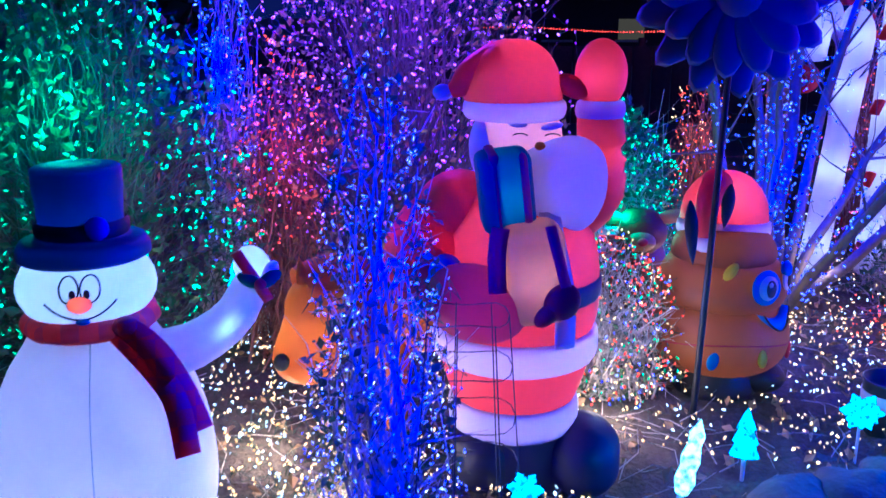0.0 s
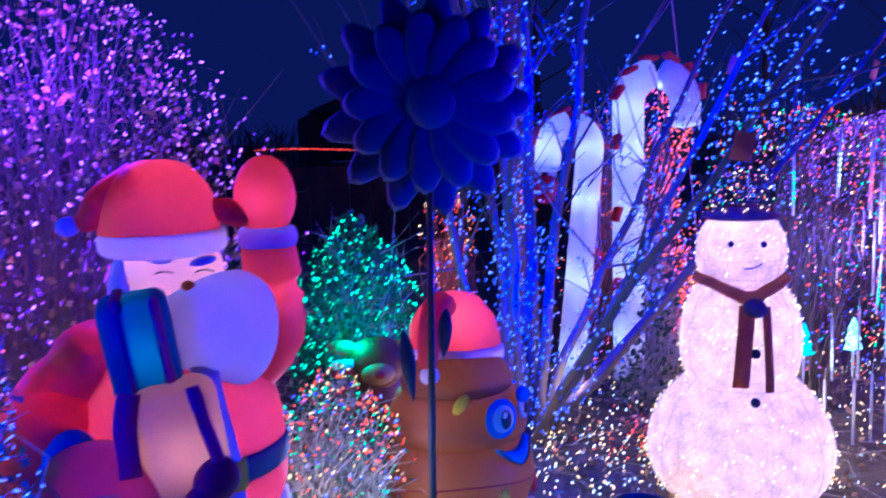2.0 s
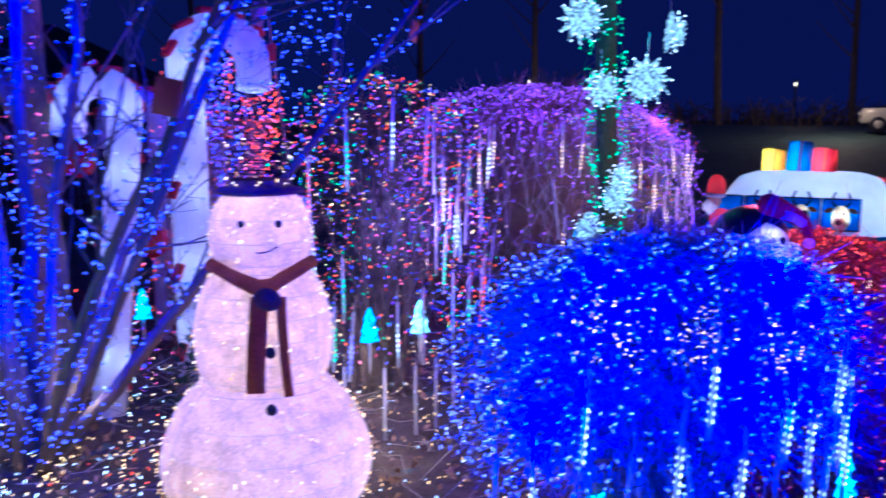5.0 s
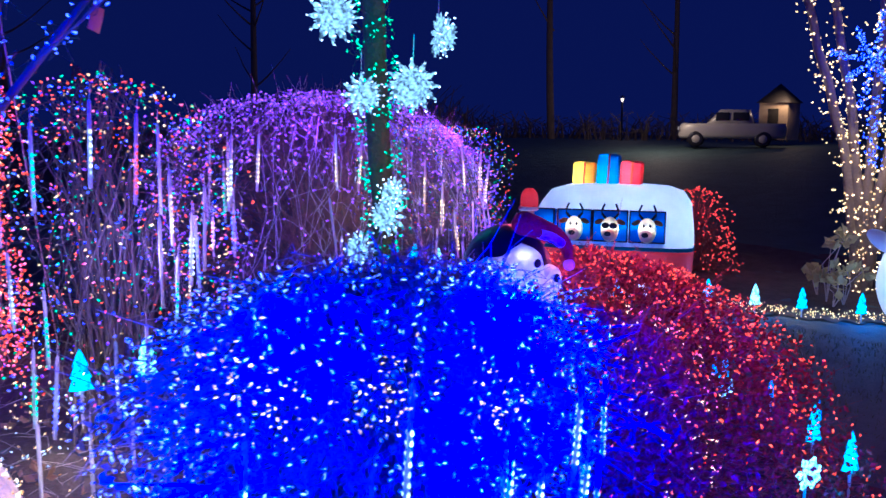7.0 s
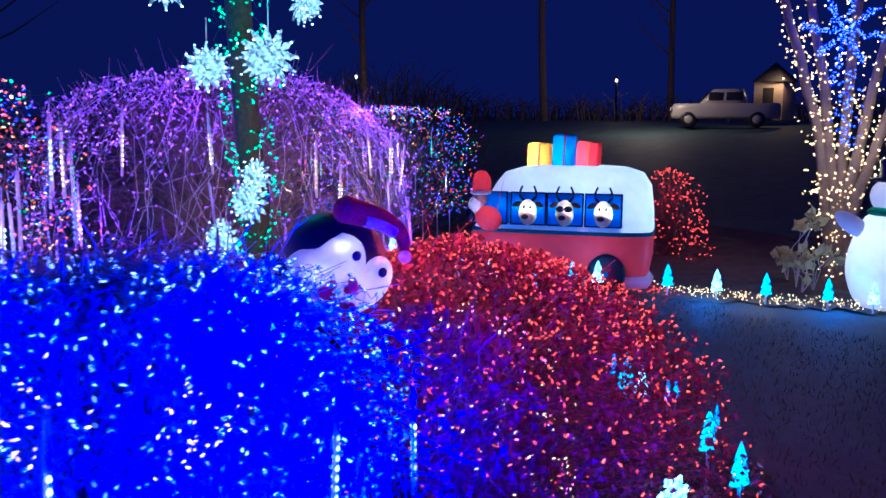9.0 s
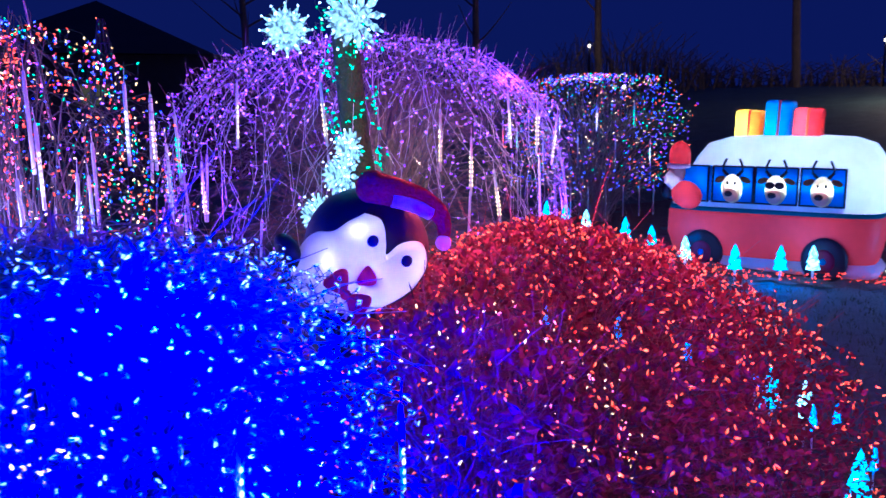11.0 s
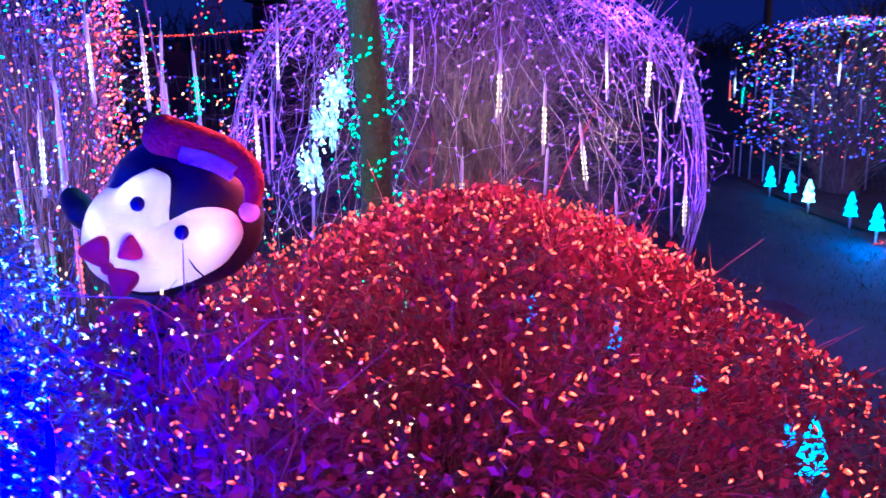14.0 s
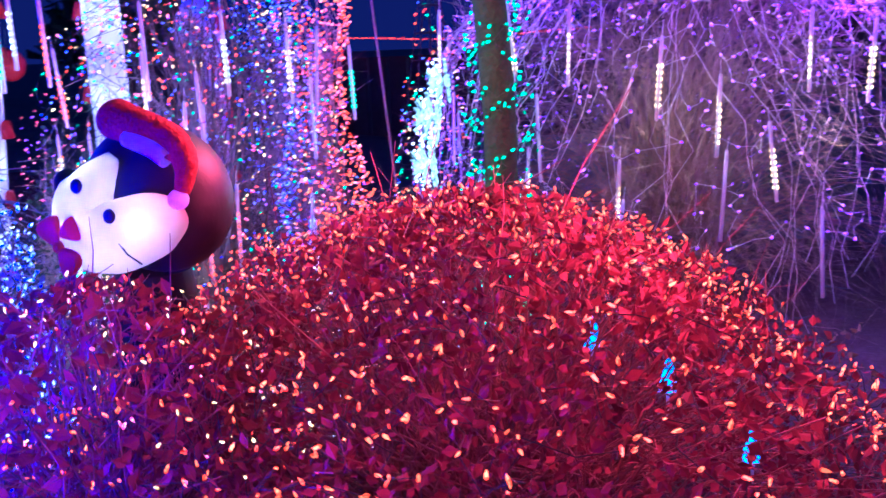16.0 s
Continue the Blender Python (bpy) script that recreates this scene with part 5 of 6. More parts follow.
for x, z in ((2.95, 0.75), (3.08, 0.42), (3.2, 0.62), (3.3, 0.85), (3.42, 0.55), (3.5, 0.3), (3.62, 0.7), (3.75, 0.6), (3.85, 0.34), (3.97, 0.75), (4.05, 0.55), (4.2, 0.4)):
    hang("i", x, 2.74 - 0.54 * math.sqrt(max(0.1, 1 - ((x - 3.63) / 0.86) ** 2)), z, 3)

# ---- purple dome ----
PC = (5.82, 6.05)
pz = gz(*PC)
dome = bush("purple_dome_bush", "large domed bare weeping bush lit purple", PC, 1.41, 1.1, pz, 1.66, domed, 620, M_BARK, 81, low=0.05, droop=0.6, rise=1.25, kids=6, kid_len=0.24, r0=0.0045, r1=0.001, wild=0.04)
pp = shell(4200, PC, 1.43, 1.12, pz + 0.1, 1.71, domed, np.random.default_rng(82), 0.93, 0.0)
ppk = np.random.default_rng(83).uniform(0, 1, len(pp)) < np.clip(((pp[:, 2] - 0.35) / 1.0) ** 1.3, 0.3, 1)
string_lights("purple_string_lights", pp[ppk], [B_PURPLE, B_VIOLET, B_VIOLET], "purple net lights draped over the domed bush", singles=200, near=(5.5, 1, 1), wire=M_WHITEWIRE, wire_gap=0.3, seed=84, size=(0.0074, 0.0135))
spk = []
for p in shell(420, (0, 0), 1.38, 1.08, 0, 1.66 - pz, domed, rt, 0.98, 0.72):
    d = np.array((p[0] * 0.35, p[1] * 0.35, 1.0)) + rt.normal(size=3) * 0.35
    spk.append((np.array([p, p + d * 0.05, p + d * rt.uniform(0.08, 0.17) + rt.normal(size=3) * 0.012]), 0.0022, 0.0009))
tube_part("twig_fringe", spk, M_TWIG, dome, "short bare shoots", 3)["kind"] = "stuff"
vines = []
for i in range(90):
    a = rt.uniform(math.pi, 2 * math.pi) if i < 75 else rt.uniform(0, math.pi)
    p = []
    for u in np.linspace(rt.uniform(0.75, 0.95), rt.uniform(0.0, 0.35), 9):
        a += rt.normal() * 0.05
        k = domed(u) * 1.02
        p.append((1.42 * k * math.cos(a), 1.12 * k * math.sin(a), (1.72 - pz) * u))
    vines.append((np.array(p), 0.0016, 0.0014))
vn = thing("light_cord_net", (PC[0], PC[1], pz), "white light cords trailing down the domed bush", "cord net")
for ln in vines:
    tube_part("cord", [ln], M_WHITEWIRE, vn, "", 4)
for x, y, z in ((4.75, 5.2, 1.42), (5.12, 4.95, 1.42), (5.38, 5.02, 1.40), (5.77, 4.86, 1.26), (6.0, 4.93, 1.1), (6.35, 5.1, 1.35), (6.6, 5.15, 1.3), (6.85, 5.3, 1.2), (6.95, 5.45, 0.55), (5.6, 4.95, 0.75), (4.6, 5.5, 1.0), (4.52, 5.65, 0.7), (6.2, 5.02, 0.9), (5.2, 5.0, 0.8)):
    hang("w", x, y, z, rt.uniform(-8, 8), rt.uniform(0, 360))
for i in range(9):
    a = math.pi + 0.35 * i
    hang("o", PC[0] + 1.22 * math.cos(a), PC[1] + 1.05 * math.sin(a), rt.uniform(0.5, 1.1), rt.uniform(-10, 10))


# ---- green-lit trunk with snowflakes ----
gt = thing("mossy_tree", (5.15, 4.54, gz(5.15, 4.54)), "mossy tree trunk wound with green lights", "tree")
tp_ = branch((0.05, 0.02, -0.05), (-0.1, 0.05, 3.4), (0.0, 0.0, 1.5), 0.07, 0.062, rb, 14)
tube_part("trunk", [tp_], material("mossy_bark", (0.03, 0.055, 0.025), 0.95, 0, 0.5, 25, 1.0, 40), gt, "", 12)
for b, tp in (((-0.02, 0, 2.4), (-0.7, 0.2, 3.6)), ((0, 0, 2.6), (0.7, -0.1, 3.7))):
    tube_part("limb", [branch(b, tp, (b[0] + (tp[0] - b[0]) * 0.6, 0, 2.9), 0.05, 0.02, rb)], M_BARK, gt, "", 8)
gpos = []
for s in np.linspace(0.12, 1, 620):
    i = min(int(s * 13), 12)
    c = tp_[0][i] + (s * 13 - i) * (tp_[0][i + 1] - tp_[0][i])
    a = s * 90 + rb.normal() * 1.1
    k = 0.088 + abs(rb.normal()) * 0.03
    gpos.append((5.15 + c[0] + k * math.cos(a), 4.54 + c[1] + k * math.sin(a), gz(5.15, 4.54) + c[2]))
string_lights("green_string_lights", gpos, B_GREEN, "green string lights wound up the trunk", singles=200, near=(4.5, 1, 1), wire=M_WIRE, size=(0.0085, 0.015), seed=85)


def burst(name, at, size, mat, label, turn=0, tilt=0, arms=12, category="snowflake light"):
    t = thing(name, at, label, category, "snowflake lights", turn=turn, tilt=(tilt, 0))
    part("hub", lathe([(0.0, -0.012), (0.03 * size / 0.12, -0.01), (0.03 * size / 0.12, 0.01), (0.0, 0.012)], 12, rot=(90, 0, 0)), mat, t)
    for layer in range(3 if arms > 8 else 2):
        for k in range(arms):
            a = 2 * math.pi * (k + 0.5 * layer) / arms
            L = size * (1.0, 0.8, 0.55)[layer]
            lean = (0.0, 0.35, 0.8)[layer] if arms > 8 else 0.0
            bm = bmesh.new()
            w = (0.13 if arms > 8 else 0.3) * size
            prof = [(0.15 * L, 0.25 * w), (0.5 * L, 0.45 * w), (0.72 * L, 0.9 * w), (0.8 * L, 0.5 * w), (L, 0.12 * w)]
            up, dn = [], []
            for x, h in prof:
                for s, lst in ((1, up), (-1, dn)):
                    for dy in (-0.004, 0.004):
                        lst.append(bm.verts.new((x * math.cos(a) - s * h * math.sin(a), dy - 0.016 * layer - lean * x, x * math.sin(a) + s * h * math.cos(a))))
            for i in range(len(prof) - 1):
                j = 2 * i
                bm.faces.new((up[j], up[j + 2], dn[j + 2], dn[j]))
                bm.faces.new((up[j + 1], dn[j + 1], dn[j + 3], up[j + 3]))
                bm.faces.new((up[j], up[j + 1], up[j + 3], up[j + 2]))
                bm.faces.new((dn[j], dn[j + 2], dn[j + 3], dn[j + 1]))
            part("arm", bm, mat, t)
    return t


B_FROST = glow("frost_plastic", (0.55, 0.84, 1.0), 0.75, False, True)
for at, sz, tn, tl in (((4.52, 4.16, 1.98), 0.145, -25, 5), ((5.0, 4.13, 1.675), 0.158, -48, 12), ((4.72, 4.2, 1.62), 0.12, -20, 0), ((4.99, 4.3, 0.99), 0.125, -80, -5), ((4.92, 4.45, 0.80), 0.115, -80, 6), ((5.03, 4.3, 1.12), 0.09, -76, 6), ((5.2, 4.15, 1.95), 0.13, 30, 8)):
    b = burst("snowflake_ornament", at, sz * 0.9, B_FROST, "frosted plastic snowflake with cool white leds", tn, tl)
    dots = np.array([(sz * q * math.cos(a), -0.03, sz * q * math.sin(a)) for q, m in ((0.35, 6), (0.62, 12), (0.9, 12)) for a in np.linspace(0, 6.283, m + 1)[:-1]])
    V = np.concatenate([BULB_V * 0.0055 + p * np.array((1, 1 + 0.5 * (k % 3), 1)) for k, p in enumerate(dots)])
    part("led_strip", mesh_of("led_strip", V, [tuple(12 * j + q for q in f) for j in range(len(dots)) for f in BULB_F], HOT[B_WHITE.name]), None, b)["kind"] = "stuff"
    tube_part("hook", [([(0, 0, 0), (0.01, 0.03, sz + 0.1)], 0.0015, 0.0015)], M_WHITEWIRE, b, "", 3)
lamp("snowflake_lamp", (4.8, 3.9, 1.66), (0.4, 0.9, 1.0), 2.0, 0.1)
lamp("snowflake_lamp", (4.85, 4.05, 0.9), (0.4, 0.9, 1.0), 1.2, 0.1)

# ---- red leafy bush ----
RC = (5.38, 3.25)
rz = gz(*RC)
bush("red_leafy_bush", "broad low bush of dark red leaves lit red", RC, 1.26, 1.36, rz, 0.86, tent, 900, M_REDTWIG, 91, low=0.0, leaf=M_LEAF_RED, n_leaf=21000, leaf_size=0.032, kids=4, kid_len=0.13, spread=0.18, r0=0.006)
rq = shell(4700, RC, 1.27, 1.37, rz, 0.88, tent, np.random.default_rng(92), 0.93)
rq = rq[np.random.default_rng(95).uniform(0, 1, len(rq)) < np.clip(0.22 + 0.95 * (rq[:, 2] - 0.1), 0.2, 1)]
string_lights("red_string_lights", rq, [B_RED, B_ORANGE, B_ORANGE], "red string lights over the leafy bush", singles=300, near=(5.3, 1.0, 0.8), wire=M_WIRE, wire_gap=0.3, size=(0.0052, 0.0135), seed=92)
bush("red_leafy_bush", "small bush of dark red leaves below the penguin", (4.68, 2.68), 0.54, 0.42, gz(4.68, 2.68), 0.75, mound, 260, M_REDTWIG, 94, leaf=M_LEAF_RED, n_leaf=3800, leaf_size=0.04)
wq = shell(520, (4.7, 2.66), 0.55, 0.44, -0.1, 0.77, mound, rng, 0.9)
string_lights("warm_string_lights", wq, [B_WARM, B_WARM, B_RED, B_PINK], "warm white string lights below the penguin", singles=160, seed=93, wire=M_WIRE, size=(0.0042, 0.0095))


# ---- penguin ----
PG = (4.607, 3.045)
pgz = gz(*PG)
pg = thing("penguin_inflatable", (*PG, pgz), "black and white inflatable penguin in a santa hat leaning over", "inflatable penguin")
PH = Matrix.Translation((0, 0, 0.896 - pgz)) @ pose(0, 0, 0, -4, 34, -12)


def leaned(bm):
    bmesh.ops.transform(bm, matrix=PH, verts=bm.verts)
    return bm


def pball(r, at, rot=(0, 0, 0)):
    return leaned(ball(r, at, rot, 32, 20))


def puff(outline, c, deep, rim, rings=10):
    """A puffed patch inside a smooth outline of (across, up), bulging towards -y."""
    ring = np.array(curve_pts([(u, 0, w) for u, w in outline + outline[:1]], 72))[:-1]
    bm = bmesh.new()
    rows = []
    for k in range(rings + 1):
        q = math.sin(0.5 * math.pi * k / rings)
        row = []
        for p in ring:
            u, w = c[0] + (p[0] - c[0]) * q, c[1] + (p[2] - c[1]) * q
            y = -(0.165 * math.sqrt(max(0.0, 1 - (u / 0.225) ** 2 - ((w + 0.05) / 0.26) ** 2)) + deep) + rim * q ** 9
            row.append(bm.verts.new((u, y, w)))
        rows.append(row)
    for a, b in zip(rows, rows[1:]):
        for i in range(len(a)):
            n = (i + 1) % len(a)
            bm.faces.new((a[i], a[n], b[n], b[i]))
    bmesh.ops.remove_doubles(bm, verts=bm.verts, dist=1e-5)
    bmesh.ops.recalc_face_normals(bm, faces=bm.faces)
    return leaned(bm)


part("body", lathe(smooth_profile([(0.0, 0.0), (0.12, 0.02), (0.14, 0.25), (0.13, 0.5), (0.12, 0.72), (0.1, 0.9)]), 24, (-0.08, 0.1, 0)), C_BLACK, pg)
hd = part("head", pball((0.2, 0.165, 0.185), (-0.006, 0.055, -0.02)), C_BLACK, pg)
C_FACE = cloth("face_nylon", (0.85, 0.82, 0.80), 0.6)
face = [(-0.10, 0.066), (-0.05, 0.074), (-0.018, 0.035), (0.012, -0.012), (0.035, 0.036), (0.075, 0.068), (0.118, 0.072), (0.157, 0.035), (0.162, -0.02), (0.15, -0.07), (0.10, -0.15), (0.035, -0.215), (-0.06, -0.25), (-0.13, -0.25), (-0.185, -0.19), (-0.198, -0.11), (-0.185, -0.06), (-0.152, -0.03), (-0.13, 0.02)]
part("face_patch", puff(face, (-0.02, -0.08), 0.012, 0.09), C_FACE, hd, "white glowing two-lobed face")
for s in (-1, 1):
    part("eye", pball((0.0165, 0.009, 0.0175), (s * 0.0585, -0.172, 0.0)), C_BLACK, hd, "black round eye")
part("beak", leaned(lathe(smooth_profile([(0.0, -0.006), (0.03, 0.0), (0.026, 0.02), (0.012, 0.05), (0.0, 0.062)], 12), 16, (-0.036, -0.178, -0.098), (0, 90, 18), 0.8)), C_RED, hd, "small red beak")
bw = part("bow_tie", pball((0.016, 0.016, 0.016), (-0.045, -0.16, -0.172)), C_RED, pg, "red bow tie")
for rot in (-62, 118 - 20):
    part("bow_loop", leaned(lathe(smooth_profile([(0.0, 0.0), (0.02, 0.02), (0.04, 0.055), (0.03, 0.072), (0.0, 0.075)], 12), 16, (-0.045, -0.165, -0.172), (0, rot, 0), 0.45)), C_RED, bw)
tube_part("mouth_seam", [([PH @ Vector((0.10, -0.155, -0.05)), PH @ Vector((0.125, -0.143, -0.066)), PH @ Vector((0.15, -0.112, -0.082))], 0.0022, 0.0022)], C_BLACK, hd)
C_PLUSH = material("red_plush", (0.42, 0.016, 0.04), 0.95, 0, 0.35, 60, 0.9, 120, 0.2)
h3 = tube_part("hat", [([PH @ Vector(p) for p in curve_pts([(-0.125, -0.06, 0.138), (-0.1, -0.06, 0.146), (-0.05, -0.055, 0.162), (-0.005, -0.05, 0.174), (0.03, -0.05, 0.182), (0.055, -0.052, 0.183)], 12)], 0.05, 0.038)], C_PLUSH, pg, "dark red plush santa hat", 18)
part("hat_end", pball((0.045, 0.051, 0.05), (-0.12, -0.06, 0.14)), C_PLUSH, h3)
tube_part("hat_tip", [([PH @ Vector(p) for p in curve_pts([(0.045, -0.052, 0.183), (0.09, -0.062, 0.182), (0.125, -0.076, 0.162), (0.148, -0.088, 0.122)], 9)], 0.039, 0.018)], C_PLUSH, h3, "", 14)
tube_part("hat_band", [([PH @ Vector(p) for p in curve_pts([(-0.05, -0.088, 0.135), (-0.01, -0.092, 0.148), (0.03, -0.09, 0.158), (0.075, -0.088, 0.16)], 9)], 0.021, 0.02)], C_FACE, h3, "white hat band", 12)
part("pompom", pball((0.024, 0.024, 0.024), (0.152, -0.095, 0.106)), C_FACE, h3, "white pompom")
part("flipper", pball((0.06, 0.05, 0.034), (-0.222, 0.01, -0.15), (0, 28, 0)), C_BLACK, pg)
part("foot", pball((0.05, 0.04, 0.028), (0.05, -0.17, -0.225), (0, -30, 0)), C_RED, pg, "red foot")
for x, y, z, w, c in ((-0.09, -0.125, 0.0, 0.09, (1, 0.85, 0.86)), (0.09, -0.11, 0.0, 0.085, (1, 0.85, 0.86)), (-0.02, -0.14, -0.09, 0.17, (1, 0.74, 0.5)), (0.05, -0.115, -0.09, 0.08, (1, 0.76, 0.6)), (-0.12, -0.11, -0.11, 0.09, (0.9, 0.75, 1.0))):
    lamp("penguin_lamp", pg.matrix_world @ (PH @ Vector((x, y, z))), c, w, 0.015)


# ---- path lights ----
def tree_light(mat, label):
    t = thing("tree_path_light", (0, 0, -60), label, "path light", "tree path lights")
    part("shade", lathe([(0.0, 0.075), (0.05, 0.08), (0.032, 0.13), (0.043, 0.132), (0.024, 0.18), (0.033, 0.182), (0.012, 0.235), (0.0, 0.26)], 12, squash=0.45), mat, t)
    part("stake", lathe([(0.0, -0.1), (0.006, -0.06), (0.008, 0.06), (0.014, 0.08)], 8), M_PLASTIC, t)
    return t


TL = {"c": tree_light(B_CYAN, "cyan glowing tree-shaped path light"), "w": tree_light(B_ICE, "pale glowing tree-shaped path light")}
for i, (x, y) in enumerate(((9.96, 10.0), (9.98, 9.6), (9.8, 8.93), (9.76, 8.15), (9.62, 7.55), (9.5, 6.92), (9.65, 6.42), (10.1, 6.28), (10.45, 6.2), (10.78, 6.2), (11.1, 5.72), (11.37, 5.27), (11.74, 4.88), (12.1, 4.35), (12.3, 3.95))):
    copy_thing(TL["cw"[i % 3 == 2]], pose(x, y, gz(x, y) + 0.01, 0, 0, -45) @ Matrix.Scale(1.35, 4))
for x, y, z, kd in ((1.03, 2.66, 0.05, "c"), (2.55, 5.6, 0.25, "c"), (3.62, 4.35, 0.28, "w"), (3.35, 4.4, 0.26, "c"), (4.3, 2.4, -0.05, "c"), (6.05, 2.4, -0.1, "c"), (5.85, 2.15, -0.12, "c"), (6.3, 3.0, -0.02, "c"), (6.75, 3.2, -0.22, "w"), (-0.75, 3.0, 0.5, "c")):
    copy_thing(TL[kd], pose(x, y, z, 0, 0, -20))
TL["b"] = tree_light(glow("dim_blue_glow", (0.01, 0.2, 1.0), 2.2, False, True), "dim blue tree-shaped path light among the leaves")
for x, y, z in ((5.63, 3.64, 0.27), (5.85, 3.42, 0.24), (6.05, 3.22, 0.16), (6.24, 3.03, 0.06), (6.46, 2.81, -0.06), (6.12, 2.65, 0.04), (6.15, 2.42, -0.03)):
    copy_thing(TL["b"], pose(x, y, z + 0.04, 0, 0, 10) @ Matrix.Scale(0.55, 4))
for x, y, z, m, sz in ((1.52, 2.86, 0.2, B_CYAN, 0.075), (1.95, 2.82, 0.2, B_CYAN, 0.075), (2.66, 2.98, 0.12, B_ICE, 0.07), (5.27, 2.1, 0.12, B_ICE, 0.07), (0.22, 2.05, 0.36, B_CYAN, 0.05), (3.3, 2.72, 0.12, B_CYAN, 0.06)):
    b = burst("snowflake_path_light", (x, y, z), sz, m, "glowing cyan snowflake on a short stake", -15, 0, 6, "path light")
    tube_part("stake", [([(0, 0.012, -0.02), (0, 0.012, gz(x, y) - z - 0.03)], 0.006, 0.005)], M_PLASTIC, b, "white stake", 6)
wl_ = thing("icicle_path_light", (0.67, 2.27, gz(0.67, 2.27)), "white glowing icicle-shaped path light", "path light", tilt=(0, 10))
part("shade", lathe([(0.02, 0.2), (0.032, 0.24), (0.024, 0.28), (0.03, 0.31), (0.02, 0.36), (0.024, 0.39), (0.0, 0.44)], 10), B_ICE, wl_)
part("stake", lathe([(0.0, -0.06), (0.008, 0.0), (0.012, 0.2)], 8), M_PLASTIC, wl_)
for x, y, k in ((0.67, 2.2, 0.5), (1.03, 2.6, 0.5), (1.52, 2.8, 0.7), (1.95, 2.76, 0.7), (5.3, 2.02, 0.5), (5.85, 2.1, 0.5)):
    lamp("path_lamp", (x, y, gz(x, y) + 0.33), CYAN, 2.2 * k, 0.04)
bk = thing("bucket", (1.76, 3.1, gz(1.76, 3.1)), "black bucket with a grey band standing in the bed", "bucket")
part("body", lathe([(0.0, 0.0), (0.09, 0.0), (0.105, 0.1), (0.112, 0.24), (0.118, 0.25), (0.108, 0.252), (0.1, 0.2), (0.0, 0.2)], 24), material("black_plastic", (0.02, 0.02, 0.025), 0.4), bk)
part("band", lathe([(0.11, 0.14), (0.1135, 0.142), (0.116, 0.2), (0.112, 0.203)], 24), M_PLASTIC, bk, "pale grey band")
# white hose on the mulch
hz_ = thing("white_cable", (3.5, 3.35, gz(3.5, 3.35) + 0.04), "white cable curling over the mulch", "cable")
tube_part("cable", [(curve_pts([(-0.35, -0.35, 0), (-0.2, -0.1, 0.02), (0.0, -0.05, 0.03), (0.2, -0.05, 0.03), (0.25, 0.08, 0.05), (0.14, 0.12, 0.06), (0.05, 0.05, 0.02)], 30), 0.007, 0.007)], M_WHITEWIRE, hz_, "", 7)


# ---- camper van inflatable ----
cy = thing("camper_inflatable", (10.68, 6.89, -0.57), "red and white inflatable camper van carrying santa and reindeer", "inflatable camper")
cy.matrix_world = pose(10.68, 6.89, -0.57, 0, 0, -61) @ Matrix.Diagonal((0.91, 0.92, 1.0, 1.0))
# local x runs from nose (-) to tail (+), -y is the near side


def hull(z_w, bevel=0.14):
    """A rounded hull through (height, half length front, half length rear, half width)."""
    bm = bmesh.new()
    rings = []
    for z, f, b, w in z_w:
        ring = []
        for k in range(32):
            a = 2 * math.pi * k / 32
            c, s = math.cos(a), math.sin(a)
            e = 0.42
            px = math.copysign(abs(c) ** e, c)
            py = math.copysign(abs(s) ** e, s)
            ring.append(bm.verts.new((px * (b if px > 0 else f), py * w, z)))
        rings.append(ring)
    for a, b in zip(rings, rings[1:]):
        for i in range(32):
            bm.faces.new((a[i], a[(i + 1) % 32], b[(i + 1) % 32], b[i]))
    bm.faces.new(rings[0][::-1])
    bm.faces.new(rings[-1])
    return bm


part("lower_body", hull([(0.14, 1.0, 1.0, 0.36), (0.2, 1.1, 1.1, 0.42), (0.4, 1.17, 1.14, 0.46), (0.62, 1.16, 1.15, 0.46), (0.66, 1.14, 1.15, 0.45)]), C_RED, cy, "red lower body")
part("stripe", hull([(0.655, 1.15, 1.155, 0.455), (0.70, 1.145, 1.155, 0.455)]), C_TEAL, cy, "teal waist stripe")
part("upper_body", hull([(0.695, 1.12, 1.15, 0.45), (0.9, 1.02, 1.14, 0.44), (1.2, 0.84, 1.1, 0.41), (1.34, 0.72, 1.0, 0.36), (1.4, 0.5, 0.8, 0.28), (1.42, 0.3, 0.5, 0.15)]), C_WHITE, cy, "white upper body")
part("bumper", hull([(0.06, 1.02, 1.12, 0.4), (0.12, 1.08, 1.16, 0.44), (0.2, 1.02, 1.1, 0.42)]), C_WHITE, cy, "white bumper")
for x in (-0.68, 0.62):
    for s in (-1, 1):
        w = part("wheel", lathe(smooth_profile([(0.0, -0.06), (0.18, -0.06), (0.23, -0.03), (0.23, 0.03), (0.18, 0.06), (0.0, 0.06)], 14), 26, (x, s * 0.42, 0.23), (90, 0, 0)), C_BLACK, cy, "black wheel")
        part("rim", lathe([(0.0, -0.075), (0.09, -0.075), (0.12, -0.06), (0.12, 0.06), (0.09, 0.075), (0.0, 0.075)], 20, (x, s * 0.42, 0.23), (90, 0, 0)), C_MAROON, w, "dull red rim")
        part("hub", lathe([(0.0, -0.085), (0.04, -0.085), (0.05, -0.07), (0.05, 0.07), (0.0, 0.085)], 14, (x, s * 0.42, 0.23), (90, 0, 0)), C_BLUE, w)
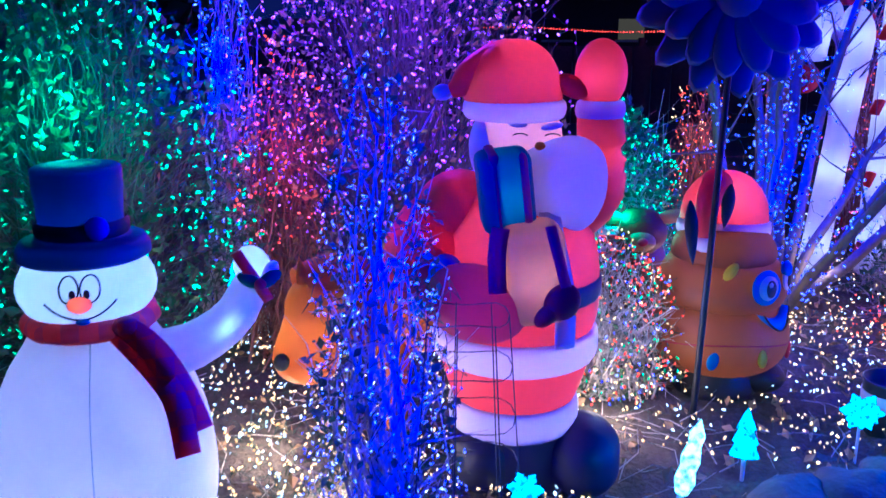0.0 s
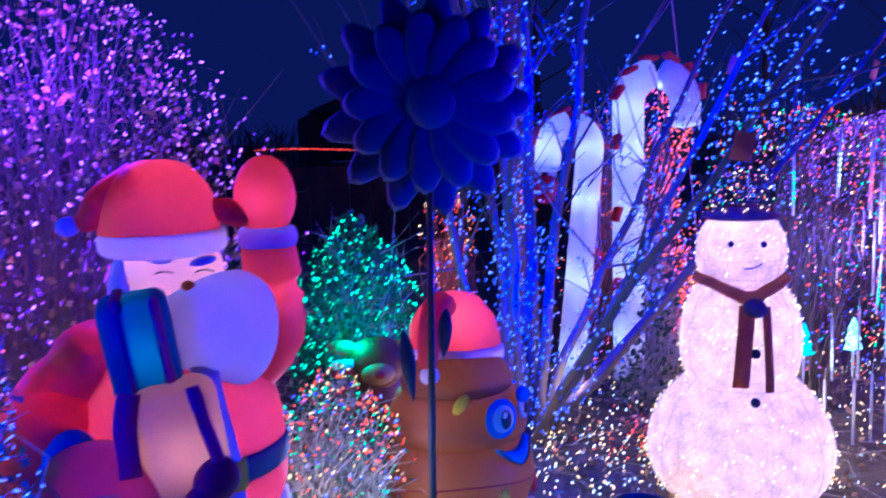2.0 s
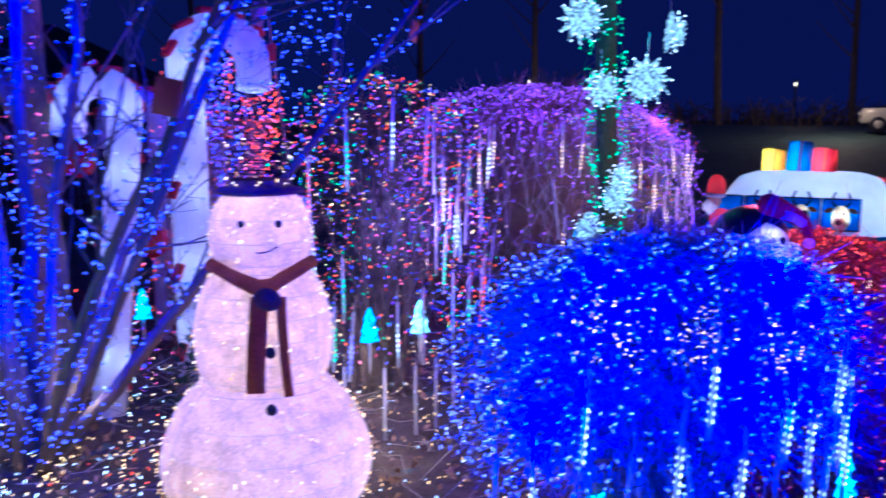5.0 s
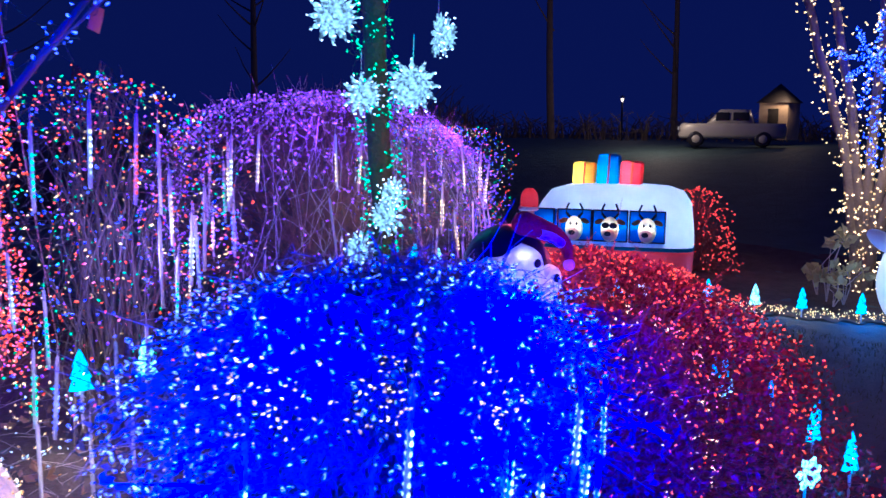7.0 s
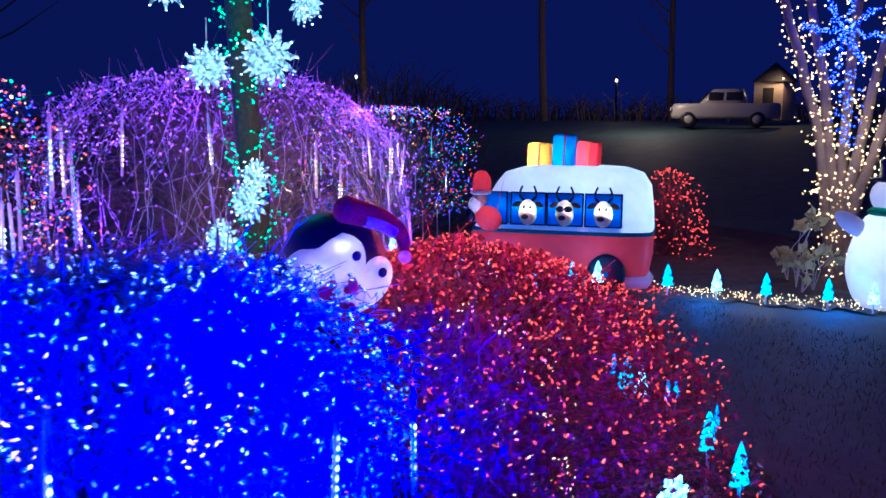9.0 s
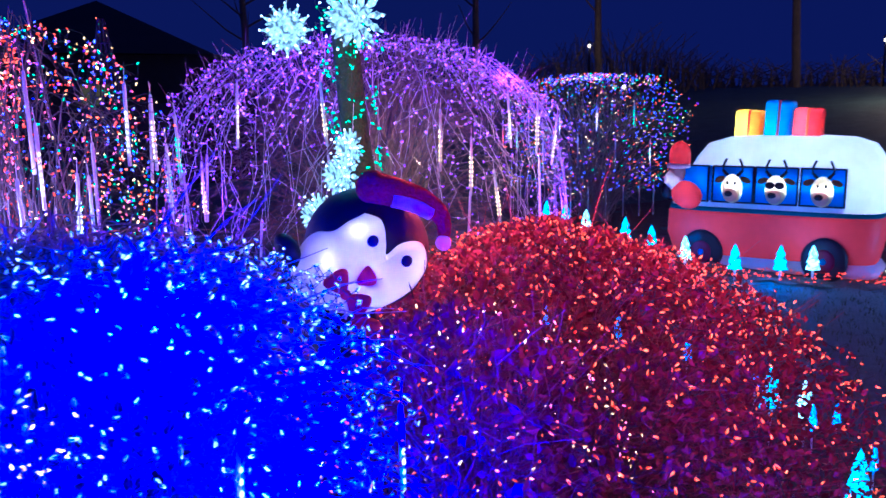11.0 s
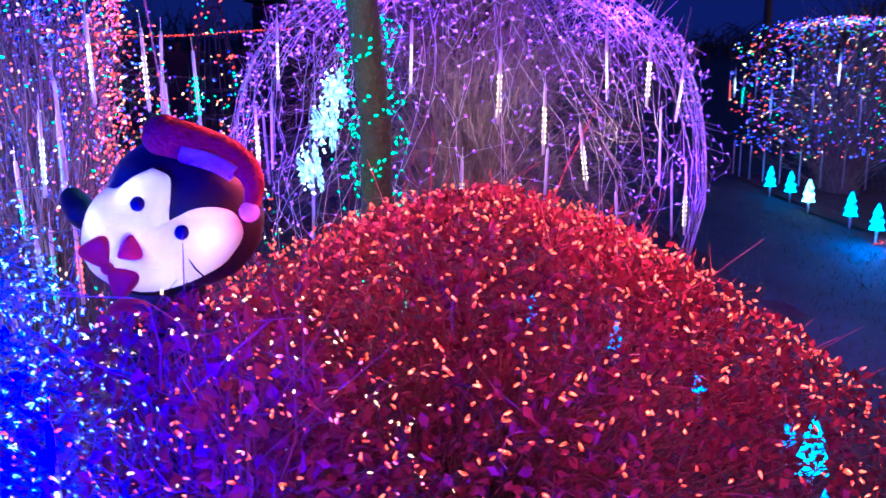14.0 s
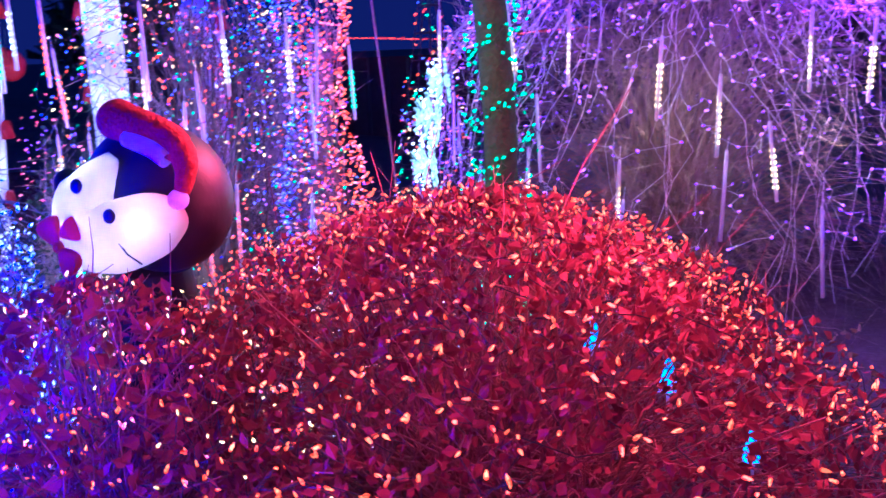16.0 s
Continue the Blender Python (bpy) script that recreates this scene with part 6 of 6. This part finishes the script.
    # one side hangs over the near row of bulbs
for x in (-0.85, -0.36, 0.1, 0.57):
    wd = part("window", box((0.43 if x > -0.8 else 0.5, 0.12, 0.36), (x, -0.39, 0.94), (-5, 0, 0), 0.012), C_BLUE, cy, "blue window panel")
    for dx in (-0.15, 0.15):
        lamp("window_lamp", cy.matrix_world @ Vector((x + dx, -0.39, 0.96)), (0.8, 0.9, 1), 0.9, 0.02)
    for dx, dz, sx, sz in ((0, 0.18, 0.45, 0.018), (0, -0.18, 0.45, 0.018), (0.22, 0, 0.018, 0.37), (-0.22, 0, 0.018, 0.37)):
        part("frame_bar", box((sx, 0.03, sz), (x + dx, -0.445 + dz * 0.09, 0.94 + dz), (-5, 0, 0), 0.004, 1), C_BLACK, wd)
for k, x in enumerate((-0.36, 0.1, 0.57)):
    dh = part("reindeer_head", ball((0.115, 0.05, 0.15), (x, -0.465, 0.9)), cloth("fawn_nylon", (0.85, 0.68, 0.36)), cy, "tan reindeer face in the window")
    part("muzzle", ball((0.08, 0.05, 0.07), (x - 0.01, -0.50, 0.84)), C_SKIN, dh)
    part("nose", ball((0.045, 0.03, 0.03), (x - 0.02, -0.545, 0.855)), C_BLACK, dh)
    for s in (-1, 1):
        part("ear", ball((0.06, 0.02, 0.03), (x + s * 0.14, -0.46, 0.99), (0, s * 20, 0)), C_BROWN, dh)
        tube_part("antler", [(curve_pts([(x + s * 0.05, -0.46, 1.03), (x + s * 0.11, -0.46, 1.1), (x + s * 0.07, -0.46, 1.2)], 6), 0.018, 0.012)], C_BLACK, dh, "", 7)
        if k == 1:
            part("sunglass_lens", ball((0.05, 0.02, 0.035), (x + s * 0.05, -0.515, 0.95)), C_BLACK, dh, "black sunglasses")
        else:
            part("eye", ball((0.012, 0.01, 0.018), (x + s * 0.04, -0.515, 0.96)), C_BLACK, dh)
    lamp("camper_lamp", cy.matrix_world @ Vector((x, -0.465, 0.9)), (1, 0.9, 0.75), 2.6, 0.02)
sd = part("driver_head", ball((0.09, 0.09, 0.11), (-0.98, -0.47, 1.05)), C_SKIN, cy, "santa driver leaning out")
part("beard", ball((0.1, 0.08, 0.12), (-1.02, -0.5, 0.96)), C_WHITE, sd)
part("hat", lathe(smooth_profile([(0.11, 1.13), (0.12, 1.17), (0.11, 1.28), (0.06, 1.35), (0.0, 1.37)]), 18, (-0.96, -0.45, 0)), C_RED, sd, "red hat")
part("fur_band", lathe(smooth_profile([(0.1, 1.09), (0.13, 1.1), (0.132, 1.13), (0.1, 1.15)], 8), 18, (-0.97, -0.45, 0)), C_WHITE, sd)
part("sleeve", ball((0.18, 0.12, 0.14), (-0.86, -0.5, 0.82), (0, 20, 0)), C_RED, sd)
part("mitten", ball((0.07, 0.06, 0.09), (-1.08, -0.52, 0.86)), C_BLACK, sd)
lamp("driver_lamp", cy.matrix_world @ Vector((-0.86, -0.5, 0.84)), (1, 0.8, 0.8), 0.8, 0.03)
lamp("driver_lamp", cy.matrix_world @ Vector((-0.96, -0.45, 1.24)), (1, 0.8, 0.8), 0.5, 0.03)
lamp("driver_lamp", cy.matrix_world @ Vector((-1.02, -0.5, 0.96)), (1, 0.9, 0.9), 0.4, 0.03)
for x, m, hgt, lb in ((-0.3, C_YELLOW, 0.28, "yellow present"), (0.02, C_BLUE, 0.38, "blue present"), (0.32, C_RED, 0.3, "red present")):
    g = part("roof_present", box((0.29, 0.28, hgt), (x, -0.02, 1.39 + hgt / 2), (0, 3, 0), 0.04, 3), m, cy, lb)
    part("ribbon", box((0.03, 0.288, hgt + 0.006), (x + 0.01, -0.02, 1.39 + hgt / 2), (0, 3, 0), 0.01), C_RED if m != C_RED else C_ORANGE, g)
    lamp("present_lamp", cy.matrix_world @ Vector((x, -0.02, 1.53)), (1, 0.95, 0.9), 15, 0.04)
for x, z, w in ((-0.6, 0.42, 7), (0.5, 0.42, 7), (0.8, 1.0, 7), (-0.3, 1.15, 6), (0.3, 1.15, 6)):
    lamp("camper_lamp", cy.matrix_world @ Vector((x, 0.0, z)), (0.9, 0.92, 1.0), w, 0.06)

# ---- things beyond the lawn ----
bush("far_lit_bush", "rounded clipped bush under coloured net lights", (11.1, 10.5), 1.2, 1.2, gz(11.1, 10.5) + 0.45, 1.5, drum, 300, M_TWIG, 95, foot=gz(11.1, 10.5), kid_len=0.3)
lit("multicolour_net_lights", "multicoloured net lights over a rounded bush", (11.1, 10.5), 1.3, 1.3, -0.02, 1.54, drum, 1900, B_MULTI + [B_BLUE, B_BLUE, B_PURPLE], 96, low=0.0, singles=80, size=(0.0105, 0.016))
for i in range(11):
    a = math.pi * 0.9 + 0.18 * i
    hang("rigobiowogi"[i], 11.1 + 1.32 * math.cos(a), 10.5 + 1.32 * math.sin(a), 0.95 + 0.25 * math.sin(3 * i), 0, 30 * i)
    hang("o", 11.1 + 1.25 * math.cos(a + .1), 10.5 + 1.25 * math.sin(a + .1), 0.12)
bush("far_red_bush", "low bush beyond the camper lit red", (13.7, 7.35), 0.75, 0.6, gz(13.7, 7.35), 0.62, mound, 160, M_REDTWIG, 97)
lit("red_net_lights", "red net lights over a low bush", (13.7, 7.35), 0.78, 0.62, gz(13.7, 7.35), 0.65, mound, 360, B_RED, 98, singles=40, size=(0.014, 0.02))
ep = []
for i in range(620):
    s = rng.uniform(0, 1)
    x = float(np.interp(s, (0, 0.12, 0.2, 0.35, 0.65, 1), (9.6, 9.62, 10.05, 11.0, 11.8, 12.9)))
    y = float(np.interp(s, (0, 0.12, 0.2, 0.35, 0.65, 1), (7.5, 6.7, 6.3, 5.95, 4.95, 3.4)))
    ep.append((x + rng.normal() * 0.1, y + rng.normal() * 0.1, gz(x, y) + rng.uniform(0.02, 0.11)))
ep = np.array(ep)
isred = (ep[:, 0] < 11.15)
string_lights("red_ground_lights", ep[isred], B_RED, "red string lights along the bed edge", singles=30, seed=99, size=(0.009, 0.016))
string_lights("warm_ground_lights", ep[~isred], [B_WARM, B_WARM, bulb("lemon_bulb", (1, 0.75, 0.15), (1, 0.85, 0.35), 1.3, 2.8)], "warm string lights along the bed edge", singles=60, seed=100, size=(0.009, 0.016))

wt = thing("wrapped_tree", (14.0, 5.06, gz(14, 5.06)), "multi-stemmed tree wrapped in warm white lights", "tree")
wpos = []
for b, tp, bd_ in (((0, 0.05, 0), (-0.36, 0.92, 4.2), (0, 0.1, 1.5)), ((0.03, 0, 0), (-0.2, 0.62, 4.3), (0, 0.05, 1.6)), ((0.06, 0, 0), (0.05, -0.05, 4.4), (0, 0.0, 1.8)), ((0.03, -0.05, 0), (0.2, -0.62, 4.3), (0, -0.08, 1.5)), ((0, -0.06, 0), (0.4, -1.1, 4.2), (0.05, -0.15, 1.35))):
    ln = branch(b, tp, bd_, 0.085, 0.05, rb, 12)
    tube_part("limb", [ln], M_BARK, wt, "", 9)
    wpos.append(wrap(ln[0] + np.array((14, 5.06, gz(14, 5.06))), 0.09, 250, rb, 0.02))
string_lights("warm_tree_lights", np.concatenate(wpos), B_WARM, "warm white string lights wound round the stems", singles=60, seed=101, size=(0.02, 0.027))
sb = []
for k in range(8):
    a = math.pi * k / 4 + 0.2
    for q in np.linspace(0.05, 0.62 if k % 2 == 0 else 0.45, 44):
        sb.append((13.60 + 0.3 * q * math.cos(a) + rng.normal() * 0.02, 4.96 + q * math.cos(a) + rng.normal() * 0.025, 2.40 + q * math.sin(a) + rng.normal() * 0.025))
for q in np.linspace(0, 1, 60):
    sb.append((13.63 + rng.normal() * 0.05, 4.90 + rng.normal() * 0.08, 1.95 - 0.9 * q))
string_lights("star_burst_lights", sb, B_BLUE, "blue starburst of lights in the wrapped tree", singles=40, seed=102, size=(0.022, 0.03))
lamp("star_lamp", (13.30, 4.96, 2.40), BLUE, 14, 0.1)
s2 = thing("snowman_inflatable", (12.75, 3.98, gz(12.75, 3.98)), "white inflatable snowman with a green scarf", "inflatable snowman", turn=-60)
part("body", lathe(smooth_profile([(0.0, 0.0), (0.28, 0.02), (0.42, 0.3), (0.42, 0.6), (0.3, 0.95), (0.2, 1.05)])), C_WHITE, s2)
part("head", ball((0.24, 0.22, 0.21), (0, 0, 1.24)), C_WHITE, s2)
part("scarf", lathe(smooth_profile([(0.18, 1.02), (0.24, 1.04), (0.25, 1.08), (0.19, 1.12)], 8)), C_GREEN, s2, "green scarf")
part("scarf_tail", ball((0.07, 0.05, 0.2), (0.1, -0.28, 0.92)), C_GREEN, s2)
part("hat", lathe([(0.0, 1.4), (0.25, 1.4), (0.25, 1.43), (0.16, 1.44), (0.16, 1.64), (0.0, 1.65)]), C_BLACK, s2, "black top hat")
part("arm", ball((0.22, 0.1, 0.1), (-0.4, -0.05, 0.92), (0, 35, 0)), C_WHITE, s2)
for z, d in ((0.86, 0.35), (0.6, 0.43), (0.35, 0.43)):
    part("button", ball((0.045, 0.025, 0.045), (0, -d, z)), C_BLACK, s2, "black button")
lamp("far_snowman_lamp", (12.75, 3.98, 0.0), (1, 0.92, 0.85), 9, 0.06)
lamp("far_snowman_lamp", (12.75, 3.98, 0.7), (1, 0.85, 0.7), 3, 0.06)
for x, y, h in ((13.0, 5.1, 0.8), (12.9, 4.85, 0.45), (13.2, 5.3, 0.35), (12.7, 4.9, 0.3)):
    z = gz(x, y)
    p = thing("leafy_plant", (x, y, z), "pale yellowing leafy plant on thin stalks", "plant", "leafy plants")
    rp_ = np.random.default_rng(int(x * 100))
    st = [(np.array([(0, 0, 0), (rp_.normal() * 0.04, rp_.normal() * 0.04, h * 0.6), (rp_.normal() * 0.1, rp_.normal() * 0.1, h)]), 0.008, 0.005) for _ in range(4)]
    for s in st:
        tube_part("stalk", [s], M_TWIG, p, "", 5)
    for s in st:
        part("leaf", leaves(np.repeat(s[0][-1:], 7, 0) + rp_.normal(size=(7, 3)) * 0.03, 0.17, rp_, M_LEAF_PALE, "leaf"), M_LEAF_PALE, p)

# ---- tall pillars of lights behind ----
bush("pillar_bush", "columnar evergreen lit blue and pink", (3.5, 6.5), 0.26, 0.26, gz(3.5, 6.5), 1.95, column, 120, M_TWIG, 111)
pa = shell(1500, (3.52, 6.5), 0.32, 0.3, 0.0, 1.95, column, rng, 0.85)
lefts = pa[:, 0] < 3.47
string_lights("blue_string_lights", pa[lefts], [B_BLUE, B_BLUE, B_PURPLE], "blue string lights on one side of the column", singles=80, size=(0.0105, 0.017), near=(5, 1, 1), seed=112)
string_lights("pink_string_lights", pa[~lefts], [B_RED, B_PINK, B_ORANGE], "pink and red string lights on the column", singles=80, size=(0.0105, 0.017), near=(5, 1, 1), seed=113)
bush("small_lit_conifer", "small conifer lit with many colours", (2.75, 4.9), 0.3, 0.28, gz(2.75, 4.9), 0.9, cone, 90, M_TWIG, 116, leaf=M_LEAF_GREEN, n_leaf=500, leaf_size=0.05)
tc = thing("cone_tree", (4.27, 6.65, gz(4.27, 6.65)), "open wire cone tree with coloured bulbs", "cone tree")
H = 1.95
cl = [(np.array([(0.34 * math.cos(a), 0.34 * math.sin(a), 0), (0.02 * math.cos(a), 0.02 * math.sin(a), H)]), 0.005, 0.004) for a in np.linspace(0, 6.28, 11)[:-1]]
cl += [(np.array([((0.34 - 0.164 * z) * math.cos(a), (0.34 - 0.164 * z) * math.sin(a), z) for a in np.linspace(0, 6.29, 20)]), 0.004, 0.004) for z in np.arange(0.1, 1.9, 0.17)]
for i, ln in enumerate(cl):
    tube_part("rod" if i < 10 else "hoop", [ln], M_METAL, tc, "", 4)
cpos = shell(330, (4.27, 6.65), 0.36, 0.36, gz(4.27, 6.65), gz(4.27, 6.65) + H, cone, rng, 0.97)
string_lights("multicolour_string_lights", cpos, [B_GREEN, B_ORANGE, B_WARM, B_RED, B_BLUE], "multicoloured bulbs wound round the cone tree", singles=80, near=(5, 1, 1), seed=114, size=(0.009, 0.015), wire=M_WIRE)
gy_ = thing("guy_rope", (4.0, 6.6, gz(4, 6.6)), "thin guy rope running up from the bed", "rope")
tube_part("rope", [([(0.05, 0, 0.0), (-0.25, 0.1, 2.9)], 0.006, 0.006)], M_TWIG, gy_, "", 4)

# ---- background ----
fe = thing("far_fence", (2.0, 13.2, gz(2, 13.2)), "dark plank fence at the back of the yard", "fence")
M_FENCE = material("dark_fence", (0.04, 0.035, 0.035), 0.9, 0, 0.4, 12, 0.5, 30)
for i in range(34):
    part("board", box((0.28, 0.03, 1.15), (-5 + 0.3 * i, 0, 0.6), (0, 0, 0), 0.004, 1), M_FENCE, fe)
for x in np.arange(-5, 5.1, 2.0):
    part("post", box((0.1, 0.1, 1.3), (x, 0.07, 0.65), (0, 0, 0), 0.006, 1), M_FENCE, fe)
rl = np.array([(x, 13.05, 1.52 + 0.035 * math.sin(x * 1.7)) for x in np.arange(0.6, 4.6, 0.045)])
string_lights("red_rope_light", rl, B_RED, "red rope light strung along the back of the yard", "rope light", singles=60, size=(0.012, 0.03), wire=M_WIRE, wire_gap=0.2, seed=120)
for i, (x, y, h, w) in enumerate(((-7, 19, 4.5, 1.8), (-12, 12, 4.5, 1.9))):
    t = thing("dark_conifer", (x, y, gz(x, y)), "tall dark conifer against the night sky", "tree", "dark conifers")
    tube_part("trunk", [([(0, 0, -0.1), (0, 0, h)], 0.18, 0.03)], M_BARK, t, "", 8)
    rr = np.random.default_rng(200 + i)
    lv = shell(1400, (0, 0), w, w, 0.9, h, cone, rr, 0.35)
    part("crown", leaves(lv, 0.55, rr, M_LEAF_GREEN, "crown"), M_LEAF_GREEN, t)["kind"] = "stuff"

# bare and evergreen trees on the bank
for i, (x, y, h, w) in enumerate(((22.0, 33, 13, 2.6), (27.0, 31, 14, 2.8), (31.5, 24.5, 15, 3.0), (39, 23, 14, 2.8), (13, 36, 14, 3.0), (44, 12, 15, 3.0))):
    t = thing("bare_tree", (x, y, gz(x, y)), "tall dim bare tree on the bank in the night", "tree", "trees on the bank")
    rr = np.random.default_rng(300 + i)
    tube_part("trunk", [branch((0, 0, -0.2), (rr.normal() * 0.5, rr.normal() * 0.3, h), (rr.normal() * 0.3, 0, h * 0.5), 0.17, 0.05, rr)], M_BARK, t, "", 8)
    for k in range(11):
        a, z = rr.uniform(0, 6.28), h * rr.uniform(0.2, 0.85)
        d = w * rr.uniform(0.5, 1.0)
        ln = branch((0, 0, z), (d * math.cos(a), d * math.sin(a), z + h * 0.12), (0.4 * d * math.cos(a), 0.4 * d * math.sin(a), z + 0.03 * h), 0.05, 0.012, rr, 6)
        tube_part("limb", [ln], M_BARK, t, "", 5)

# added twigs that blur the hard edge between dark bank and sky
rk = np.random.default_rng(350)
sp = []
for i in range(2600):
    a = rk.uniform(-0.1, 1.75)
    d = rk.uniform(38, 52)
    x, y, h = d * math.cos(a) + 2, d * math.sin(a), rk.uniform(0.3, 1.2) + 1.6 * max(0.0, math.sin(9 * a) + 0.4 * math.sin(23 * a)) * rk.uniform(0.3, 1)
    sp.append((np.array([(x, y, gz(x, y) - 0.1), (x + rk.normal() * 0.2, y + rk.normal() * 0.2, gz(x, y) + h * 0.6), (x + rk.normal() * 0.5, y + rk.normal() * 0.5, gz(x, y) + h)]), 0.04, 0.012))
v, f = tubes(sp, 3)
tagged(new("far_thicket", mesh_of("far_thicket", v, f, M_BARK)), "added bare thicket that softens the far edge of the bank", "thicket", kind="stuff")


def lantern(at, height, watts):
    t = thing("yard_lantern", (at[0], at[1], gz(*at)), "small warm lantern on a dark post far off", "lantern", "far lanterns")
    part("post", lathe([(0.0, -0.1), (0.05, -0.1), (0.04, height - 0.2), (0.06, height - 0.14), (0.0, height - 0.13)], 8), M_METAL, t)
    part("globe", ball((0.06, 0.06, 0.08), (0, 0, height - 0.04), (0, 0, 0), 12, 8), glow("lantern_glass", (1.0, 0.7, 0.35), 2.4, False), t, "glowing warm globe")
    part("cap", lathe([(0.12, height + 0.08), (0.06, height + 0.13), (0.0, height + 0.17)], 10), M_METAL, t)
    lamp("lantern_light", (at[0], at[1] - 0.25, gz(*at) + height), (1, 0.6, 0.3), watts, 0.1)


lantern((22.2, 23.5), 1.0, 14)
lantern((25.2, 29.4), 2.2, 16)
lantern((34.0, 22.6), 1.7, 16)

# pickup on the bank
tk = thing("pickup_truck", (30.6, 15.75, gz(30.6, 15.75)), "pale parked pickup truck on the bank", "pickup truck", turn=118)
M_CAR = material("pale_car_paint", (0.5, 0.46, 0.42), 0.35, 0.1, 0.1, 3)
M_GLASS = material("dark_glass", (0.02, 0.02, 0.03), 0.1)
part("body", hull([(0.4, 2.5, 2.3, 0.85), (0.55, 2.55, 2.35, 0.9), (0.95, 2.55, 2.3, 0.92), (1.1, 2.5, 2.2, 0.9)]), M_CAR, tk)
part("cab", hull([(1.05, 1.1, 1.1, 0.86), (1.4, 1.02, 0.8, 0.8), (1.75, 0.9, 0.45, 0.72)]), M_CAR, tk)
for s in (-1, 1):
    for x, w in ((0.32, 0.62), (-0.5, 0.72)):
        part("side_window", box((w, 0.03, 0.38), (x, s * 0.815, 1.42), (s * 8, 0, 0), 0.02), M_GLASS, tk)
    for x in (-1.5, 1.5):
        w = part("wheel", lathe(smooth_profile([(0.0, -0.1), (0.3, -0.1), (0.37, -0.05), (0.37, 0.05), (0.3, 0.1), (0.0, 0.1)], 12), 22, (x, s * 0.8, 0.37), (90, 0, 0)), M_METAL, tk)
        part("rim", lathe([(0.0, -0.11), (0.18, -0.11), (0.2, -0.09), (0.2, 0.09), (0.18, 0.11), (0.0, 0.11)], 16, (x, s * 0.8, 0.37), (90, 0, 0)), M_CAR, w)
part("windscreen", box((0.03, 1.3, 0.5), (0.86, 0, 1.4), (0, -32, 0), 0.01), M_GLASS, tk)
for s in (-1, 1):
    part("headlight", box((0.06, 0.3, 0.18), (2.32, s * 0.6, 0.85), (0, 0, 0), 0.03), M_PLASTIC, tk)
hs = thing("lit_shed", (33.5, 15.3, gz(33.5, 15.3)), "small shed with a warm lit gable front", "shed")
part("wall", box((2.0, 2.2, 1.9), (0, 0, 0.95), (0, 0, 0), 0.01), material("cream_board", (0.55, 0.42, 0.28), 0.7, 0, 0.2, 6), hs)
part("roof", lathe([(1.75, 1.9), (0.0, 2.9)], 4, (0, 0, 0), (0, 0, 45)), M_FENCE, hs, "dark pitched roof")
part("door", box((0.03, 0.8, 1.6), (-1.01, 0, 0.8), (0, 0, 0), 0.01), M_FENCE, hs)
hs.scale = (0.5, 0.5, 0.72)
lamp("shed_lamp", (32.6, 14.7, 2.9), (1, 0.55, 0.22), 40, 0.1)
tk.scale = (0.74, 0.74, 0.74)
# added lamp without a fitting, brightens the truck
lamp("street_light", (27.8, 17.0, 2.6), (1, 0.62, 0.32), 130, 0.15)
hw = thing("house", (7.2, 34, gz(7.2, 34) - 0.5), "dark low house far behind with one lit window", "house")
M_HOUSE = material("dark_siding", (0.05, 0.05, 0.06), 0.85, 0, 0.3, 5)
part("wall", box((9, 6, 3.0), (0, 0, 1.5), (0, 0, 0), 0.02), M_HOUSE, hw)
part("roof", lathe([(6.6, 3.0), (0.0, 5.0)], 4, (0, 0, 0), (0, 0, 45), 0.7), M_FENCE, hw)
for x, m in ((-3.2, M_GLASS), (-0.6, glow("lit_window", (0.9, 0.7, 0.4), 0.05, False)), (3.0, M_GLASS)):
    wq_ = part("window", box((0.9, 0.08, 0.7), (x, -3.03, 1.7), (0, 0, 0), 0.01), m, hw)
    part("sill", box((1.1, 0.16, 0.08), (x, -3.08, 1.3), (0, 0, 0), 0.01), M_PLASTIC, wq_)
